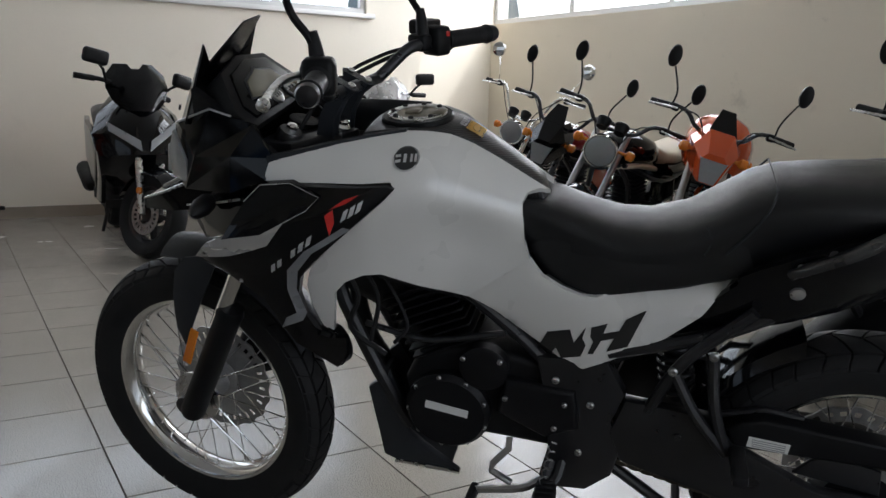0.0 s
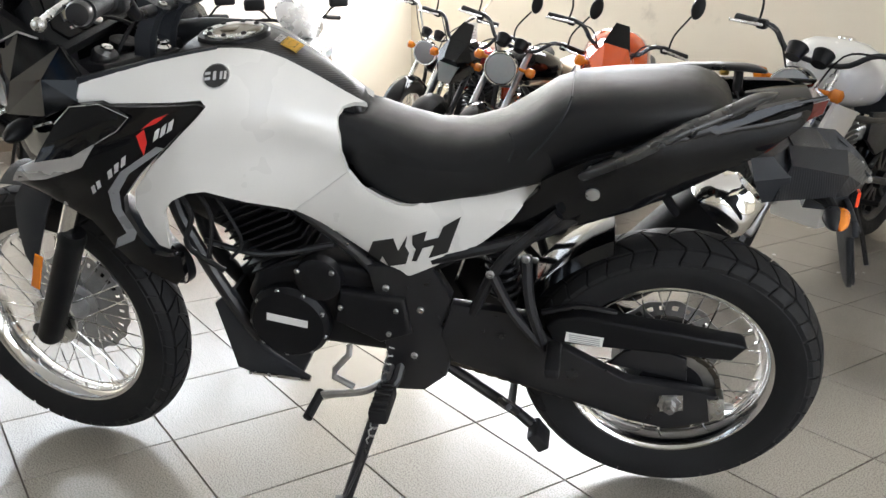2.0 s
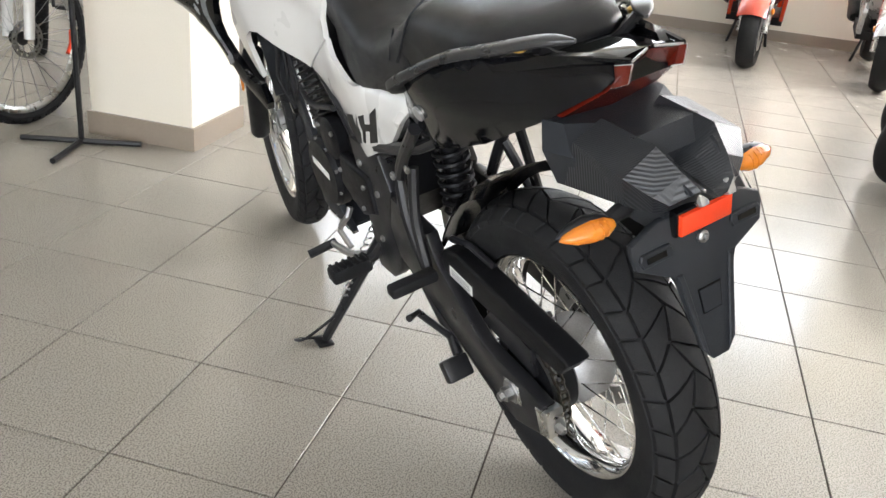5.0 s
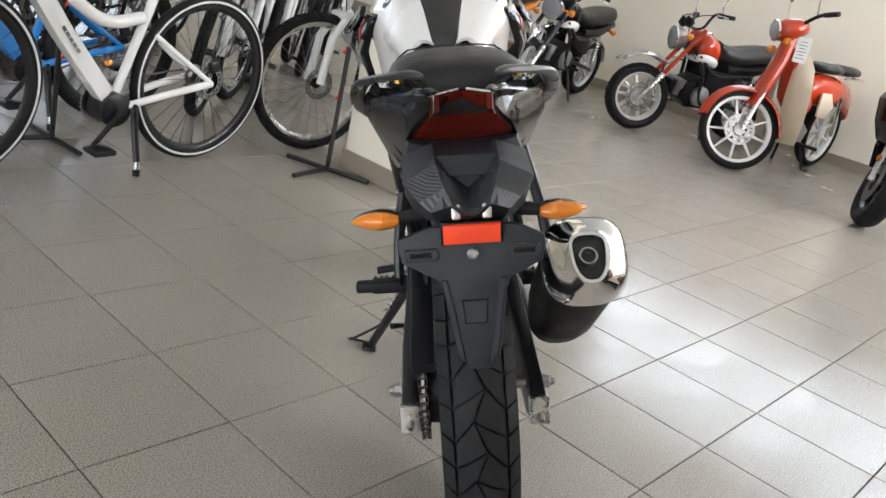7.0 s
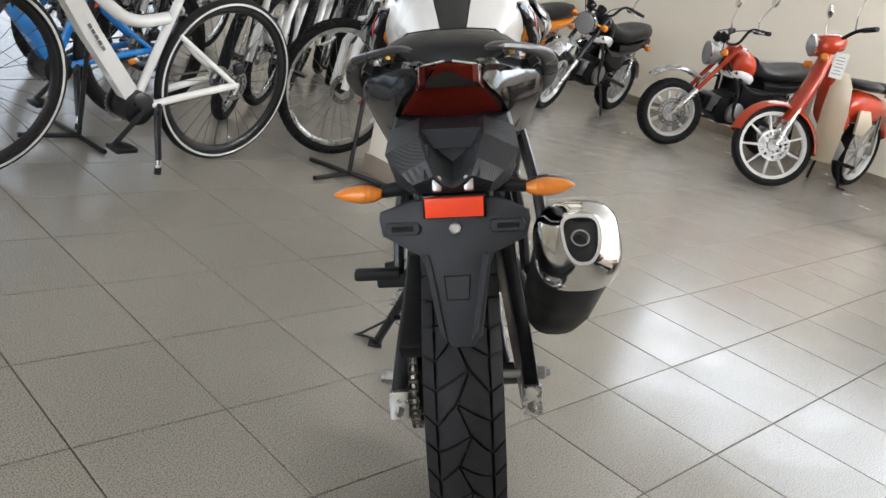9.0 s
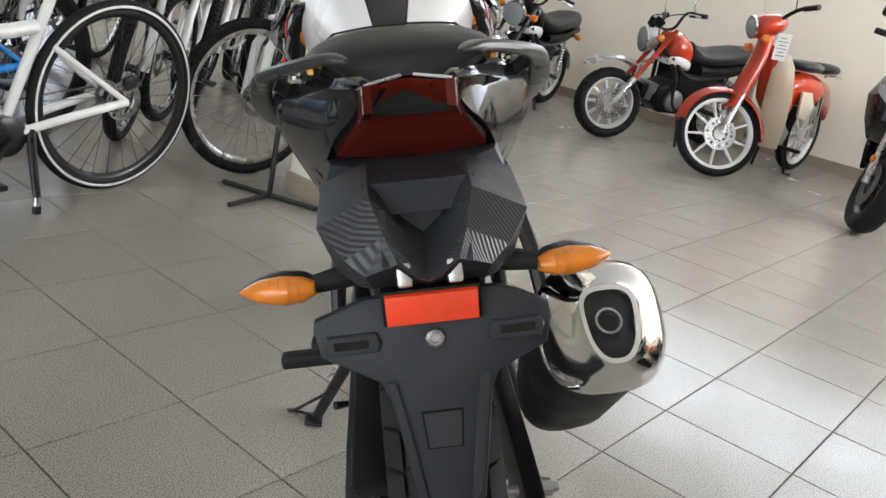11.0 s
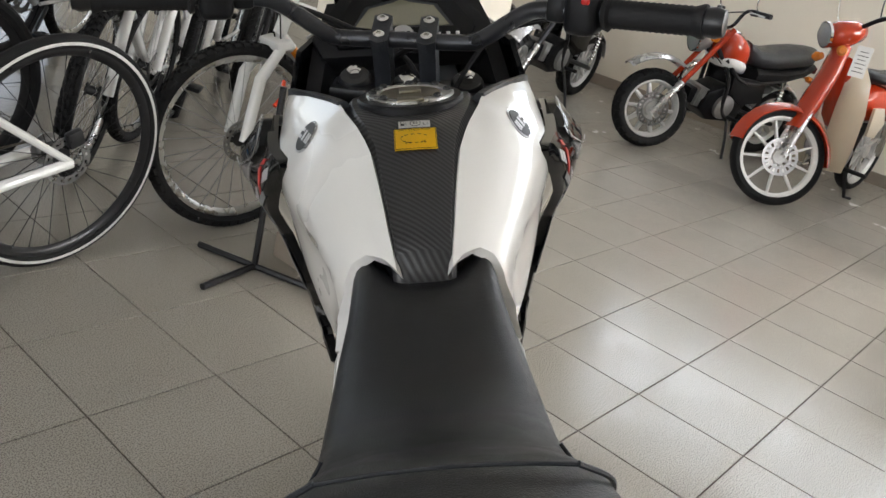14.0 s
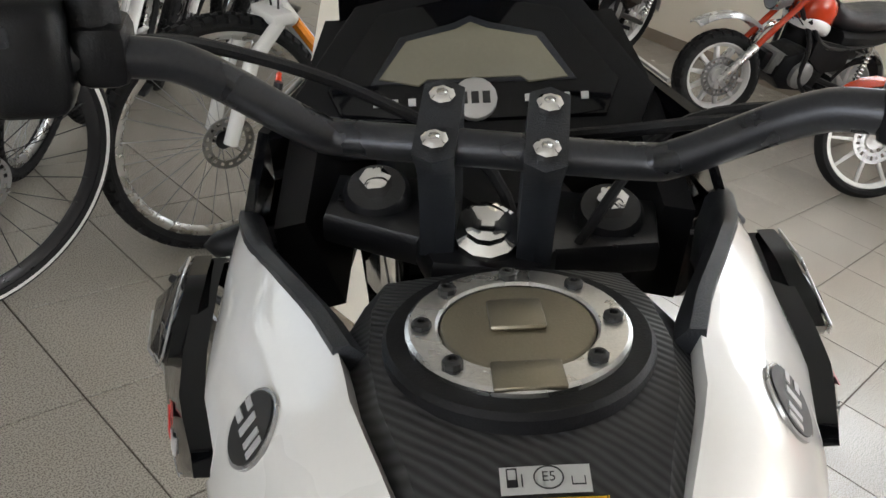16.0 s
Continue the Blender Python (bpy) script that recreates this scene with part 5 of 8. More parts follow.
# winged arm that carries the plate holder
for s in (1, -1):
    b = bmesh.new()
    loft(b, [[(x, s * y, z) for x, y, z in q] for q in (
        ((-0.15, 0.05, 0.868), (-0.15, 0.098, 0.85), (-0.13, 0.1, 0.78), (-0.135, 0.0, 0.79), (-0.15, 0.0, 0.83), (-0.15, 0.014, 0.838)),
        ((-0.25, 0.048, 0.861), (-0.247, 0.099, 0.834), (-0.235, 0.085, 0.785), (-0.225, 0.0, 0.785), (-0.25, 0.0, 0.81), (-0.252, 0.016, 0.822)),
        ((-0.285, 0.037, 0.832), (-0.275, 0.076, 0.81), (-0.262, 0.064, 0.778), (-0.262, 0.0, 0.778), (-0.298, 0.0, 0.8), (-0.3, 0.012, 0.806)),
        ((-0.305, 0.027, 0.812), (-0.285, 0.058, 0.796), (-0.268, 0.052, 0.776), (-0.27, 0.0, 0.776), (-0.31, 0.0, 0.796), (-0.312, 0.01, 0.8)))])
    wing = part("tail_wing", b, CARBONG, bike, "grey carbon-pattern tail wing", sharp=0.15)
    b = prism(bmesh.new(), [(-0.252, 0.842), (-0.262, 0.836), (-0.298, 0.802), (-0.288, 0.802)], s * 0.033, s * 0.041, 0.001, 1)
    for v in b.verts:
        v.co.x -= 0.004
        v.co.z += 0.006
    part("wing_grille", b, GREYPL, wing, "pale ribbed inlay")
    b = bmesh.new()
    block(b, (-0.301, s * 0.0225, 0.8), (0.012, 0.014, 0.022), (0, 25, 0), 0.003)
    part("plate_lamp", b, SILVERP, wing, "pale lamp block over the plate")
b = bmesh.new()
loft(b, [[(-0.2, -0.06, 0.81), (-0.2, 0.06, 0.81), (-0.19, 0.06, 0.75), (-0.19, -0.06, 0.75)],
         [(-0.272, -0.052, 0.792), (-0.272, 0.052, 0.792), (-0.262, 0.052, 0.74), (-0.262, -0.052, 0.74)]])
part("plate_arm", b, GREYPL, bike, "dark grey plate holder arm")
PL = [(-0.062, 0.768), (0.062, 0.768), (0.08, 0.762), (0.11, 0.752), (0.112, 0.742), (0.108, 0.718), (0.054, 0.688), (0.047, 0.672), (0.043, 0.652), (0.026, 0.572), (0.01, 0.552), (-0.018, 0.552), (-0.034, 0.57), (-0.047, 0.652), (-0.05, 0.672), (-0.057, 0.688), (-0.106, 0.71), (-0.112, 0.735), (-0.11, 0.748), (-0.08, 0.762)]
bend = lambda z: -(0.77 - z) * 0.25
b = prism(bmesh.new(), PL, -0.27, -0.258, 0.004, 2, "yz")
for v in b.verts:
    v.co.x += bend(v.co.z)
plate = part("plate_holder", b, GREYPL, bike, "dark grey plate holder with a mud flap")
for s in (1, -1):
    b = prism(bmesh.new(), [(s * 0.05, 0.69), (s * 0.044, 0.66), (s * 0.03, 0.578), (s * 0.018, 0.562), (s * 0.022, 0.585), (s * 0.034, 0.66), (s * 0.04, 0.69)], -0.2735, -0.268, 0.0015, 1, "yz")
    for v in b.verts:
        v.co.x += bend(v.co.z)
    part("flap_rib", b, GREYPL, plate)
    b = prism(bmesh.new(), [(s * 0.054, 0.738), (s * 0.1, 0.738), (s * 0.104, 0.73), (s * 0.1, 0.72), (s * 0.054, 0.72), (s * 0.05, 0.729)], -0.2745, -0.269, 0.0015, 1, "yz")
    for v in b.verts:
        v.co.x += bend(v.co.z)
    part("slot_boss", b, GREYPL, plate)
    # No hole is cut: a black strip gives the slot its dark inside.
    b = prism(bmesh.new(), [(s * 0.062, 0.733), (s * 0.094, 0.733), (s * 0.094, 0.7255), (s * 0.062, 0.7255)], -0.2752, -0.274, 0, 1, "yz")
    for v in b.verts:
        v.co.x += bend(v.co.z)
    part("slot_shade", b, GLOSSBLK, plate)
for q, d, mm in ((1.0, 0.0008, INK), (0.9, 0.002, GREYPL)):
    b = prism(bmesh.new(), [(0.02 * q, 0.64 + 0.019 * q), (-0.02 * q, 0.64 + 0.019 * q), (-0.017 * q, 0.64 - 0.017 * q), (0.017 * q, 0.64 - 0.017 * q)], -0.27 - d, -0.269, 0.0, 1, "yz")
    for v in b.verts:
        v.co.x += bend(v.co.z)
    part("flap_panel", b, GLOSSBLK if mm is INK else mm, plate)
b = prism(bmesh.new(), [(-0.043, 0.776), (0.043, 0.776), (0.043, 0.746), (-0.043, 0.746)], -0.292, -0.275, 0.003, 2, "yz")
refl = part("reflector", b, REDREFL, bike, "bright red rectangular reflector")
b = prism(bmesh.new(), [(-0.046, 0.779), (0.046, 0.779), (0.046, 0.743), (-0.046, 0.743)], -0.285, -0.27, 0.003, 2, "yz")
part("reflector_frame", b, TAILBLK, refl, "black reflector frame")
bolt(bike, (-0.282, 0, 0.727), (-1, 0, 0.2), 0.009, 0.007, STEEL)
for s in (1, -1):
    part("indicator_stalk", rod([(-0.21, s * 0.05, 0.776), (-0.225, s * 0.08, 0.776), (-0.23, s * 0.112, 0.772)], [0.013, 0.012, 0.009], 10), RUBBER2, bike, "black indicator stalk")
    prof = [(0, 0.008), (0.012, 0.0155), (0.032, 0.0185), (0.055, 0.014), (0.07, 0.006), (0.076, 0.001)]
    b = lathe(bmesh.new(), prof, (-0.238, s * 0.108, 0.772), (0.16, s, -0.03), 16)
    for v in b.verts:
        v.co.z = 0.772 + (v.co.z - 0.772) * 0.8
    ind = part("indicator", b, ORANGE, bike, "amber indicator lamp with a clear ribbed cover")
    b = lathe(bmesh.new(), [(u, r * 1.07) for u, r in prof], (-0.23, s * 0.107, 0.772), (0.16, s, -0.03), 16)
    for v in b.verts:
        v.co.z = 0.772 + (v.co.z - 0.772) * 0.82
    part("indicator_housing", b, DARKSTEEL, ind, "dark indicator housing")
    for k in range(5):
        u = 0.016 + k * 0.009
        r = (0.0165, 0.0185, 0.0178, 0.0155, 0.0125)[k]
        b = tube(bmesh.new(), [(-0.238 + u * 0.16 - r * math.cos(q), s * (0.108 + u), 0.772 + r * 0.8 * math.sin(q)) for q in (-1.2, -0.6, 0, 0.6, 1.2)], 0.0009, 5)
        part("lens_rib", b, ORANGE, ind)
# hugger
b = bmesh.new()
rows = []
for k in range(10):
    a = radians(20 + k * 8)
    r = RR + 0.028
    rows.append([(RX + r * math.cos(a), y, RZ + (r + 0.012 * (1 - (y / 0.075) ** 2)) * math.sin(a) - (0.02 if abs(y) > 0.06 else 0)) for y in (-0.075, -0.06, -0.03, 0, 0.03, 0.06, 0.075)]
                + [(RX + (r - 0.004) * math.cos(a), y, RZ + (r + 0.008 * (1 - (y / 0.075) ** 2)) * math.sin(a) - (0.02 if abs(y) > 0.06 else 0)) for y in (0.073, 0.058, 0.03, 0, -0.03, -0.058, -0.073)])
loft(b, rows[:7])
part("rear_hugger", b, TAILBLK, bike, "black rear wheel hugger")
part("hugger_bracket", rod([(0.28, 0.075, 0.49), (0.2, 0.08, 0.515), (0.13, 0.075, 0.50)], 0.007, 8), FRAMEBLK, bike, "black wire bracket")
# muffler
MD = Vector((-0.2, -0.02, 0.2)).normalized()
MO = Vector((0.135, -0.183, 0.40))
b = bmesh.new()
loops = []
for a, w, h in ((0, 0.035, 0.04), (0.03, 0.057, 0.06), (0.1, 0.066, 0.072), (0.26, 0.07, 0.075), (0.3, 0.071, 0.075)):
    c = MO + MD * a
    up = Vector((0.7, 0, 0.714))
    loops.append([b.verts.new(c + Vector((0, 1, 0)) * w * math.copysign(abs(math.cos(q)) ** 0.8, math.cos(q)) + up * h * math.copysign(abs(math.sin(q)) ** 0.8, math.sin(q))) for q in [2 * math.pi * i / 24 for i in range(24)]])
skin(b, loops)
muf = part("muffler", b, MATTBLK, bike, "black silencer with a chrome end cap")
b = bmesh.new()
loops = []
DROP = Vector((0.0, 0.006, 0)) - Vector((0.7, 0, 0.714)) * 0.02
for a, w, h, tr, f in ((0.295, 0.074, 0.077, 0.05, 0), (0.31, 0.078, 0.082, 0.06, 0), (0.335, 0.075, 0.079, 0.1, 0.1), (0.352, 0.066, 0.07, 0.15, 0.3), (0.364, 0.053, 0.058, 0.25, 0.7), (0.376, 0.043, 0.05, 0.36, 1), (0.382, 0.04, 0.047, 0.4, 1), (0.381, 0.034, 0.041, 0.42, 1), (0.36, 0.03, 0.037, 0.42, 1)):
    c = MO + MD * a + DROP * f
    up = Vector((0.7, 0, 0.714))
    loops.append([b.verts.new(c + Vector((0, 1, 0)) * w * (1 - tr * (0.5 - 0.5 * math.sin(q))) * math.copysign(abs(math.cos(q)) ** 0.7, math.cos(q)) + up * h * math.copysign(abs(math.sin(q)) ** 0.7, math.sin(q))) for q in [2 * math.pi * i / 32 for i in range(32)]])
skin(b, loops)
part("end_cap", b, CHROME, muf, "polished chrome silencer end cap")
# A flat black plate closes the opening and stands for its inner shade.
b = prism(bmesh.new(), [(-0.031, 0.037), (0.031, 0.037), (0.019, -0.037), (-0.019, -0.037)], 0.0, 0.004, 0, 1, "yz")
b.transform(Matrix.Translation(MO + DROP + MD * 0.361) @ Matrix.Rotation(radians(45), 4, "Y"))
part("outlet", b, INK, muf, "black plate painted as the outlet's shaded inside")
part("tail_pipe", lathe(bmesh.new(), [(0.34, 0.016), (0.374, 0.016), (0.374, 0.013), (0.34, 0.013)], MO + DROP + Vector((0.7, 0, 0.714)) * 0.006, MD, 20, True), STEEL, muf, "steel tail pipe")
part("heat_shield_bolt", lathe(bmesh.new(), [(0, 0.009), (0.006, 0.008), (0.008, 0.003)], MO + MD * 0.32 + Vector((0, 0.057, 0.01)), (0, 1, 0), 12), STEEL, muf)
part("muffler_hanger", rod([(0.12, -0.12, 0.8), (0.05, -0.15, 0.68), (-0.0, -0.16, 0.6)], 0.011, 8), FRAMEBLK, bike, "black silencer hanger")

# front end
for s in (1, -1):
    o = Vector((0, s * 0.088, 0))
    p0, p1 = Vector((1.447, 0, 0.338)) + o, Vector((1.108, 0, 1.02)) + o
    d = (p1 - p0).normalized()
    b = bmesh.new()
    lathe(b, [(0, 0.024), (0.01, 0.029), (0.3, 0.029), (0.318, 0.031), (0.33, 0.026)], p0 - Vector((0.012, 0, 0.01)), d, 20)
    steered(part("fork_slider", b, MATTBLK, bike, "black fork leg"))
    steered(part("fork_stanchion", lathe(bmesh.new(), [(0.27, 0.0195), (0.74, 0.0195)], p0, d, 20), CHROME, bike, "chromed fork tube"))
    b = prism(bmesh.new(), [(1.412, 0.49), (1.378, 0.575), (1.358, 0.567), (1.391, 0.482)], s * 0.116, s * 0.124, 0.004)
    steered(part("fork_reflector", b, ORANGE, bike, "amber fork reflector"))
    b = bmesh.new()
    lathe(b, [(0, 0.012), (0.011, 0.012), (0.013, 0.008)], p1 + d * 0.008, d, 6)
    steered(part("fork_cap", b, CHROME, bike, "chrome fork cap nut"))
    steered(part("fork_cap_ring", lathe(bmesh.new(), [(-0.02, 0.026), (0.002, 0.026), (0.008, 0.022), (0.008, 0.002)], p1, d, 24), FRAMEBLK, bike, "black fork top ring"))
    steered(part("axle_clamp", lathe(bmesh.new(), [(0, 0.022), (s * 0.03, 0.022)], (WB, s * 0.07, FZ), (0, 1, 0), 16), FRAMEBLK, bike))
b = prism(bmesh.new(), [(1.085, -0.125), (1.06, -0.05), (1.025, -0.035), (1.025, 0.035), (1.06, 0.05), (1.085, 0.125), (1.16, 0.13), (1.165, 0.06), (1.165, -0.06), (1.16, -0.13)], 0.985, 1.012, 0.006, 2, "xy")
steered(part("top_yoke", b, FRAMEBLK, bike, "black top fork clamp"))
b = prism(bmesh.new(), [(1.15, -0.12), (1.15, 0.12), (1.23, 0.12), (1.23, -0.12)], 0.78, 0.82, 0.008, 2, "xy")
steered(part("lower_yoke", b, FRAMEBLK, bike, "black lower fork clamp"))
b = lathe(bmesh.new(), [(0, 0.024), (0.02, 0.024), (0.024, 0.017), (0.03, 0.017), (0.033, 0.012), (0.033, 0.001)], (1.058, 0, 1.01), STEER_A, 12)
steered(part("stem_nut", b, CHROME, bike, "chrome steering stem nut"))
b = lathe(bmesh.new(), [(0, 0.03), (0.02, 0.03), (0.022, 0.022), (0.02, 0.01)], (1.135, 0.0, 1.01), (-0.3, 0, 1), 24)
steered(part("ignition_switch", b, MATTBLK, bike, "black ignition switch"))
for s in (1, -1):
    y = s * 0.0335
    b = bmesh.new()
    hexa = ((-0.016, -0.012), (-0.02, 0), (-0.016, 0.012), (0.017, 0.014), (0.022, 0), (0.017, -0.014))
    loft(b, [[(cx + dx, y + dy, z) for dx, dy in hexa] for cx, z in ((1.108, 1.005), (1.1, 1.045), (1.08, 1.08))]
         + [[(1.07 + dx, y + dy, 1.113 + dx * 0.45) for dx, dy in ((-0.028, -0.013), (-0.034, 0), (-0.028, 0.013), (0.028, 0.013), (0.034, 0), (0.028, -0.013))]])
    barred(part("riser", b, GREYPL, bike, "dark grey handlebar riser"))
    for dx in (-0.017, 0.017):
        q = bolt(bike, (1.068 + dx * 1.05, y, 1.113 + dx * 0.47), (-0.45, 0, 1), 0.0085, 0.006, CHROME)
        barred(q)
BAR = [(1.065, 0.0, 1.098), (1.065, 0.088, 1.098), (1.057, 0.112, 1.106), (1.03, 0.165, 1.145), (1.015, 0.195, 1.155), (0.985, 0.26, 1.158), (0.93, 0.385, 1.16)]
pts = [(x, -y, z) for x, y, z in reversed(BAR[1:])] + BAR
barred(part("handlebar", rod(pts, 0.0118, 14, 5), DARKSTEEL, bike, "dark anodised handlebar"))
for s in (1, -1):
    g0, g1 = Vector((0.982, s * 0.27, 1.158)), Vector((0.93, s * 0.385, 1.16))
    d = (g1 - g0).normalized()
    prof = [(0, 0.021), (0.006, 0.023)]
    for i in range(14):
        prof += [(0.01 + i * 0.0078, 0.0175), (0.014 + i * 0.0078, 0.0185)]
    prof += [(0.122, 0.021), (0.127, 0.021)]
    barred(part("grip", lathe(bmesh.new(), prof, g0, d, 18), RUBBER2, bike, "black ribbed rubber grip"))
    barred(part("bar_end", lathe(bmesh.new(), [(0.125, 0.017), (0.14, 0.019), (0.15, 0.016), (0.152, 0.004)], g0, d, 18), FRAMEBLK, bike, "black bar end weight"))
    b = bmesh.new()
    block(b, (0.993, s * 0.245, 1.16), (0.055, 0.045, 0.062), (0, 0, s * 22), 0.012, 3)
    barred(part("switch_housing", b, MATTBLK, bike, "black switch housing"))
    b = bmesh.new()
    block(b, (0.968, s * 0.243, 1.175), (0.01, 0.012, 0.012), (0, 0, s * 22), 0.003)
    barred(part("switch_button", b, REDINK if s < 0 else GREYPL, bike))
    b = bmesh.new()
    block(b, (1.018, s * 0.215, 1.158), (0.05, 0.03, 0.035), (0, 0, s * 20), 0.008)
    barred(part("lever_perch", b, MATTBLK, bike, "black lever bracket"))
    b = tube(bmesh.new(), spline([(1.035, s * 0.21, 1.158), (1.05, s * 0.26, 1.155), (1.03, s * 0.33, 1.148), (0.998, s * 0.40, 1.142)], 6), [0.009] * 8 + [0.0075] * 11, 10)
    for v in b.verts:
        v.co.z = 1.15 + (v.co.z - 1.15) * 0.8
    barred(part("hand_lever", b, ALU, bike, "bare aluminium hand lever"))
    barred(part("lever_tip", lathe(bmesh.new(), [(-0.011, 0.001), (-0.008, 0.008), (0, 0.0115), (0.008, 0.008), (0.011, 0.001)], (0.998, s * 0.402, 1.142), (0, 1, 0), 14), ALU, bike))
    barred(part("mirror_stem", rod([(1.01, s * 0.215, 1.17), (1.02, s * 0.222, 1.215), (1.05, s * 0.235, 1.27), (1.03, s * 0.28, 1.38)], 0.007, 10, 6), MATTBLK, bike, "black mirror stem"))
    barred(part("mirror_boot", lathe(bmesh.new(), [(0, 0.015), (0.035, 0.012), (0.06, 0.008)], (1.011, s * 0.215, 1.168), (0.1, 0.05 * s, 1), 14), RUBBER2, bike))
    b = bmesh.new()
    block(b, (1.025, s * 0.33, 1.42), (0.03, 0.17, 0.1), (0, -8, s * 8), 0.025, 4)
    barred(part("mirror", b, MATTBLK, bike, "black rear view mirror"))
    b = bmesh.new()
    block(b, (1.0088, s * 0.331, 1.42), (0.002, 0.14, 0.075), (0, -8, s * 8))
    barred(part("mirror_glass", b, MIRROR, bike, "mirror glass"))
barred(part("brake_hose", rod([(1.02, -0.22, 1.15), (1.06, -0.18, 1.135), (1.12, -0.1, 1.1), (1.14, 0.02, 1.06), (1.2, 0.06, 0.95)], 0.0045, 8, 6), RUBBER2, bike, "black brake hose"))
barred(part("clutch_cable", rod([(1.04, 0.22, 1.155), (1.1, 0.19, 1.14), (1.15, 0.1, 1.1), (1.14, 0.0, 1.05), (1.1, -0.04, 0.95)], 0.0045, 8, 6), RUBBER2, bike, "black clutch cable"))
barred(part("throttle_cable", rod([(1.03, -0.24, 1.15), (1.1, -0.2, 1.13), (1.15, -0.12, 1.09), (1.12, -0.06, 1.0)], 0.004, 8, 6), RUBBER2, bike, "black throttle cable"))
b = bmesh.new()
block(b, (1.03, -0.27, 1.185), (0.05, 0.055, 0.03), (0, 0, -15), 0.006)
barred(part("brake_reservoir", b, MATTBLK, bike, "black brake fluid reservoir"))

# dash
dash_pts = [(-0.105, -0.05), (0.105, -0.05), (0.118, -0.02), (0.075, 0.045), (0.0, 0.06), (-0.075, 0.045), (-0.118, -0.02)]


def dash_plate(pts, z0, z1, bev=0.004):
    b = bmesh.new()
    prism(b, [(v, u) for u, v in pts], z0, z1, bev, 2, "xy")
    b.transform(Matrix.Translation((1.205, 0.003, 1.1)) @ Matrix.Rotation(radians(-50), 4, "Y"))
    return b


part("dash_housing", dash_plate([(u * 1.25, v * 1.25) for u, v in dash_pts], -0.05, 0.0), MATTBLK, bike, "black dashboard housing")
part("dash_bezel", dash_plate(dash_pts, -0.01, 0.006), GLOSSBLK, bike, "gloss black dashboard face")
part("dash_display", dash_plate([(-0.076, -0.018), (-0.044, -0.021), (-0.037, -0.016), (0.037, -0.016), (0.044, -0.021), (0.076, -0.014), (0.053, 0.018), (0.013, 0.027), (0, 0.033), (-0.013, 0.027), (-0.053, 0.018)], 0.004, 0.009, 0.0015), DISPLAY, bike, "unlit olive dashboard display")
part("display_frame", dash_plate([(-0.083, -0.02), (0.083, -0.018), (0.058, 0.022), (0.014, 0.033), (0, 0.039), (-0.014, 0.033), (-0.058, 0.022)], 0.004, 0.0075, 0.001), GREYPL, bike, "grey frame round the display")
b = dash_plate([(0.018 * math.cos(q * 0.3927), -0.034 + 0.018 * math.sin(q * 0.3927)) for q in range(16)], 0.004, 0.012, 0.002)
part("dash_badge", b, SILVERP, bike, "round silver badge")
for k in range(3):
    part("dash_badge_mark", dash_plate([(-0.012 + k * 0.009, -0.039), (-0.006 + k * 0.009, -0.039), (-0.006 + k * 0.009, -0.029), (-0.012 + k * 0.009, -0.029)], 0.012, 0.0125, 0), INK, bike)
for k in (-0.088, -0.073, -0.058, -0.043, 0.05, 0.064, 0.078):
    part("warning_light", dash_plate([(k - 0.003, -0.037), (k + 0.003, -0.037), (k + 0.003, -0.031), (k - 0.003, -0.031)], 0.006, 0.0075, 0), SILVERINK, bike)
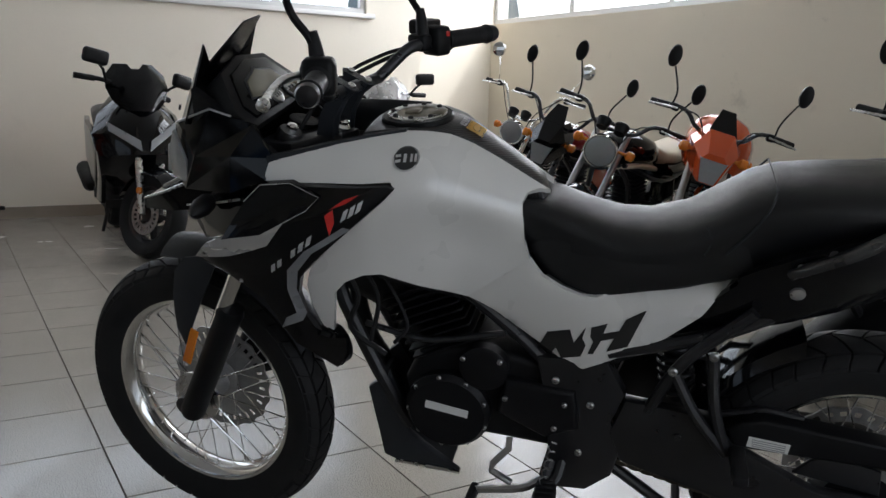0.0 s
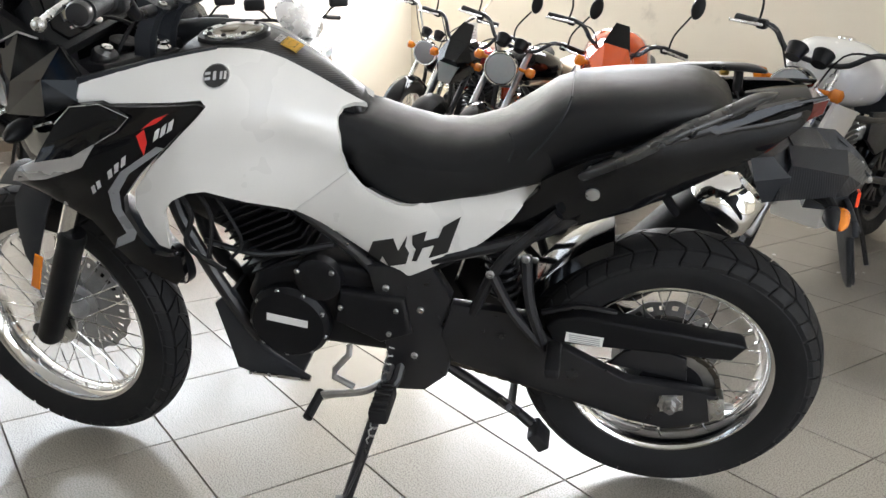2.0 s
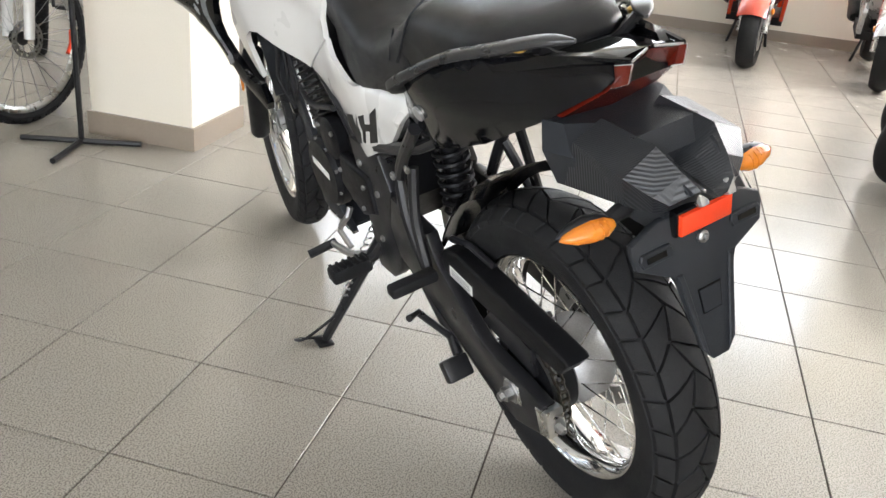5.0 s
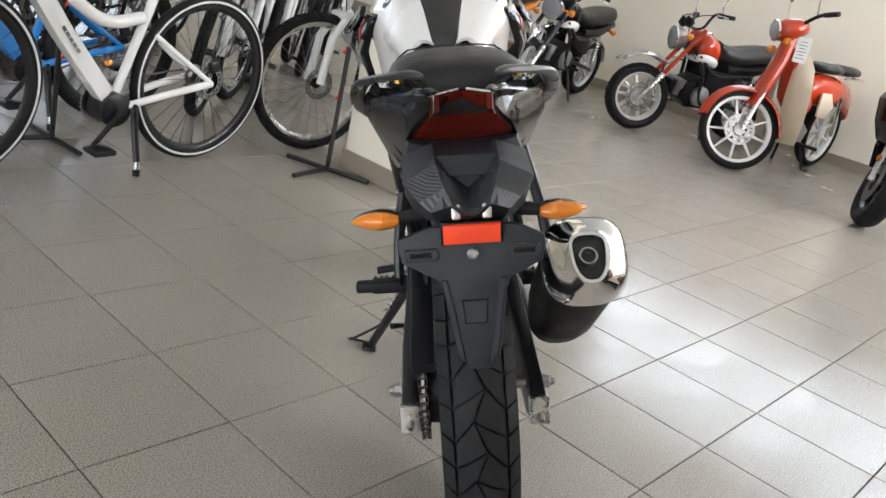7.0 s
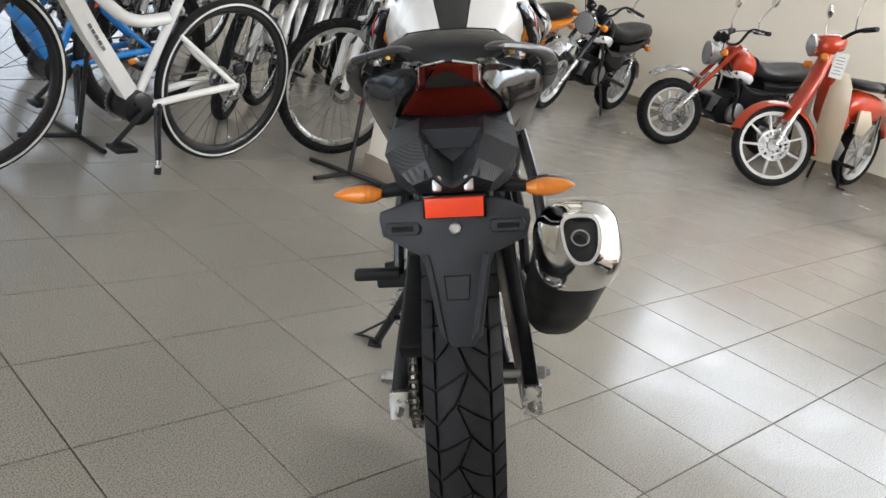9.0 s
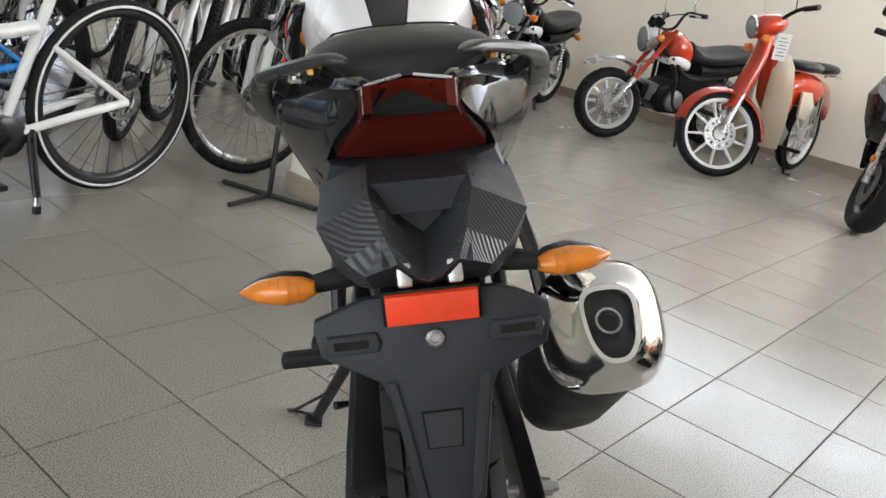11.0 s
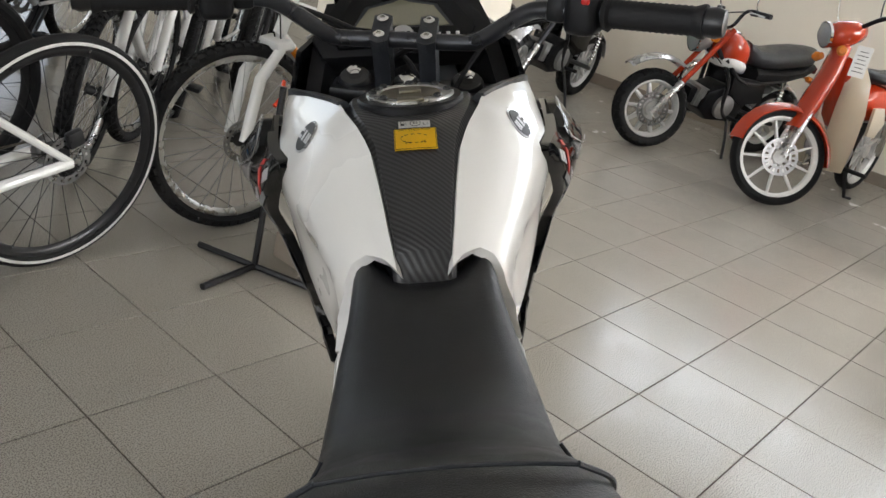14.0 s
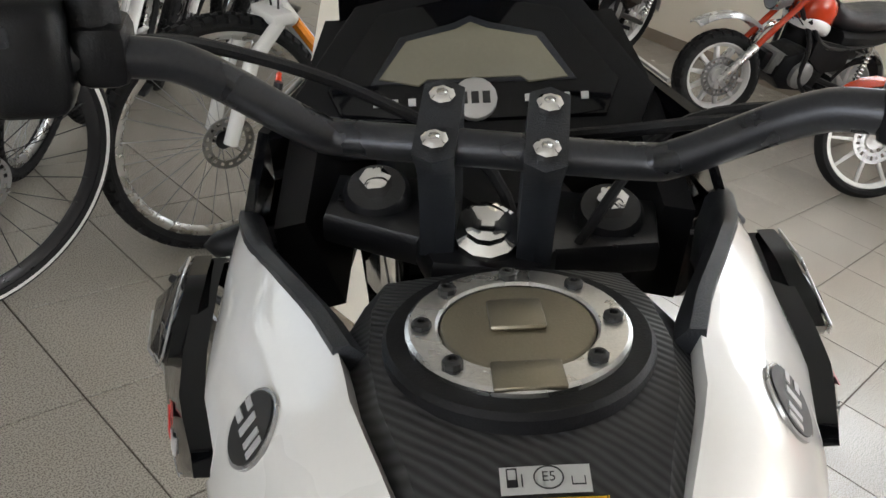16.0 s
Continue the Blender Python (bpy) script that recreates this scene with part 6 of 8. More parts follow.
# inner fairing, screen, headlight, beak
for s in (1, -1):
    b = bmesh.new()
    loft(b, [[(1.12, s * 0.165, 1.0), (1.12, s * 0.14, 1.005), (1.12, s * 0.115, 0.93), (1.12, s * 0.155, 0.92)],
             [(1.2, s * 0.15, 1.07), (1.2, s * 0.125, 1.07), (1.2, s * 0.11, 0.95), (1.2, s * 0.15, 0.94)],
             [(1.29, s * 0.128, 1.12), (1.29, s * 0.108, 1.12), (1.3, s * 0.09, 0.95), (1.3, s * 0.12, 0.94)]])
    part("inner_fairing", b, MATTBLK, bike, "black inner fairing arm", sharp=0.3)
    rim = [(1.112, 0.186, 1.012), (1.15, 0.172, 1.07), (1.25, 0.14, 1.085), (1.345, 0.1, 1.045), (1.385, 0.075, 0.965), (1.335, 0.13, 0.92), (1.2, 0.2, 0.945), (1.125, 0.2, 0.975)]
    b = bmesh.new()
    vs = [b.verts.new((x, s * y, z)) for x, y, z in rim]
    h1, h2 = b.verts.new((1.2, s * 0.182, 1.01)), b.verts.new((1.3, s * 0.138, 0.99))
    for q in ((0, 1, h1), (1, 2, h2, h1), (2, 3, h2), (3, 4, h2), (4, 5, h2), (5, 6, h1, h2), (6, 7, h1), (7, 0, h1)):
        b.faces.new([vs[k] if isinstance(k, int) else k for k in q])
    bmesh.ops.recalc_face_normals(b, faces=b.faces)
    bmesh.ops.solidify(b, geom=b.faces[:], thickness=0.008)
    part("nose_side", b, GLOSSBLK, bike, "gloss black nose fairing", sharp=0.12)
    # The highlight on the gloss black edge is modelled as a silver rod.
    part("nose_edge_glint", rod([(1.348, s * 0.102, 1.046), (1.25, s * 0.142, 1.087), (1.2, s * 0.158, 1.08)], 0.0022, 6), SILVERP, bike, "edge highlight on the black nose, drawn in silver")
    b = panel([(1.35, 1.035), (1.38, 0.98), (1.375, 0.935), (1.33, 0.93), (1.325, 0.975)], lambda x, z: 0.135 - 0.6 * max(0, x - 1.325), 0.014, s, 0.02)
    part("position_light", b, LAMPGLASS, bike, "clear front lamp strip")
    part("front_indicator_stalk", rod([(1.24, s * 0.14, 0.93), (1.25, s * 0.19, 0.925)], 0.009, 8), RUBBER2, bike)
    b = lathe(bmesh.new(), [(0, 0.01), (0.015, 0.018), (0.04, 0.019), (0.065, 0.012), (0.075, 0.002)], (1.25, s * 0.185, 0.925), (0.0, s, -0.05), 14)
    part("front_indicator", b, MATTBLK, bike, "dark front indicator")
b = bmesh.new()
loft(b, [[(1.395, y, z) for y, z in ((-0.07, 0.99), (0.07, 0.99), (0.085, 0.94), (0.05, 0.915), (-0.05, 0.915), (-0.085, 0.94))], [(1.3, y * 1.15, z) for y, z in ((-0.07, 1.03), (0.07, 1.03), (0.09, 0.94), (0.05, 0.88), (-0.05, 0.88), (-0.09, 0.94))]])
part("headlight", b, LAMPGLASS, bike, "clear faceted headlight")
b = bmesh.new()
loft(b, [[(1.16, -0.1, 0.93), (1.16, 0.1, 0.93), (1.16, 0.1, 0.87), (1.16, -0.1, 0.87)], [(1.33, -0.085, 0.925), (1.33, 0.085, 0.925), (1.33, 0.085, 0.86), (1.33, -0.085, 0.86)], [(1.42, -0.07, 0.885), (1.42, 0.07, 0.885), (1.42, 0.06, 0.838), (1.42, -0.06, 0.838)], [(1.495, -0.035, 0.853), (1.495, 0.035, 0.853), (1.502, 0.03, 0.828), (1.502, -0.03, 0.828)]])
part("beak", b, GLOSSBLK, bike, "gloss black beak under the headlight", sharp=0.3)
for s in (1, -1):
    part("beak_edge", rod([(1.495, s * 0.036, 0.854), (1.42, s * 0.071, 0.887), (1.33, s * 0.087, 0.926), (1.2, s * 0.1, 0.94)], 0.003, 6), SILVERP, bike, "silver beak edge")
b = bmesh.new()
lo, mid, hi = 1.045, 1.14, 1.228
c0, c1, c2 = [[b.verts.new((x, k * w, z)) for k in (-1, 1)] for x, w, z in ((1.35, 0.078, lo), (1.295, 0.074, mid), (1.213, 0.036, hi))]
b.faces.new((c0[0], c0[1], c1[1], c1[0]))
b.faces.new((c1[0], c1[1], c2[1], c2[0]))
for k, s in ((0, -1), (1, 1)):
    w0, w1, w2 = (b.verts.new(q) for q in ((1.318, s * 0.122, 1.05), (1.262, s * 0.108, 1.2), (1.268, s * 0.082, 1.16)))
    b.faces.new((c0[k], w0, w1, c1[k]) if s > 0 else (c1[k], w1, w0, c0[k]))
    b.faces.new((c1[k], w1, w2) if s > 0 else (w2, w1, c1[k]))
bmesh.ops.recalc_face_normals(b, faces=b.faces)
bmesh.ops.solidify(b, geom=b.faces[:], thickness=0.004)
part("windscreen", b, SCREENBLK, bike, "small dark angular windscreen", sharp=0.12)
for s in (1, -1):
    bolt(bike, (1.335, s * 0.098, 1.075), (0.8, s * 0.5, 0.3), 0.006, 0.004, INK)
# front fender
b = bmesh.new()
rows = []
for k in range(11):
    a = radians(84 + k * 6.5)
    r = RF + 0.058
    rows.append([(WB + (r - 0.03 * (abs(y) / 0.07) ** 2) * math.cos(a), y, FZ + (r - 0.03 * (abs(y) / 0.07) ** 2) * math.sin(a)) for y in (-0.07, -0.05, -0.02, 0, 0.02, 0.05, 0.07)]
                + [(WB + (r - 0.006 - 0.03 * (abs(y) / 0.07) ** 2) * math.cos(a), y, FZ + (r - 0.006 - 0.03 * (abs(y) / 0.07) ** 2) * math.sin(a)) for y in (0.066, 0.05, 0.02, 0, -0.02, -0.05, -0.066)])
loft(b, rows)
steered(part("front_fender", b, GREYPL, bike, "dark grey front fender"))
for s in (1, -1):
    b = panel([(1.44, 0.685), (1.408, 0.72), (1.308, 0.742), (1.335, 0.7), (1.382, 0.61), (1.432, 0.505), (1.45, 0.545), (1.452, 0.62)], lambda x, z: 0.082 + 0.02 * max(0, 0.7 - z), 0.008, s, 0.04)
    steered(part("fender_side", b, GREYPL, bike, "dark grey fork guard"))
b = bmesh.new()
block(b, (1.345, -0.085, 0.42), (0.06, 0.05, 0.09), (0, 20, 0), 0.012)
steered(part("brake_caliper", b, ENGBLK, bike, "black brake caliper"))

# ---------------- parked motorcycles and scooters ----------------
def moto(name, label, place, tank_m, group="parked motorcycles", wb=1.32, Rf=0.3, Rr=0.3, wf=0.1, wr=0.13, rim="alloy", rim_m=None, frame_m=None, tank=(0.17, 0.2), seat_h=0.78, seat_m=None, tail_m=None, fork_m=None, slider_m=None,
         head="round", fender_m=None, bar_up=0.16, mirrors=True, lean=9.0, steer=12.0, belly=None, cover_m=None, arms=6, wide=0.36, exhaust_m=None, high_fender=False, tread=0, tank_low=None, side_m=None, mirror_m=None, engine_m=None, disc_side=-1, cowl_m=None, flat=False):
    m = root(name, label, "motorcycle", place @ pose(0, 0, 0, -lean, 0, 0), group)
    fm, fkm, slm = frame_m or FRAMEBLK, fork_m or CHROME, slider_m or FRAMEBLK
    tm, em = tail_m or tank_m, engine_m or ENGBLK
    hx, hz = wb - 0.34, Rf + 0.52
    ax = Vector((wb - hx, 0, Rf - hz)).normalized()
    st = Matrix.Translation((hx, 0, hz)) @ Matrix.Rotation(radians(steer), 4, -ax) @ Matrix.Translation((-hx, 0, -hz))
    if rim == "wire":
        rw = wire_wheel("rear_wheel", m, pose(0, 0, Rr), Rr, Rr * 0.7, wr, tread, "block", 28, 0.05, rim_m or CHROME)
        fw = wire_wheel("front_wheel", m, st @ pose(wb, 0, Rf), Rf, Rf * 0.72, wf, tread, "block", 28, 0.045, rim_m or CHROME)
    else:
        rw = alloy_wheel("rear_wheel", m, pose(0, 0, Rr), Rr, Rr * 0.7, wr, arms, 0.02, rim_m, tread=tread)
        fw = alloy_wheel("front_wheel", m, st @ pose(wb, 0, Rf), Rf, Rf * 0.73, wf, arms, 0.017, rim_m, tread=tread)
    disc(fw, pose(0, 0.05 * disc_side, 0), Rf * 0.27, Rf * 0.43, 22, DISCSTEEL)
    disc(rw, pose(0, -0.06, 0), Rr * 0.2, Rr * 0.36, 14)

    def put(o, on_fork=False):
        if on_fork:
            o.matrix_basis = st @ o.matrix_basis
        return o
    for s in (1, -1):
        d = Vector((hx - wb, 0, hz - Rf)).normalized()
        p = Vector((wb, s * 0.085, Rf))
        put(part("fork_slider", lathe(bmesh.new(), [(-0.03, 0.02), (0, 0.026), (0.24, 0.025), (0.25, 0.02)], p, d, 14), slm, m, "fork leg"), True)
        put(part("fork_tube", lathe(bmesh.new(), [(0.24, 0.018), ((hz - Rf) / d.z + 0.09, 0.018)], p, d, 14), fkm, m, "fork tube"), True)
        part("swingarm", rod([(0.0, s * 0.09, Rr), (0.42, s * 0.08, Rr + 0.08)], 0.018, 8), fm, m, "swingarm leg")
        part("frame_tube", rod([(hx + 0.02, s * 0.03, hz - 0.03), (hx - 0.12, s * 0.12, hz - 0.22), (hx - 0.17, s * 0.13, 0.35), (0.5, s * 0.12, 0.27)], 0.015, 8, 4), fm, m, "frame tube")
        part("frame_tube", rod([(hx - 0.05, s * 0.1, hz - 0.1), (0.5, s * 0.13, seat_h - 0.14), (0.05, s * 0.1, seat_h - 0.08), (-0.12, s * 0.07, seat_h)], 0.014, 8, 4), fm, m, "frame tube")
        b = lathe(bmesh.new(), [(0, 0.012), (0.3, 0.012)], (0.06, s * 0.11, Rr + 0.03), (0.1, 0, 1), 8)
        for i in range(8):
            lathe(b, [(0.05 + i * 0.024, 0.018), (0.057 + i * 0.024, 0.024), (0.064 + i * 0.024, 0.018)], (0.06, s * 0.11, Rr + 0.03), (0.1, 0, 1), 10)
        part("shock", b, CHROME, m, "coil rear shock")
        part("footpeg", rod([(0.52, s * 0.13, 0.3), (0.52, s * 0.23, 0.31)], 0.013, 8), RUBBER2, m, "rubber footpeg")
        part("rear_indicator", lathe(bmesh.new(), [(0, 0.008), (0.03, 0.01), (0.045, 0.022), (0.075, 0.022), (0.085, 0.01)], (-0.14, s * 0.05, seat_h - 0.06), (0, s, 0), 12), ORANGE, m, "amber indicator")
        put(part("front_indicator", lathe(bmesh.new(), [(0, 0.008), (0.05, 0.01), (0.065, 0.026), (0.095, 0.026), (0.105, 0.012)], (hx + 0.1, s * 0.07, hz + 0.0), (0, s, 0), 12), ORANGE, m, "amber indicator"), True)
    # engine
    b = prism(bmesh.new(), [(0.75, 0.45), (0.78, 0.32), (0.68, 0.25), (0.4, 0.25), (0.36, 0.38), (0.45, 0.47), (0.62, 0.5)], -0.1, 0.1, 0.02, 2)
    part("crankcase", b, em, m, "engine crankcase")
    for s in (1, -1):
        part("engine_cover", lathe(bmesh.new(), [(0.095, 0.085), (0.125, 0.082), (0.135, 0.06), (0.137, 0.01)], (0.58, 0, 0.36), (0, s, 0), 24), cover_m or em, m, "round engine cover")
    for i in range(7):
        b = bmesh.new()
        if flat:
            block(b, (0.7 + i * 0.02, 0, 0.39 + i * 0.002), (0.007, 0.16, 0.13), (0, -6, 0), 0.002, 1)
        else:
            block(b, (0.67 + i * 0.006, 0, 0.5 + i * 0.024), (0.16, 0.19, 0.008), (0, 12, 0), 0.002, 1)
        part("cooling_fin", b, cover_m or em, m)
    b = bmesh.new()
    block(b, (0.76, 0, 0.395) if flat else (0.69, 0, 0.6), (0.24, 0.11, 0.11) if flat else (0.12, 0.13, 0.24), (0, 0 if flat else 12, 0), 0.012)
    part("cylinder", b, em, m, "engine cylinder")
    part("exhaust_pipe", rod([(0.76, -0.03, 0.62), (0.88, -0.05, 0.55), (0.86, -0.09, 0.3), (0.6, -0.14, 0.22), (0.3, -0.16, 0.26)], 0.02, 10, 5), exhaust_m or CHROME, m, "exhaust pipe")
    part("muffler", lathe(bmesh.new(), [(0, 0.02), (0.04, 0.045), (0.4, 0.05), (0.43, 0.04), (0.43, 0.015)], (0.32, -0.16, 0.26), (-1, -0.03, 0.28), 18), exhaust_m or CHROME, m, "silencer")
    # tank, seat, tail
    tw, th = tank
    x0, x1 = 0.48, hx - 0.02
    b = bmesh.new()
    secs = []
    for f, w, h, zc in ((0, 0.35, 0.35, 0.0), (0.06, 0.55, 0.6, 0.0), (0.25, 0.85, 0.9, 0.02), (0.5, 1.0, 1.0, 0.04), (0.75, 0.98, 0.98, 0.05), (0.92, 0.75, 0.78, 0.04), (1.0, 0.4, 0.4, 0.03)):
        secs.append(oval(x0 + (x1 - x0) * f, 0, seat_h - 0.03 + zc + th * 0.1, tw * w, th * 0.62 * h, 18, 2.5, th * 0.5 * h))
    loft(b, secs)
    part("fuel_tank", b, tank_m, m, "glossy painted fuel tank", sharp=1.2)
    if tank_low:
        b = bmesh.new()
        loft(b, [oval(x0 + (x1 - x0) * f, 0, seat_h - 0.03 + zc - th * (0.12 if flat else 0.26), tw * w * 1.03, th * (0.15 if flat else 0.06) * h, 18, 3.2, th * (0.36 if flat else 0.16) * h) for f, w, h, zc in ((0.02, 0.45, 0.5, 0.0), (0.1, 0.68, 0.75, 0.0), (0.25, 0.86, 0.9, 0.02), (0.5, 1.0, 1.0, 0.04), (0.75, 0.98, 0.98, 0.05), (0.9, 0.79, 0.82, 0.04), (0.97, 0.55, 0.6, 0.03))])
        part("tank_flash", b, tank_low, m, "pale lower tank panel", sharp=1.2)
    part("filler_cap", lathe(bmesh.new(), [(0, 0.035), (0.012, 0.034), (0.016, 0.025), (0.016, 0.001)], (x0 + (x1 - x0) * 0.55, 0, seat_h + th * 0.72 + 0.005), (0, 0, 1), 20), CHROME, m, "chrome filler cap")
    b = bmesh.new()
    loft(b, [oval(x, 0, z + (0.03 if flat else 0), w, 0.065 if flat else 0.045, 18, 2.6, 0.07 if flat else 0.05) for x, z, w in ((0.5, seat_h + 0.02, 0.07), (0.42, seat_h - 0.01, 0.11), (0.28, seat_h - 0.015, 0.125), (0.14, seat_h + 0.01, 0.13), (0.0, seat_h + 0.035, 0.12), (-0.12, seat_h + 0.045, 0.1), (-0.18, seat_h + 0.045, 0.06))])
    part("seat", b, seat_m or VINYL, m, "black padded seat", sharp=1.2)
    b = bmesh.new()
    loft(b, [oval(x, 0, z, w, h, 14, 2.6) for x, z, w, h in ((0.4, seat_h - 0.09, 0.125, 0.06), (0.1, seat_h - 0.07, 0.125, 0.055), (-0.12, seat_h - 0.03, 0.09, 0.045), (-0.24, seat_h, 0.05, 0.03))])
    part("tail_cover", b, tm, m, "painted tail cover")
    b = bmesh.new()
    block(b, (-0.25, 0, seat_h - 0.01), (0.03, 0.1, 0.05), (0, 0, 0), 0.01)
    part("tail_light", b, REDLENS, m, "red tail light")
    for s in (1, -1):
        b = panel([(0.62, seat_h - 0.1), (0.3, seat_h - 0.12), (0.26, seat_h - 0.26), (0.45, seat_h - 0.3), (0.6, seat_h - 0.22)], lambda x, z: 0.135, 0.02, s, 0.06)
        part("side_cover", b, side_m or tm, m, "painted side cover")
    # fenders
    for nm, cx, cz, R, w, a0, a1, gap, fk in (("rear_fender", 0, Rr, Rr, wr, 20, 165, 0.035, False), ("front_fender", wb, Rf, Rf, wf, 35 if not high_fender else 48, 150 if not high_fender else 118, 0.03 if not high_fender else 0.1, True)):
        b = bmesh.new()
        rows = []
        for k in range(12):
            a = radians(a0 + (a1 - a0) * k / 11)
            r = R + gap
            hw = w * 0.62
            rows.append([(cx + (r - 0.03 * u * u) * math.cos(a), hw * u, cz + (r - 0.03 * u * u) * math.sin(a)) for u in (-1, -0.6, 0, 0.6, 1)] + [(cx + (r - 0.005 - 0.03 * u * u) * math.cos(a), hw * u * 0.97, cz + (r - 0.005 - 0.03 * u * u) * math.sin(a)) for u in (1, 0.6, 0, -0.6, -1)])
        loft(b, rows)
        put(part(nm, b, fender_m or MATTBLK, m, "curved mudguard"), fk)
    # head
    hd = Vector((hx + 0.16, 0, hz - 0.02))
    if head == "round":
        put(part("headlight", lathe(bmesh.new(), [(-0.11, 0.02), (-0.1, 0.06), (-0.04, 0.088), (0.0, 0.09), (0.008, 0.086)], hd, (1, 0, -0.1), 28), cover_m or MATTBLK, m, "round headlight shell"), True)
        put(part("headlight_lens", lathe(bmesh.new(), [(0.0, 0.085), (0.012, 0.08), (0.02, 0.05), (0.023, 0.005)], hd, (1, 0, -0.1), 28), LAMPGLASS, m, "clear round headlight lens"), True)
        put(part("headlight_rim", lathe(bmesh.new(), [(0.0, 0.093), (0.012, 0.091), (0.012, 0.084), (0.0, 0.084)], hd, (1, 0, -0.1), 28, True), CHROME, m, "chrome headlight rim"), True)
        for s in (1, -1):
            put(part("gauge", lathe(bmesh.new(), [(-0.05, 0.03), (0, 0.042), (0.005, 0.038), (0.006, 0.002)], (hx + 0.08, s * 0.05, hz + 0.13), (-0.6, 0, 0.8), 20), MATTBLK, m, "round instrument"), True)
    else:
        b = bmesh.new()
        loft(b, [[(hx + 0.0, y * 1.0, hz + z) for y, z in ((-0.13, 0.05), (-0.07, 0.13), (0.07, 0.13), (0.13, 0.05), (0.11, -0.08), (-0.11, -0.08))], [(hx + 0.13, y * 0.85, hz + z * 0.9 + 0.0) for y, z in ((-0.13, 0.03), (-0.07, 0.13), (0.07, 0.13), (0.13, 0.03), (0.09, -0.12), (-0.09, -0.12))], [(hx + 0.22, y * 0.55, hz + z * 0.6 - 0.05) for y, z in ((-0.13, 0.03), (-0.07, 0.1), (0.07, 0.1), (0.13, 0.03), (0.08, -0.14), (-0.08, -0.14))]])
        put(part("nose_cowl", b, cowl_m or (DKBLUE if tank_m is DKBLUE else GLOSSBLK), m, "angular headlight cowl", sharp=0.3), True)
        b = bmesh.new()
        loft(b, [[(hx + 0.15, y, hz + z) for y, z in ((-0.09, 0.0), (0.09, 0.0), (0.055, -0.12), (-0.055, -0.12))], [(hx + 0.228, y * 0.72, hz + z) for y, z in ((-0.09, -0.02), (0.09, -0.02), (0.05, -0.13), (-0.05, -0.13))]])
        put(part("headlight_lens", b, LAMPGLASS, m, "clear angular headlight lens"), True)
        b = bmesh.new()
        loft(b, [[(hx + 0.13, y, hz + 0.11) for y in (-0.07, 0, 0.07)] + [(hx + 0.125, y, hz + 0.11) for y in (0.07, 0, -0.07)], [(hx + 0.04, y, hz + 0.22) for y in (-0.035, 0, 0.035)] + [(hx + 0.035, y, hz + 0.22) for y in (0.035, 0, -0.035)]])
        put(part("fly_screen", b, GLOSSBLK, m, "small dark fly screen"), True)
    # bar
    bz = hz + bar_up
    b = rod([(hx - 0.12, -wide, bz - 0.01), (hx - 0.05, -wide * 0.55, bz), (hx - 0.01, -0.1, hz + 0.09), (hx - 0.01, 0.1, hz + 0.09), (hx - 0.05, wide * 0.55, bz), (hx - 0.12, wide, bz - 0.01)], 0.011, 10, 5)
    put(part("handlebar", b, fkm if fkm is CHROME else DARKSTEEL, m, "handlebar"), True)
    for s in (1, -1):
        g0, g1 = Vector((hx - 0.085, s * wide * 0.74, bz - 0.004)), Vector((hx - 0.125, s * (wide + 0.01), bz - 0.01))
        put(part("grip", tube(bmesh.new(), [g0, g1], 0.017, 12), RUBBER2, m, "rubber grip"), True)
        put(part("hand_lever", rod([g0 + Vector((0.035, -s * 0.03, 0)), g0 + Vector((0.06, s * 0.03, -0.005)), g1 + Vector((0.05, 0.01 * s, -0.01))], 0.006, 6), ALU, m, "hand lever"), True)
        b = bmesh.new()
        block(b, g0 + Vector((0.01, -s * 0.02, 0)), (0.05, 0.04, 0.04), (0, 0, 0), 0.01)
        put(part("switch_housing", b, MATTBLK, m, "switch housing"), True)
        if mirrors:
            t = g0 + Vector((-0.02, s * 0.05, 0.19))
            put(part("mirror_stem", rod([g0, g0 + Vector((0.02, 0, 0.08)), t], 0.005, 6, 4), mirror_m or MATTBLK, m, "mirror stem"), True)
            b = lathe(bmesh.new(), [(-0.012, 0.02), (-0.006, 0.05), (0.006, 0.055), (0.012, 0.052)], (0, 0, 0), (1, 0, 0), 18)
            for v in b.verts:
                v.co = Vector((-v.co.x, v.co.y * (1.0 if mirror_m else 0.62), v.co.z * (1.0 if mirror_m else 1.05))) + t + Vector((0, s * 0.02, 0.05))
            put(part("mirror", b, mirror_m or MATTBLK, m, "rear view mirror"), True)
            b = lathe(bmesh.new(), [(0, 0.048), (0.001, 0.001)], (0, 0, 0), (-1, 0, 0), 18)
            for v in b.verts:
                v.co = Vector((v.co.x - 0.013, v.co.y * (1.0 if mirror_m else 0.62), v.co.z * (1.0 if mirror_m else 1.05))) + t + Vector((0, s * 0.02, 0.05))
            put(part("mirror_glass", b, MIRROR, m), True)
    for s, q in ((1, 0.05), (-1, -0.03)):
        put(part("cable", rod([(hx - 0.05, s * wide * 0.6, bz), (hx + 0.09, s * 0.12, hz + 0.14), (hx + 0.06, q, hz - 0.05), (hx - 0.05, q, hz - 0.15)], 0.004, 6, 5), RUBBER2, m, "control cable"), True)
    part("side_stand", rod([(0.5, 0.11, 0.3), (0.53, 0.2, 0.17), (0.56, 0.27, 0.045)], 0.011, 8), FRAMEBLK, m, "side stand")
    if belly:
        b = prism(bmesh.new(), [(0.85, 0.4), (0.8, 0.2), (0.5, 0.18), (0.42, 0.26), (0.7, 0.3)], -0.115, 0.115, 0.015)
        part("belly_pan", b, belly, m, "painted belly pan")
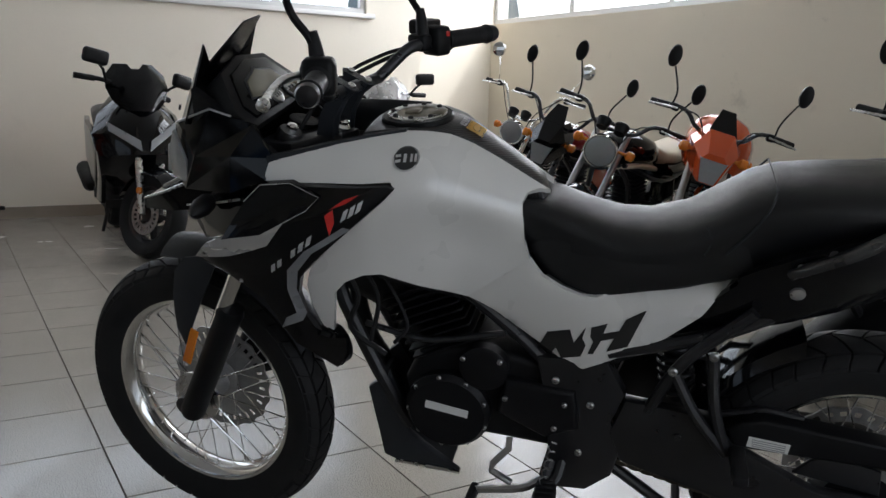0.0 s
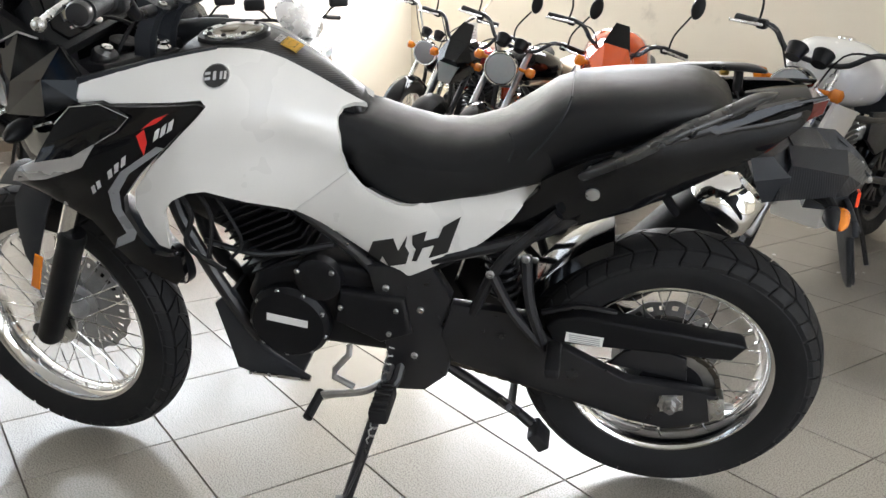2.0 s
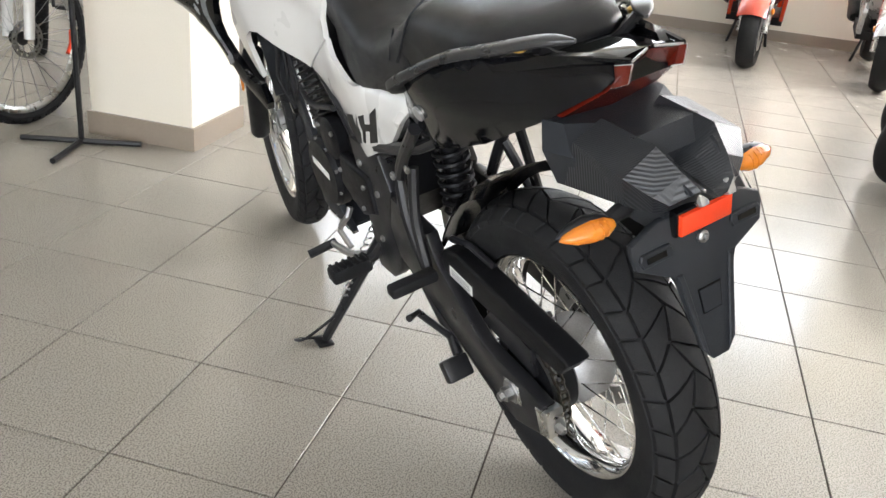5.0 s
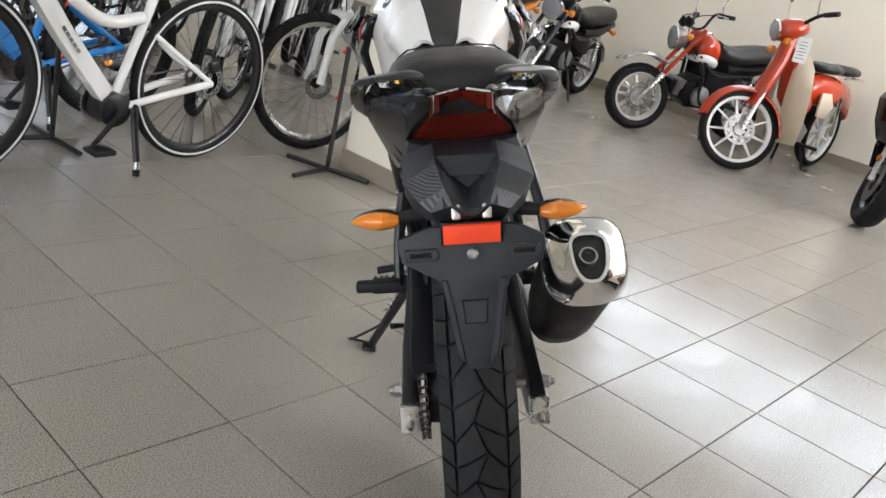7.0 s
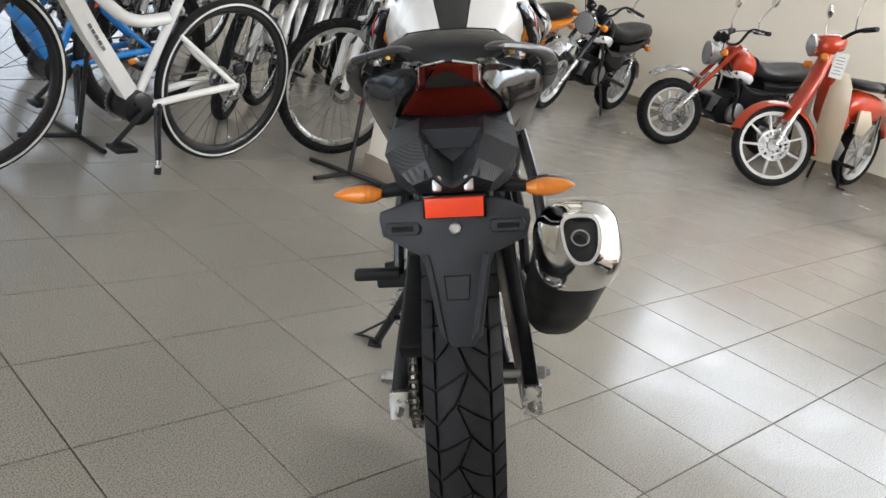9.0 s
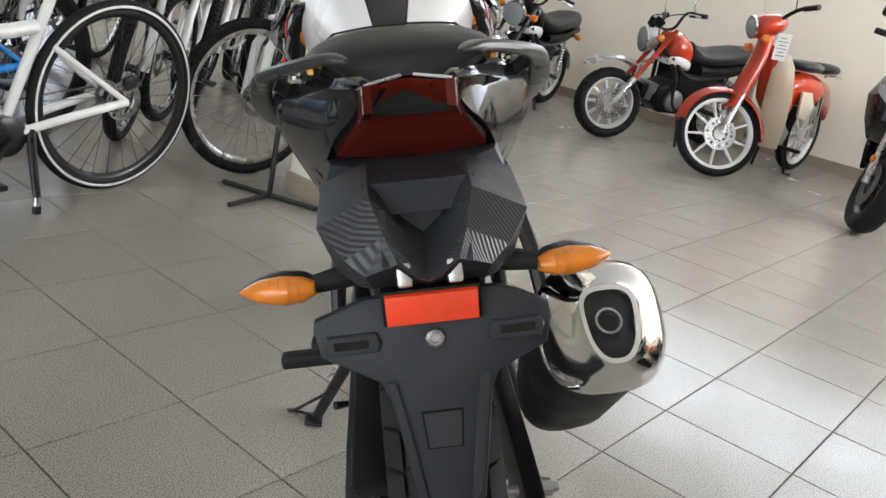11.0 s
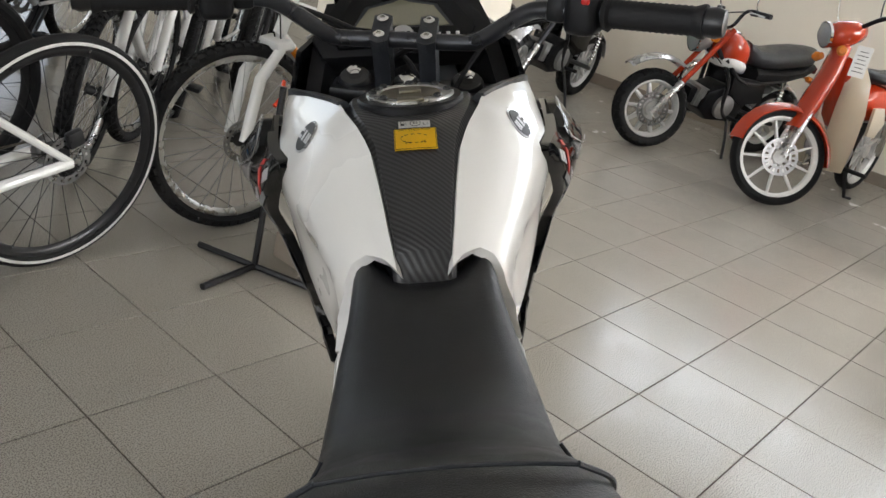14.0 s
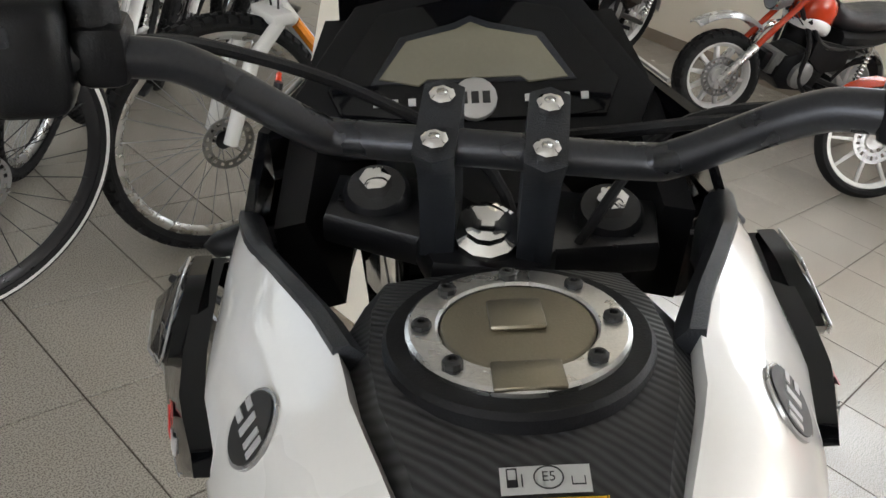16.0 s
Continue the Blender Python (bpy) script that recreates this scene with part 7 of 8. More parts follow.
        for s in (1, -1):
            b = panel([(hx + 0.02, hz - 0.05), (hx + 0.13, hz - 0.2), (hx - 0.06, hz - 0.32), (hx - 0.22, hz - 0.1)], lambda x, z: 0.15, 0.02, s, 0.06)
            part("tank_shroud", b, belly, m, "painted tank shroud")
    return m


def tag_card(parent, p, rz=0.0, h=0.17, w=0.085, tilt=0.0):
    """A hanging price card with printed lines."""
    e = root("price_tag", "white printed price card hanging from the handlebar", "price tag", parent @ pose(*p, 0, tilt, rz))
    b = bmesh.new()
    block(b, (0, 0, -h / 2), (0.002, w, h), (0, 0, 0), 0.0005, 1)
    part("card", b, PAPER, e)
    for i in range(6):
        b = bmesh.new()
        block(b, (-0.0015, 0, -0.03 - i * h * 0.13), (0.001, w * (0.7 if i % 2 else 0.5), h * 0.022))
        part("print_line", b, INK, e)
        b = bmesh.new()
        block(b, (0.0015, 0, -0.03 - i * h * 0.13), (0.001, w * (0.7 if i % 2 else 0.5), h * 0.022))
        part("print_line", b, INK, e)
    part("tie", rod([(0, 0, 0), (0, 0.004, 0.03), (0, 0, 0.06)], 0.001, 5), PAPER, e)


def cub(place):
    m = root("step_through_scooter", "red and cream step-through scooter on its centre stand", "scooter", place, "parked motorcycles")
    wb, R = 1.24, 0.285
    st = Matrix.Translation((wb - 0.3, 0, 0.85)) @ Matrix.Rotation(radians(-44), 4, Vector((-0.42, 0, 0.9)).normalized()) @ Matrix.Translation((-(wb - 0.3), 0, -0.85))
    fw = alloy_wheel("front_wheel", m, st @ pose(wb, 0, R), R, R * 0.83, 0.075, 9, 0.011, BIKEWHITE, 0.04, 0.02)
    disc(fw, pose(0, 0.035, 0), 0.055, 0.11, 18)
    alloy_wheel("rear_wheel", m, pose(0, 0, R), R, R * 0.83, 0.085, 9, 0.011, BIKEWHITE, 0.05, 0.02)

    def put(o):
        o.matrix_basis = st @ o.matrix_basis
        return o
    for s in (1, -1):
        put(part("fork_leg", rod([(wb, s * 0.07, R), (wb - 0.13, s * 0.07, R + 0.27)], 0.02, 10), ALU, m, "silver fork leg"))
    b = bmesh.new()
    rows = []
    for x, z, w, d in ((wb - 0.07, R + 0.17, 0.085, 0.05), (wb - 0.14, R + 0.3, 0.095, 0.06), (wb - 0.24, R + 0.5, 0.09, 0.055), (wb - 0.3, R + 0.66, 0.08, 0.05)):
        rows.append([(x + d * math.sin(a) * 0.85, w * math.cos(a), z + d * math.sin(a) * 0.35) for a in [2 * math.pi * i / 16 for i in range(16)]])
    loft(b, rows)
    put(part("fork_cover", b, RED, m, "glossy red fork cover", sharp=1.2))
    b = bmesh.new()
    rows = []
    for k in range(14):
        a = radians(18 + k * 13)
        r = R + 0.035
        rows.append([(wb + (r - 0.045 * u * u) * math.cos(a), 0.075 * u, R + (r - 0.045 * u * u) * math.sin(a)) for u in (-1, -0.6, 0, 0.6, 1)] + [(wb + (r - 0.006 - 0.045 * u * u) * math.cos(a), 0.072 * u, R + (r - 0.006 - 0.045 * u * u) * math.sin(a)) for u in (1, 0.6, 0, -0.6, -1)])
    loft(b, rows)
    put(part("front_fender", b, RED, m, "glossy red front mudguard"))
    # leg shield
    for s in (1, -1):
        b = bmesh.new()
        rows = []
        for z, x, w in ((0.22, 0.80, 0.17), (0.4, 0.83, 0.19), (0.6, 0.86, 0.19), (0.78, 0.86, 0.15), (0.86, 0.85, 0.09)):
            rows.append([(x - 0.1 * (k / 5) ** 2, s * (0.04 + (w - 0.04) * k / 5), z) for k in range(6)])
        g = [[b.verts.new(p) for p in r] for r in rows]
        for u, v in zip(g, g[1:]):
            for i in range(5):
                b.faces.new((u[i], u[i + 1], v[i + 1], v[i]))
        bmesh.ops.solidify(b, geom=b.faces[:], thickness=0.008)
        part("leg_shield", b, CREAM, m, "cream leg shield")
    b = bmesh.new()
    loft(b, [oval(x, 0, z, w, h, 14, 2.4) for x, z, w, h in ((0.86, 0.82, 0.06, 0.08), (0.78, 0.6, 0.065, 0.1), (0.62, 0.48, 0.07, 0.07), (0.48, 0.5, 0.09, 0.08))])
    part("frame_spine", b, RED, m, "red pressed-steel frame spine", sharp=1.2)
    b = bmesh.new()
    loft(b, [oval(x, 0, z, w, h, 16, 2.3) for x, z, w, h in ((0.5, 0.6, 0.07, 0.1), (0.36, 0.62, 0.12, 0.13), (0.15, 0.62, 0.13, 0.12), (-0.08, 0.6, 0.1, 0.1), (-0.24, 0.52, 0.07, 0.08), (-0.3, 0.44, 0.05, 0.05))])
    part("rear_body", b, RED, m, "glossy red rear body", sharp=1.2)
    for s in (1, -1):
        b = panel([(0.46, 0.62), (0.3, 0.62), (0.2, 0.52), (0.28, 0.42), (0.42, 0.44)], lambda x, z: 0.135, 0.02, s, 0.05)
        part("side_cover", b, CREAM, m, "cream side cover")
        part("rear_shock", rod([(0, s * 0.1, R), (0.1, s * 0.11, 0.6)], 0.022, 10), CHROME, m, "chrome rear shock")
        put(part("indicator", lathe(bmesh.new(), [(0, 0.02), (0.04, 0.03), (0.06, 0.02)], (wb - 0.24, s * 0.1, R + 0.62), (0.3, s, 0), 14), ORANGE, m, "amber indicator"))
    for x, w in ((0.3, 0.12), (-0.02, 0.11)):
        b = bmesh.new()
        loft(b, [oval(x + dx, 0, 0.79, w * k, 0.04 * k, 16, 2.5) for dx, k in ((0.16, 0.4), (0.12, 0.9), (0.0, 1.0), (-0.12, 0.95), (-0.16, 0.4))])
        part("seat", b, VINYL, m, "dark single seat", sharp=1.2)
    part("carrier", rod([(0.1, 0.1, 0.74), (-0.25, 0.09, 0.74), (-0.28, 0, 0.74), (-0.25, -0.09, 0.74), (0.1, -0.1, 0.74)], 0.008, 8, 4), CHROME, m, "chrome rear carrier")
    b = bmesh.new()
    loft(b, [oval(x, 0, z, w, h, 16, 2.4) for x, z, w, h in ((wb - 0.2, R + 0.72, 0.05, 0.05), (wb - 0.24, R + 0.73, 0.1, 0.075), (wb - 0.33, R + 0.74, 0.12, 0.075), (wb - 0.4, R + 0.75, 0.08, 0.05))])
    put(part("handlebar_nacelle", b, RED, m, "red handlebar nacelle", sharp=1.2))
    put(part("headlight", lathe(bmesh.new(), [(0, 0.07), (0.02, 0.068), (0.035, 0.045), (0.04, 0.005)], (wb - 0.2, 0, R + 0.725), (1, 0, -0.1), 24), LAMPGLASS, m, "round headlight"))
    put(part("headlight_rim", lathe(bmesh.new(), [(0, 0.078), (0.015, 0.076), (0.015, 0.068), (0, 0.068)], (wb - 0.2, 0, R + 0.725), (1, 0, -0.1), 24, True), CHROME, m, "chrome headlight rim"))
    for s in (1, -1):
        put(part("handlebar", rod([(wb - 0.34, s * 0.06, R + 0.76), (wb - 0.4, s * 0.22, R + 0.8), (wb - 0.46, s * 0.34, R + 0.79)], 0.013, 10, 4), MATTBLK, m, "black handlebar"))
        put(part("grip", rod([(wb - 0.42, s * 0.25, R + 0.8), (wb - 0.465, s * 0.35, R + 0.79)], 0.018, 12), RUBBER2, m, "black grip"))
        put(part("mirror_stem", rod([(wb - 0.39, s * 0.2, R + 0.8), (wb - 0.38, s * 0.24, R + 0.9), (wb - 0.4, s * 0.27, R + 1.0)], 0.005, 6, 4), CHROME, m, "chrome mirror stem"))
        put(part("mirror", lathe(bmesh.new(), [(-0.012, 0.02), (0, 0.05), (0.008, 0.048), (0.01, 0.002)], (wb - 0.4, s * 0.27, R + 1.05), (-1, 0, 0.1), 20), CHROME, m, "round chrome mirror"))
    b = prism(bmesh.new(), [(0.74, 0.36), (0.74, 0.24), (0.45, 0.22), (0.4, 0.32), (0.5, 0.38)], -0.1, 0.1, 0.02)
    part("engine", b, CASTALU, m, "grey horizontal engine")
    part("cylinder", lathe(bmesh.new(), [(0, 0.05)] + [(0.02 + i * 0.012, 0.05 + 0.015 * (i % 2)) for i in range(10)] + [(0.15, 0.05)], (0.7, 0, 0.33), (1, 0, 0.15), 18), CASTALU, m, "finned cylinder")
    part("exhaust", rod([(0.78, -0.02, 0.28), (0.7, -0.1, 0.18), (0.3, -0.14, 0.2), (-0.25, -0.15, 0.28)], [0.018] * 8 + [0.035] * 11, 12, 6), CHROME, m, "chrome exhaust")
    for s in (1, -1):
        part("centre_stand", rod([(0.42, s * 0.08, 0.22), (0.36, s * 0.13, 0.02), (0.3, s * 0.15, 0.012)], 0.011, 8), FRAMEBLK, m, "black centre stand")
        part("footrest", rod([(0.52, s * 0.1, 0.22), (0.52, s * 0.26, 0.22)], 0.014, 8), RUBBER2, m, "rubber footrest")
    return m


def scooter(name, label, place, body_m, lamp_m=None, R=0.27, steer=-8.0, screen=None, big=1.0, wide=1.0):
    m = root(name, label, "scooter", place, "parked motorcycles")
    wb = 1.38 * big
    st = Matrix.Translation((wb - 0.3, 0, 0.85)) @ Matrix.Rotation(radians(steer), 4, Vector((-0.4, 0, 0.9)).normalized()) @ Matrix.Translation((-(wb - 0.3), 0, -0.85))
    fw = alloy_wheel("front_wheel", m, st @ pose(wb, 0, R), R, R * 0.66, 0.12, 5, 0.02, FRAMEBLK, 0.045)
    disc(fw, pose(0, 0.06, 0), 0.06, 0.125, 20)
    disc(fw, pose(0, -0.06, 0), 0.06, 0.125, 20)
    alloy_wheel("rear_wheel", m, pose(0, 0, R), R, R * 0.66, 0.14, 5, 0.02, FRAMEBLK, 0.045)

    def put(o):
        o.matrix_basis = st @ o.matrix_basis
        return o
    for s in (1, -1):
        put(part("fork_leg", rod([(wb, s * 0.085, R), (wb - 0.12, s * 0.085, R + 0.33)], 0.022, 10), ALU, m, "silver fork leg"))
    b = bmesh.new()
    rows = []
    for k in range(12):
        a = radians(30 + k * 12)
        r = R + 0.03
        rows.append([(wb + (r - 0.05 * u * u) * math.cos(a), 0.095 * u, R + (r - 0.05 * u * u) * math.sin(a)) for u in (-1, -0.6, 0, 0.6, 1)] + [(wb + (r - 0.006 - 0.05 * u * u) * math.cos(a), 0.09 * u, R + (r - 0.006 - 0.05 * u * u) * math.sin(a)) for u in (1, 0.6, 0, -0.6, -1)])
    loft(b, rows)
    put(part("front_fender", b, body_m, m, "painted front mudguard"))
    # front apron
    b = bmesh.new()
    rows = []
    for z, x, w in ((0.42, wb - 0.02 - 0.28, 0.13), (0.52, wb - 0.14, 0.2 * wide), (0.64, wb - 0.05, 0.22 * wide), (0.78, wb - 0.07, 0.245 * wide), (0.9, wb - 0.14, 0.21 * wide), (0.99, wb - 0.22, 0.15)):
        rows.append([(x - 0.22 * (k / 5) ** 2, w * k / 5, z - 0.03 * (k / 5) ** 2) for k in range(-5, 6)] + [(x - 0.3, w * 0.9, z), (x - 0.3, -w * 0.9, z)])
    loft(b, rows)
    part("front_apron", b, body_m, m, "painted front apron", sharp=0.5)
    for s in (1, -1):
        b = bmesh.new()
        loft(b, [[(wb - 0.09, s * 0.022, 0.655), (wb - 0.1, s * 0.03, 0.72), (wb - 0.24, s * 0.205, 0.83), (wb - 0.23, s * 0.2, 0.775)], [(wb - 0.032, s * 0.024, 0.66), (wb - 0.045, s * 0.032, 0.725), (wb - 0.175, s * 0.205, 0.832), (wb - 0.16, s * 0.2, 0.78)]])
        part("headlight", b, lamp_m or LAMPGLASS, m, "slanted clear headlight")
        b = panel([(0.95, 0.3), (1.0, 0.45), (0.9, 0.75), (0.8, 0.72), (0.78, 0.42), (0.7, 0.3)], lambda x, z: 0.2 * wide, 0.03, s, 0.08)
        part("leg_shield", b, body_m, m, "painted leg shield")
        b = panel([(0.62, 0.36), (0.66, 0.62), (0.4, 0.74), (0.0, 0.8), (-0.28, 0.82), (-0.24, 0.7), (0.1, 0.52), (0.3, 0.4)], lambda x, z: 0.19 * wide - 0.1 * max(0, 0.1 - x), 0.04, s, 0.06)
        part("side_panel", b, body_m, m, "painted rear side panel")
        b = panel([(0.9, 0.26), (0.95, 0.32), (0.3, 0.34), (0.32, 0.27)], lambda x, z: 0.2, 0.1, s, 0.1)
        part("footboard", b, MATTBLK, m, "black footboard")
        put(part("handlebar", rod([(wb - 0.36, s * 0.05, 1.0), (wb - 0.42, s * 0.2, 1.04), (wb - 0.5, s * 0.35, 1.03)], 0.014, 10, 4), MATTBLK, m, "black handlebar"))
        put(part("grip", rod([(wb - 0.45, s * 0.25, 1.038), (wb - 0.505, s * 0.36, 1.03)], 0.019, 12), RUBBER2, m, "black grip"))
        b = bmesh.new()
        block(b, (wb - 0.36, s * 0.33, 1.16), (0.05, 0.16, 0.09), (0, 0, s * 10), 0.022, 3)
        put(part("mirror", b, MATTBLK, m, "black mirror"))
        put(part("mirror_stem", rod([(wb - 0.4, s * 0.2, 1.03), (wb - 0.37, s * 0.26, 1.1), (wb - 0.36, s * 0.32, 1.14)], 0.009, 8), MATTBLK, m, "mirror stem"))
        put(part("indicator", lathe(bmesh.new(), [(0, 0.022), (0.012, 0.02), (0.015, 0.002)], (wb - 0.03, s * 0.105, R + 0.14), (0.2, s, 0), 14), ORANGE, m, "amber side reflector"))
        part("centre_stand", rod([(0.4, s * 0.1, 0.25), (0.34, s * 0.15, 0.02)], 0.012, 8), FRAMEBLK, m, "black centre stand")
    b = bmesh.new()
    loft(b, [oval(x, 0, z, w, 0.06, 18, 2.6, 0.08) for x, z, w in ((0.6, 0.74, 0.09), (0.5, 0.75, 0.16), (0.25, 0.76, 0.17), (0.14, 0.82, 0.17), (-0.1, 0.86, 0.15), (-0.25, 0.86, 0.08))])
    part("seat", b, VINYL, m, "black stepped seat", sharp=1.2)
    b = bmesh.new()
    block(b, (0.4, 0, 0.42), (0.7, 0.26, 0.26), (0, 0, 0), 0.05)
    part("engine", b, ENGBLK, m, "black engine unit")
    part("muffler", lathe(bmesh.new(), [(0, 0.03), (0.05, 0.055), (0.4, 0.06), (0.43, 0.03)], (0.22, -0.2, 0.33), (-1, 0, 0.25), 16), MATTBLK, m, "black silencer")
    b = bmesh.new()
    rows = [[(x - 0.1 * (k / 5) ** 2, w * k / 5, z) for k in range(-5, 6)] for z, x, w in ((0.9, wb - 0.1, 0.1), (0.96, wb - 0.15, 0.16), (1.04, wb - 0.22, 0.19), (1.12, wb - 0.3, 0.18), (1.19, wb - 0.37, 0.12))]
    rows[-1] = [(x, y, z - (0.03 if abs(y) < 0.03 else 0)) for x, y, z in rows[-1]]
    g = [[b.verts.new(p) for p in r] for r in rows]
    for u, v in zip(g, g[1:]):
        for i in range(10):
            b.faces.new((u[i], u[i + 1], v[i + 1], v[i]))
    bmesh.ops.solidify(b, geom=b.faces[:], thickness=0.004)
    part("windscreen", b, screen or GLOSSBLK, m, "short tinted windscreen")
    return m


def at(fx, fy, heading, wb):
    """A pose from the front wheel's footing and the heading."""
    h = radians(heading)
    return pose(fx - wb * math.cos(h), fy - wb * math.sin(h), 0, 0, 0, heading)


# along the east wall
P = at(5.22, 1.03, 174, 1.24)
cub(P)
tag_card(P, (1.08, 0.16, 0.99), 30, tilt=-4)
moto("mini_motorcycle", "red and white mini motorcycle with fat block tyres", at(5.42, 2.04, 160, 1.12), RED, wb=1.12, Rf=0.262, Rr=0.262, wf=0.115, wr=0.12, rim_m=WHEELSILVER, arms=10, tank=(0.13, 0.2), seat_h=0.69, flat=True, tail_m=MATTBLK, side_m=MATTBLK, fork_m=RED, slider_m=ALU,
     fender_m=SILVERP, high_fender=True, bar_up=0.2, tread=26, tank_low=BIKEWHITE, cover_m=CASTALU, wide=0.32, lean=7, steer=-22, frame_m=FRAMEBLK, mirror_m=CHROME, disc_side=1)
moto("mini_motorcycle", "black and white mini motorcycle with plastic wrapped seat", at(4.99, 2.95, 186, 1.12), GLOSSBLK, wb=1.12, Rf=0.262, Rr=0.262, wf=0.115, wr=0.12, rim_m=WHEELSILVER, arms=10, tank=(0.13, 0.2), seat_h=0.69, flat=True, fork_m=DARKSTEEL, slider_m=ALU,
     fender_m=SILVERP, high_fender=True, bar_up=0.2, tread=26, tank_low=BIKEWHITE, cover_m=CASTALU, wide=0.32, lean=7, steer=10, mirror_m=CHROME)
moto("mini_motorcycle", "orange mini motorcycle with a pale lower tank", at(5.05, 3.9, 186, 1.12), ORANGEP, wb=1.12, Rf=0.262, Rr=0.262, wf=0.115, wr=0.12, rim_m=WHEELSILVER, arms=10, tank=(0.13, 0.2), seat_h=0.69, flat=True, fork_m=ORANGEP, slider_m=ALU,
     fender_m=SILVERP, high_fender=True, bar_up=0.2, tread=26, tank_low=BIKEWHITE, cover_m=CASTALU, wide=0.32, lean=7, steer=10, mirror_m=CHROME, frame_m=ORANGEP)
P = at(4.93, -0.04, 178, 1.38)
scooter("maxi_scooter", "large black scooter with a short dark windscreen", P, GLOSSBLK, steer=30, wide=1.15)
tag_card(P, (1.28, 0.3, 1.0), 5)
scooter("scooter", "red scooter parked near the wall", at(5.5, -1.15, 176, 1.3), RED, R=0.25, big=0.94)
scooter("scooter", "silver scooter parked in the corner", at(5.35, -2.0, 172, 1.3), SILVERP, R=0.25, big=0.94, screen=SILVERP)
# along the south wall
P = at(4.75, -2.35, 116, 1.5)
moto("cruiser_motorcycle", "chrome cruiser with wide raised handlebar", P, GLOSSBLK, wb=1.5, Rf=0.32, rim="wire", tank=(0.15, 0.16), seat_h=0.68, fork_m=CHROME, slider_m=CHROME, cover_m=CHROME, fender_m=GLOSSBLK, bar_up=0.28, wide=0.4, mirror_m=CHROME, steer=8)
tag_card(P, (1.0, 0.36, 1.02), 30)
moto("trail_motorcycle", "black and red small motorcycle with an angular headlight cowl", at(3.78, -1.9, 112, 1.3), DKRED, rim_m=FRAMEBLK, head="cowl", tank=(0.13, 0.15), seat_h=0.78, slider_m=FRAMEBLK, fork_m=DARKSTEEL, bar_up=0.2, steer=16, tail_m=MATTBLK, side_m=RED)
moto("roadster_motorcycle", "black roadster with a white seat and cream stripe", at(3.1, -1.72, 112, 1.4), GLOSSBLK, wb=1.4, Rf=0.31, rim="wire", seat_m=CREAM, tank_low=CREAM, tank=(0.15, 0.17), seat_h=0.76, fork_m=STEEL, slider_m=STEEL, bar_up=0.17, steer=20, cover_m=ENGBLK, fender_m=GLOSSBLK, side_m=GLOSSBLK)
moto("naked_motorcycle", "orange-red naked motorcycle with a dark angular cowl", at(2.46, -1.93, 125, 1.36), ORRED, wb=1.36, head="cowl", tank=(0.175, 0.31), seat_h=0.77, slider_m=FRAMEBLK, fork_m=STEEL, bar_up=0.16, steer=14, tail_m=MATTBLK, arms=5, side_m=MATTBLK, cowl_m=ORRED)
moto("naked_motorcycle", "white and grey naked motorcycle with a round headlight", at(1.45, -1.82, 98, 1.38), BIKEWHITE, wb=1.38, tank=(0.18, 0.24), seat_h=0.8, slider_m=STEEL, fork_m=ALU, bar_up=0.16, steer=10, tail_m=GREYPL, arms=10, belly=BIKEWHITE, cover_m=CASTALU, exhaust_m=CASTALU, fender_m=GLOSSBLK, wide=0.38)
moto("naked_motorcycle", "blue and black motorcycle beside the white one", at(0.52, -1.62, 100, 1.36), DKBLUE, fender_m=GLOSSBLK, wb=1.36, tank=(0.16, 0.2), head="cowl", slider_m=FRAMEBLK, fork_m=DARKSTEEL, steer=14)

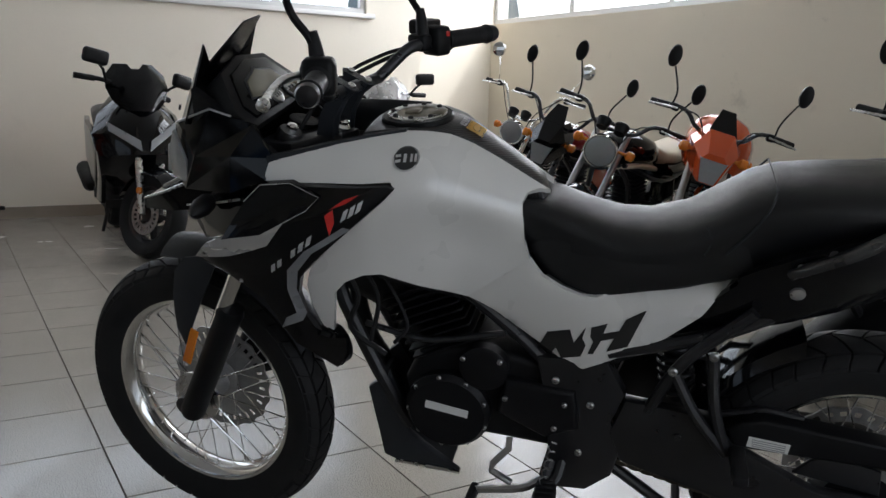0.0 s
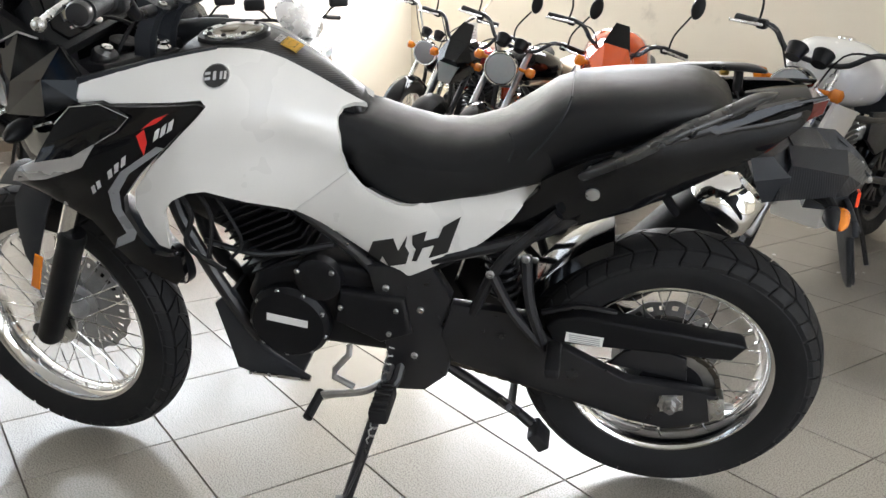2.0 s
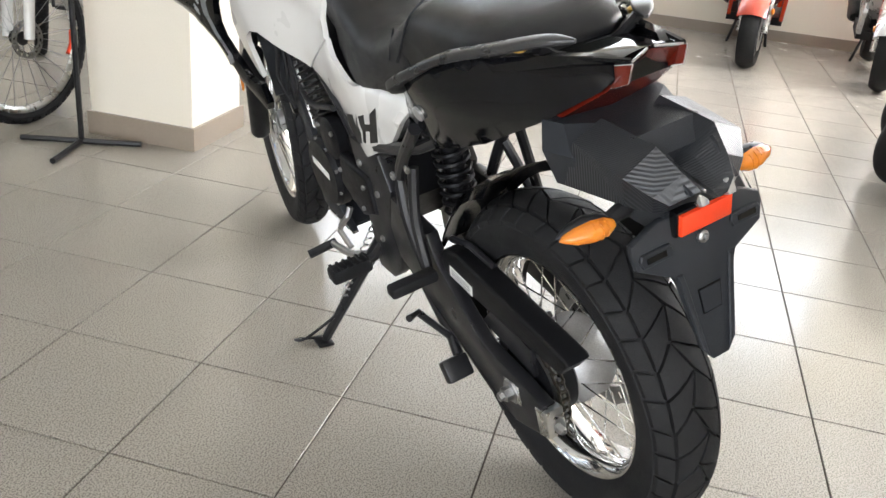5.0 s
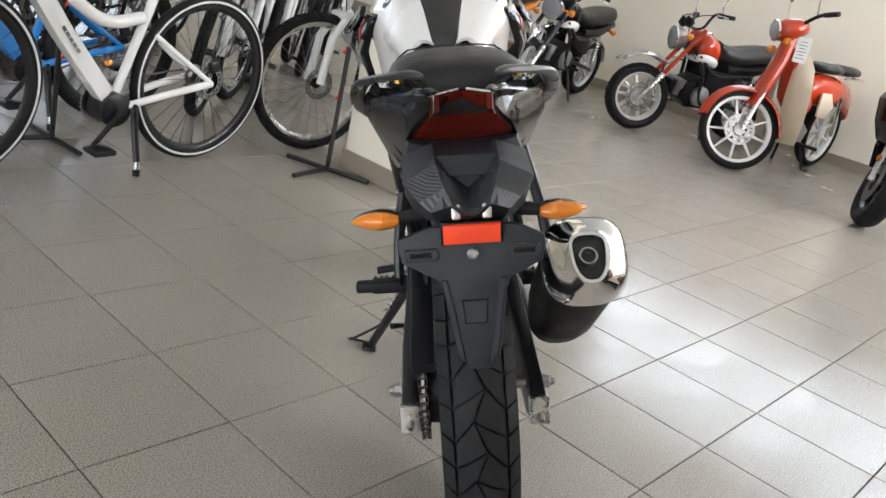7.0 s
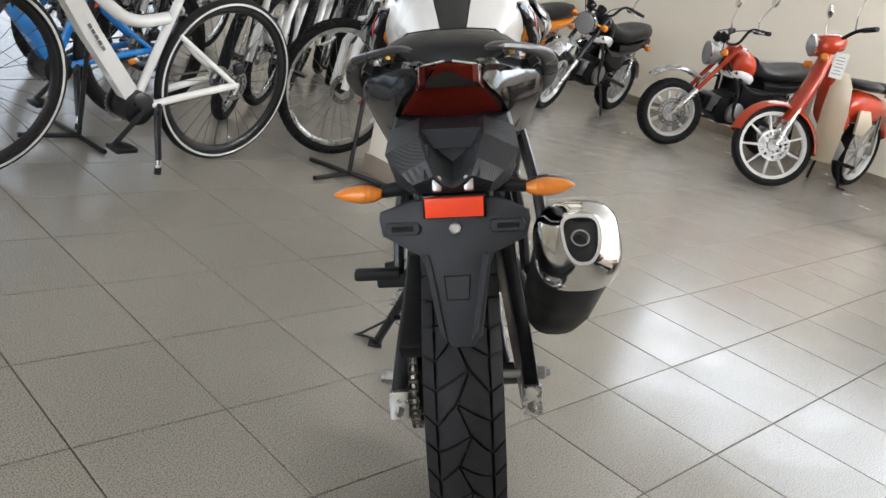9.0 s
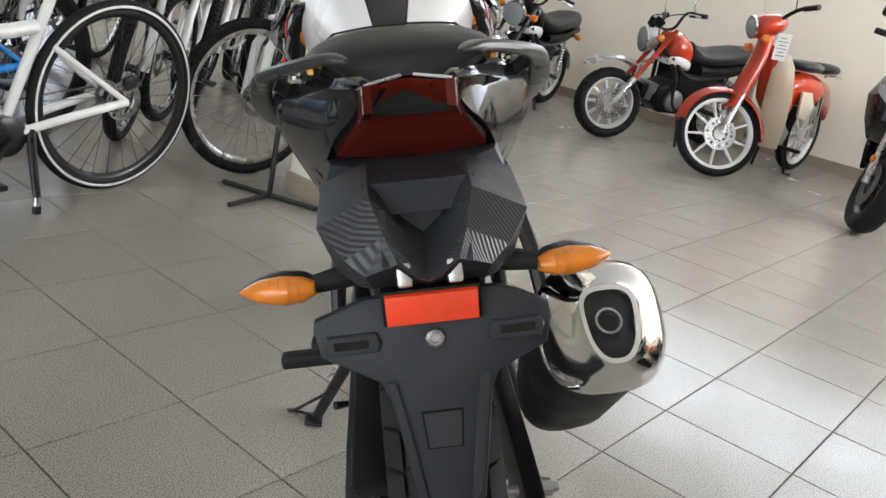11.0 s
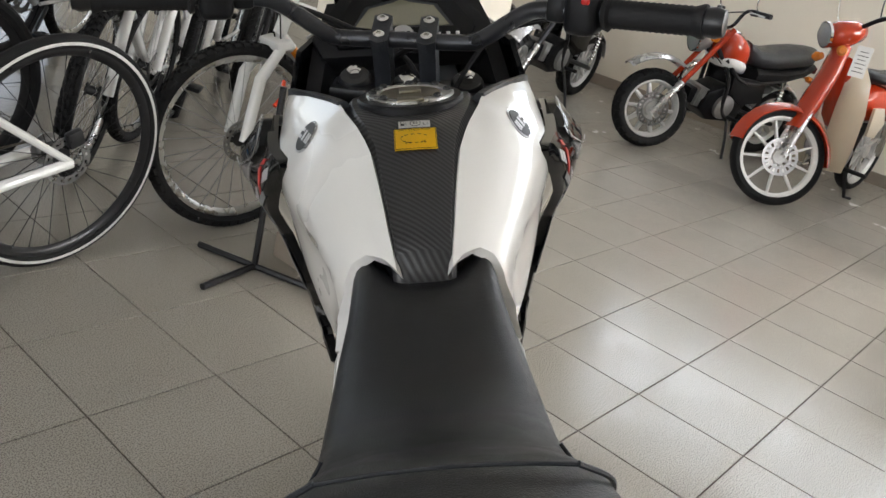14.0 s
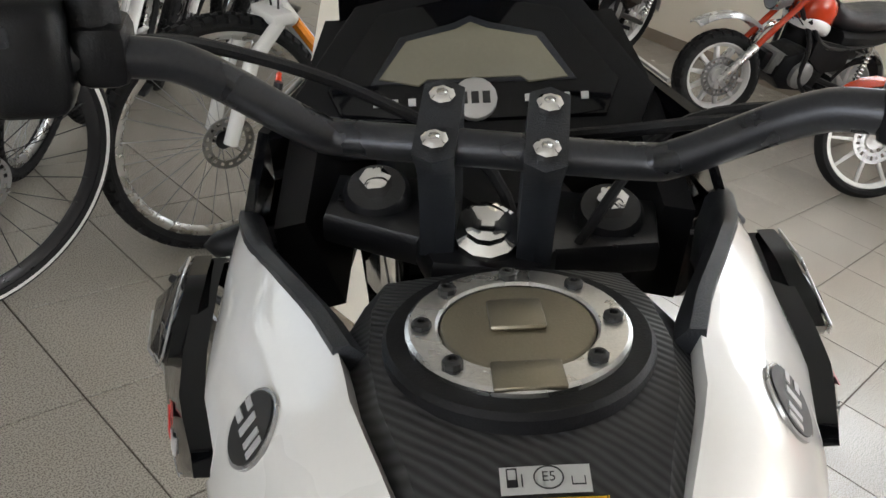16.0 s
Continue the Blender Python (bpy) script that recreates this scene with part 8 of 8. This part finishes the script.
# ---------------- bicycles ----------------
def bicycle(name, label, place, col, R=0.345, tyre=0.05, kind="mtb", spoke_m=None, stripe=False, fork_m=None, lean=0.0, accent=None, steer=0.0, tread=60):
    m = root(name, label, "bicycle", place @ pose(0, 0, 0, -lean, 0, 0), "parked bicycles")
    wb = 1.08
    rb = R - tyre * 0.85
    st = Matrix.Translation((0.93, 0, 0.85)) @ Matrix.Rotation(radians(steer), 4, Vector((-0.3, 0, 0.95)).normalized()) @ Matrix.Translation((-0.93, 0, -0.85))
    for nm, x, mm in (("rear_wheel", 0, pose(0, 0, R)), ("front_wheel", wb, st @ pose(wb, 0, R))):
        w = wire_wheel(nm, m, mm, R, rb, tyre, tread if kind == "mtb" else 0, "block", 28, 0.024, FRAMEBLK if not fork_m else ALU, tyre * 0.28, rim_w=0.026, label="spoked bicycle wheel", hub_m=FRAMEBLK, spoke_m=spoke_m or STEEL, spoke_r=0.0011)
        if stripe:
            for s in (1, -1):
                part("reflective_stripe", lathe(bmesh.new(), [(s * (tyre * 0.5 + 0.0005), R - tyre * 0.62), (s * (tyre * 0.5 + 0.0018), R - tyre * 0.5), (s * (tyre * 0.5 + 0.0005), R - tyre * 0.4), (s * tyre * 0.42, R - tyre * 0.5)], n=72, closed=True), PAPER, w, "white reflective sidewall stripe")
        disc(w, pose(0, 0.045, 0), 0.05, 0.074, 16, DISCSTEEL)
    bb, sttop, hd0, hd1 = Vector((0.44, 0, 0.28)), Vector((0.27, 0, 0.74)), Vector((0.955, 0, 0.70)), Vector((0.915, 0, 0.84))
    e = kind == "ebike"
    if e:
        bb, hd0, hd1 = Vector((0.44, 0, 0.25)), Vector((0.885, 0, 0.80)), Vector((0.85, 0, 0.95))
    if e:
        b = bmesh.new()
        loft(b, [[p + Vector((q[0], q[1], q[2])) for q in ((-0.028, -0.03, -0.02), (0.03, -0.03, -0.005), (0.03, 0.03, -0.005), (-0.028, 0.03, -0.02), (-0.045, 0.0, 0.02))] for p in (bb + Vector((0.02, 0, 0.03)), bb.lerp(hd0, 0.5), hd0 + Vector((-0.02, 0, 0.0)))])
        part("down_tube", b, col, m, "thick painted battery tube", sharp=0.9)
        part("top_tube", rod([hd1 + Vector((-0.02, 0, -0.04)), (0.7, 0, 0.72), (0.56, 0, 0.61), (0.46, 0, 0.58), (0.335, 0, 0.6)], 0.024, 12, 6), col, m, "curved painted top tube")
        b = lathe(bmesh.new(), [(-0.055, 0.04), (-0.045, 0.066), (0.045, 0.066), (0.055, 0.04)], bb, (0, 1, 0), 24)
        part("motor", b, FRAMEBLK, m, "black hub motor at the crank")
    else:
        part("down_tube", rod([bb, hd0], 0.023, 12), col, m, "painted down tube")
        part("top_tube", rod([sttop + Vector((0.0, 0, -0.07)), hd1 + Vector((0, 0, -0.04))], 0.018, 12), col, m, "painted top tube")
    part("seat_tube", rod([bb, sttop], 0.018, 12), col, m, "painted seat tube")
    part("head_tube", rod([hd0, hd1], 0.024, 12), col, m, "painted head tube")
    part("seat_post", rod([sttop, sttop + Vector((-0.07, 0, 0.2))], 0.014, 10), FRAMEBLK, m, "black seat post")
    for s in (1, -1):
        part("chain_stay", rod([bb + Vector((0, s * 0.03, 0.0)), (0.2, s * 0.055, R - 0.04), (0, s * 0.062, R)], 0.015 if e else 0.01, 10, 4), col, m, "painted chain stay")
        part("seat_stay", rod([sttop + Vector((0.01, s * 0.015, -0.05 if not e else -0.2)), (0, s * 0.062, R)], 0.011 if e else 0.008, 10), col, m, "painted seat stay")
        b = rod([(wb, s * 0.055, R), (wb - 0.035, s * 0.055, R + 0.22), hd0 + Vector((0.02, s * 0.05, -0.04))], [0.02, 0.021, 0.018], 12)
        o = part("fork_leg", b, fork_m or FRAMEBLK, m, "suspension fork leg")
        o.matrix_basis = st @ o.matrix_basis
        part("crank", rod([bb + Vector((0, s * 0.07, 0)), bb + Vector((s * 0.12, s * 0.085, -s * 0.12))], 0.011, 8), FRAMEBLK, m, "black crank arm")
        b = bmesh.new()
        block(b, bb + Vector((s * 0.12, s * 0.13, -s * 0.12)), (0.09, 0.08, 0.02), (0, 0, 0), 0.005)
        part("pedal", b, FRAMEBLK, m, "black pedal")
        g = part("grip", rod([(0.83, s * 0.2, 0.99), (0.8, s * 0.32, 0.99)], 0.017, 12), RUBBER2, m, "black grip")
        g.matrix_basis = st @ g.matrix_basis
        g = part("brake_lever", rod([(0.86, s * 0.18, 0.99), (0.9, s * 0.2, 0.97), (0.87, s * 0.29, 0.955)], 0.006, 6, 3), FRAMEBLK, m, "black brake lever")
        g.matrix_basis = st @ g.matrix_basis
        g = part("brake_hose", rod([(0.88, s * 0.18, 0.98), (1.02, s * 0.06, 0.95), (0.98, s * 0.03, 0.75), (0.95, 0.02, 0.6)], 0.003, 5, 5), RUBBER2, m, "black brake hose")
        g.matrix_basis = st @ g.matrix_basis
    for nm, b, mm in (("fork_crown", block(bmesh.new(), hd0 + Vector((0.015, 0, -0.03)), (0.06, 0.13, 0.035), (0, 16, 0), 0.01), fork_m or FRAMEBLK), ("stem", rod([hd1, hd1 + Vector((-0.015, 0, 0.1)), (0.9, 0, 0.97)], 0.016, 10), FRAMEBLK), ("handlebar", rod([(0.8, -0.32, 0.99), (0.86, -0.12, 0.975), (0.9, 0, 0.97), (0.86, 0.12, 0.975), (0.8, 0.32, 0.99)], 0.012, 10, 4), FRAMEBLK)):
        o = part(nm, b, mm, m)
        o.matrix_basis = st @ o.matrix_basis
    b = bmesh.new()
    loft(b, [oval(x, 0, 0.95, w, 0.022, 14, 2.3) for x, w in ((0.36, 0.012), (0.3, 0.025), (0.2, 0.04), (0.1, 0.07), (0.06, 0.05))])
    part("saddle", b, VINYL, m, "black saddle", sharp=1.2)
    b = bmesh.new()
    for i in range(30):
        a = 2 * math.pi * i / 30
        block(b, bb + Vector((0.082 * math.cos(a), -0.06, 0.082 * math.sin(a))), (0.008, 0.003, 0.006), (0, -math.degrees(a), 0))
    lathe(b, [(-0.062, 0.05), (-0.062, 0.081), (-0.058, 0.081), (-0.058, 0.05)], bb, (0, 1, 0), 36, True)
    part("chainring", b, STEEL, m, "steel chainring")
    part("chain", rod([bb + Vector((0, -0.06, 0.08)), (0, -0.05, R + 0.035)], 0.004, 6), CHAINM, m, "chain")
    part("chain", rod([bb + Vector((0, -0.06, -0.08)), (0, -0.05, R - 0.07)], 0.004, 6), CHAINM, m, "chain")
    b = lathe(bmesh.new(), [(-0.05, 0.05), (-0.045, 0.05), (-0.045, 0.035), (-0.03, 0.03)], (0, 0, R), (0, 1, 0), 24)
    part("cassette", b, STEEL, m, "steel cassette")
    b = bmesh.new()
    block(b, (-0.01, 0.055, R + 0.07), (0.05, 0.025, 0.05), (0, 20, 0), 0.008)
    part("brake_caliper", b, FRAMEBLK, m, "black disc brake caliper")
    if accent:
        for s in (1, -1):
            b = tube(bmesh.new(), [hd0.lerp(bb, 0.12) + Vector((0, s * 0.008, 0)), hd0.lerp(bb, 0.38) + Vector((0, s * 0.008, 0))], 0.0185, 10)
            part("frame_decal", b, accent, m, "coloured frame graphic")
    if e:
        b = bmesh.new()
        tube(b, [(0.36, 0.04, 0.27), (0.37, 0.085, 0.14), (0.375, 0.115, 0.06)], [0.016, 0.014, 0.013], 10)
        part("kickstand", b, FRAMEBLK, m, "black kickstand")
        part("kickstand_leg", rod([(0.375, 0.115, 0.06), (0.378, 0.122, 0.025)], 0.011, 10), ALU, m, "bare metal stand tip")
        part("kickstand_foot", rod([(0.377, 0.12, 0.03), (0.38, 0.126, 0.0)], 0.014, 10), RUBBER2, m, "rubber stand foot")
        b = bmesh.new()
        block(b, (0.50, 0.047, 0.44), (0.03, 0.02, 0.018), (0, 30, 0), 0.006)
        part("side_reflector", b, ORANGE, m, "amber reflector")
        for i in range(5):
            b = bmesh.new()
            block(b, bb.lerp(hd0, 0.42 + i * 0.035) + Vector((-0.01, 0.0335, 0.0)), (0.012, 0.001, 0.02), (0, 38, 0))
            part("frame_mark", b, GREYINK, m)
    return m


def cycle_stand(x, y, rz, h=0.62, label="black folding bicycle display stand"):
    m = root("bicycle_stand", label, "bicycle stand", pose(x, y, 0, 0, 0, rz), "bicycle stands")
    part("foot", rod([(0, -0.22, 0.012), (0, 0.22, 0.012)], 0.011, 8), FRAMEBLK, m)
    part("foot", rod([(0, 0, 0.014), (-0.24, 0.03, 0.012)], 0.011, 8), FRAMEBLK, m)
    part("pole", rod([(0, 0, 0.01), (0.02, 0, h)], 0.011, 8), FRAMEBLK, m, "black upright tube")
    for z in (h * 0.62, h * 0.96):
        b = bmesh.new()
        tube(b, spline([(0.02, 0.0, z), (0.05, 0.02, z + 0.03), (0.07, 0.03, z - 0.02), (0.04, 0.035, z - 0.05)], 4), 0.007, 8)
        part("hook", b, REDREFL, m, "orange coated hook")
    return m


def from_rear(x, y, heading):
    return pose(x, y, 0, 0, 0, heading)


bicycle("electric_bicycle", "white step-through electric bicycle on its kickstand", from_rear(1.31, 1.79, 190), BIKEWHITE, 0.352, 0.042, "ebike", FRAMEBLK, True, lean=3)
bicycle("electric_bicycle", "bright blue electric bicycle behind the white one", from_rear(1.23, 2.4, 191), BLUE, 0.352, 0.055, "ebike", FRAMEBLK, lean=2)
P = at(1.98, 1.86, 186, 1.08)
bicycle("mountain_bicycle", "white mountain bicycle with orange graphics and pale fork", P, BIKEWHITE, 0.335, 0.052, "mtb", fork_m=BIKEWHITE, accent=ORANGEP, steer=-14, lean=2)
for i, (x, y, h, c, a, fk) in enumerate(((1.72, 2.42, 222, BIKEWHITE, GREYINK, BIKEWHITE), (2.1, 2.75, 224, GLOSSBLK, BLUE, BIKEWHITE), (2.5, 3.0, 224, BIKEWHITE, REDINK, BIKEWHITE), (2.95, 2.55, 220, DKBLUE, BIKEWHITE, BIKEWHITE), (3.1, 3.35, 222, GLOSSBLK, ORANGEP, None), (1.2, 3.4, 214, GLOSSBLK, ORANGEP, None), (0.75, 3.6, 208, BLUE, None, None), (1.75, 3.7, 216, BIKEWHITE, DKBLUE, BIKEWHITE))):
    bicycle("mountain_bicycle", ("white mountain bicycle in the row", "black mountain bicycle with knobbly tyres", "white mountain bicycle with red graphics", "deep blue mountain bicycle beside the column", "black mountain bicycle with orange graphics", "black and orange mountain bicycle in the row", "blue mountain bicycle at the back", "white and blue mountain bicycle at the back")[i],
            at(x, y, h, 1.08), c, 0.335, 0.055, "mtb", fork_m=fk, accent=a, lean=(6, 8, 7, 5, 8, 6, 5, 7)[i], steer=(5, -6, 8, 0, 4, -5, 6, 0)[i])
cycle_stand(1.86, 1.51, 20)
cycle_stand(0.83, 2.07, 5)
cycle_stand(0.45, 2.5, -10)
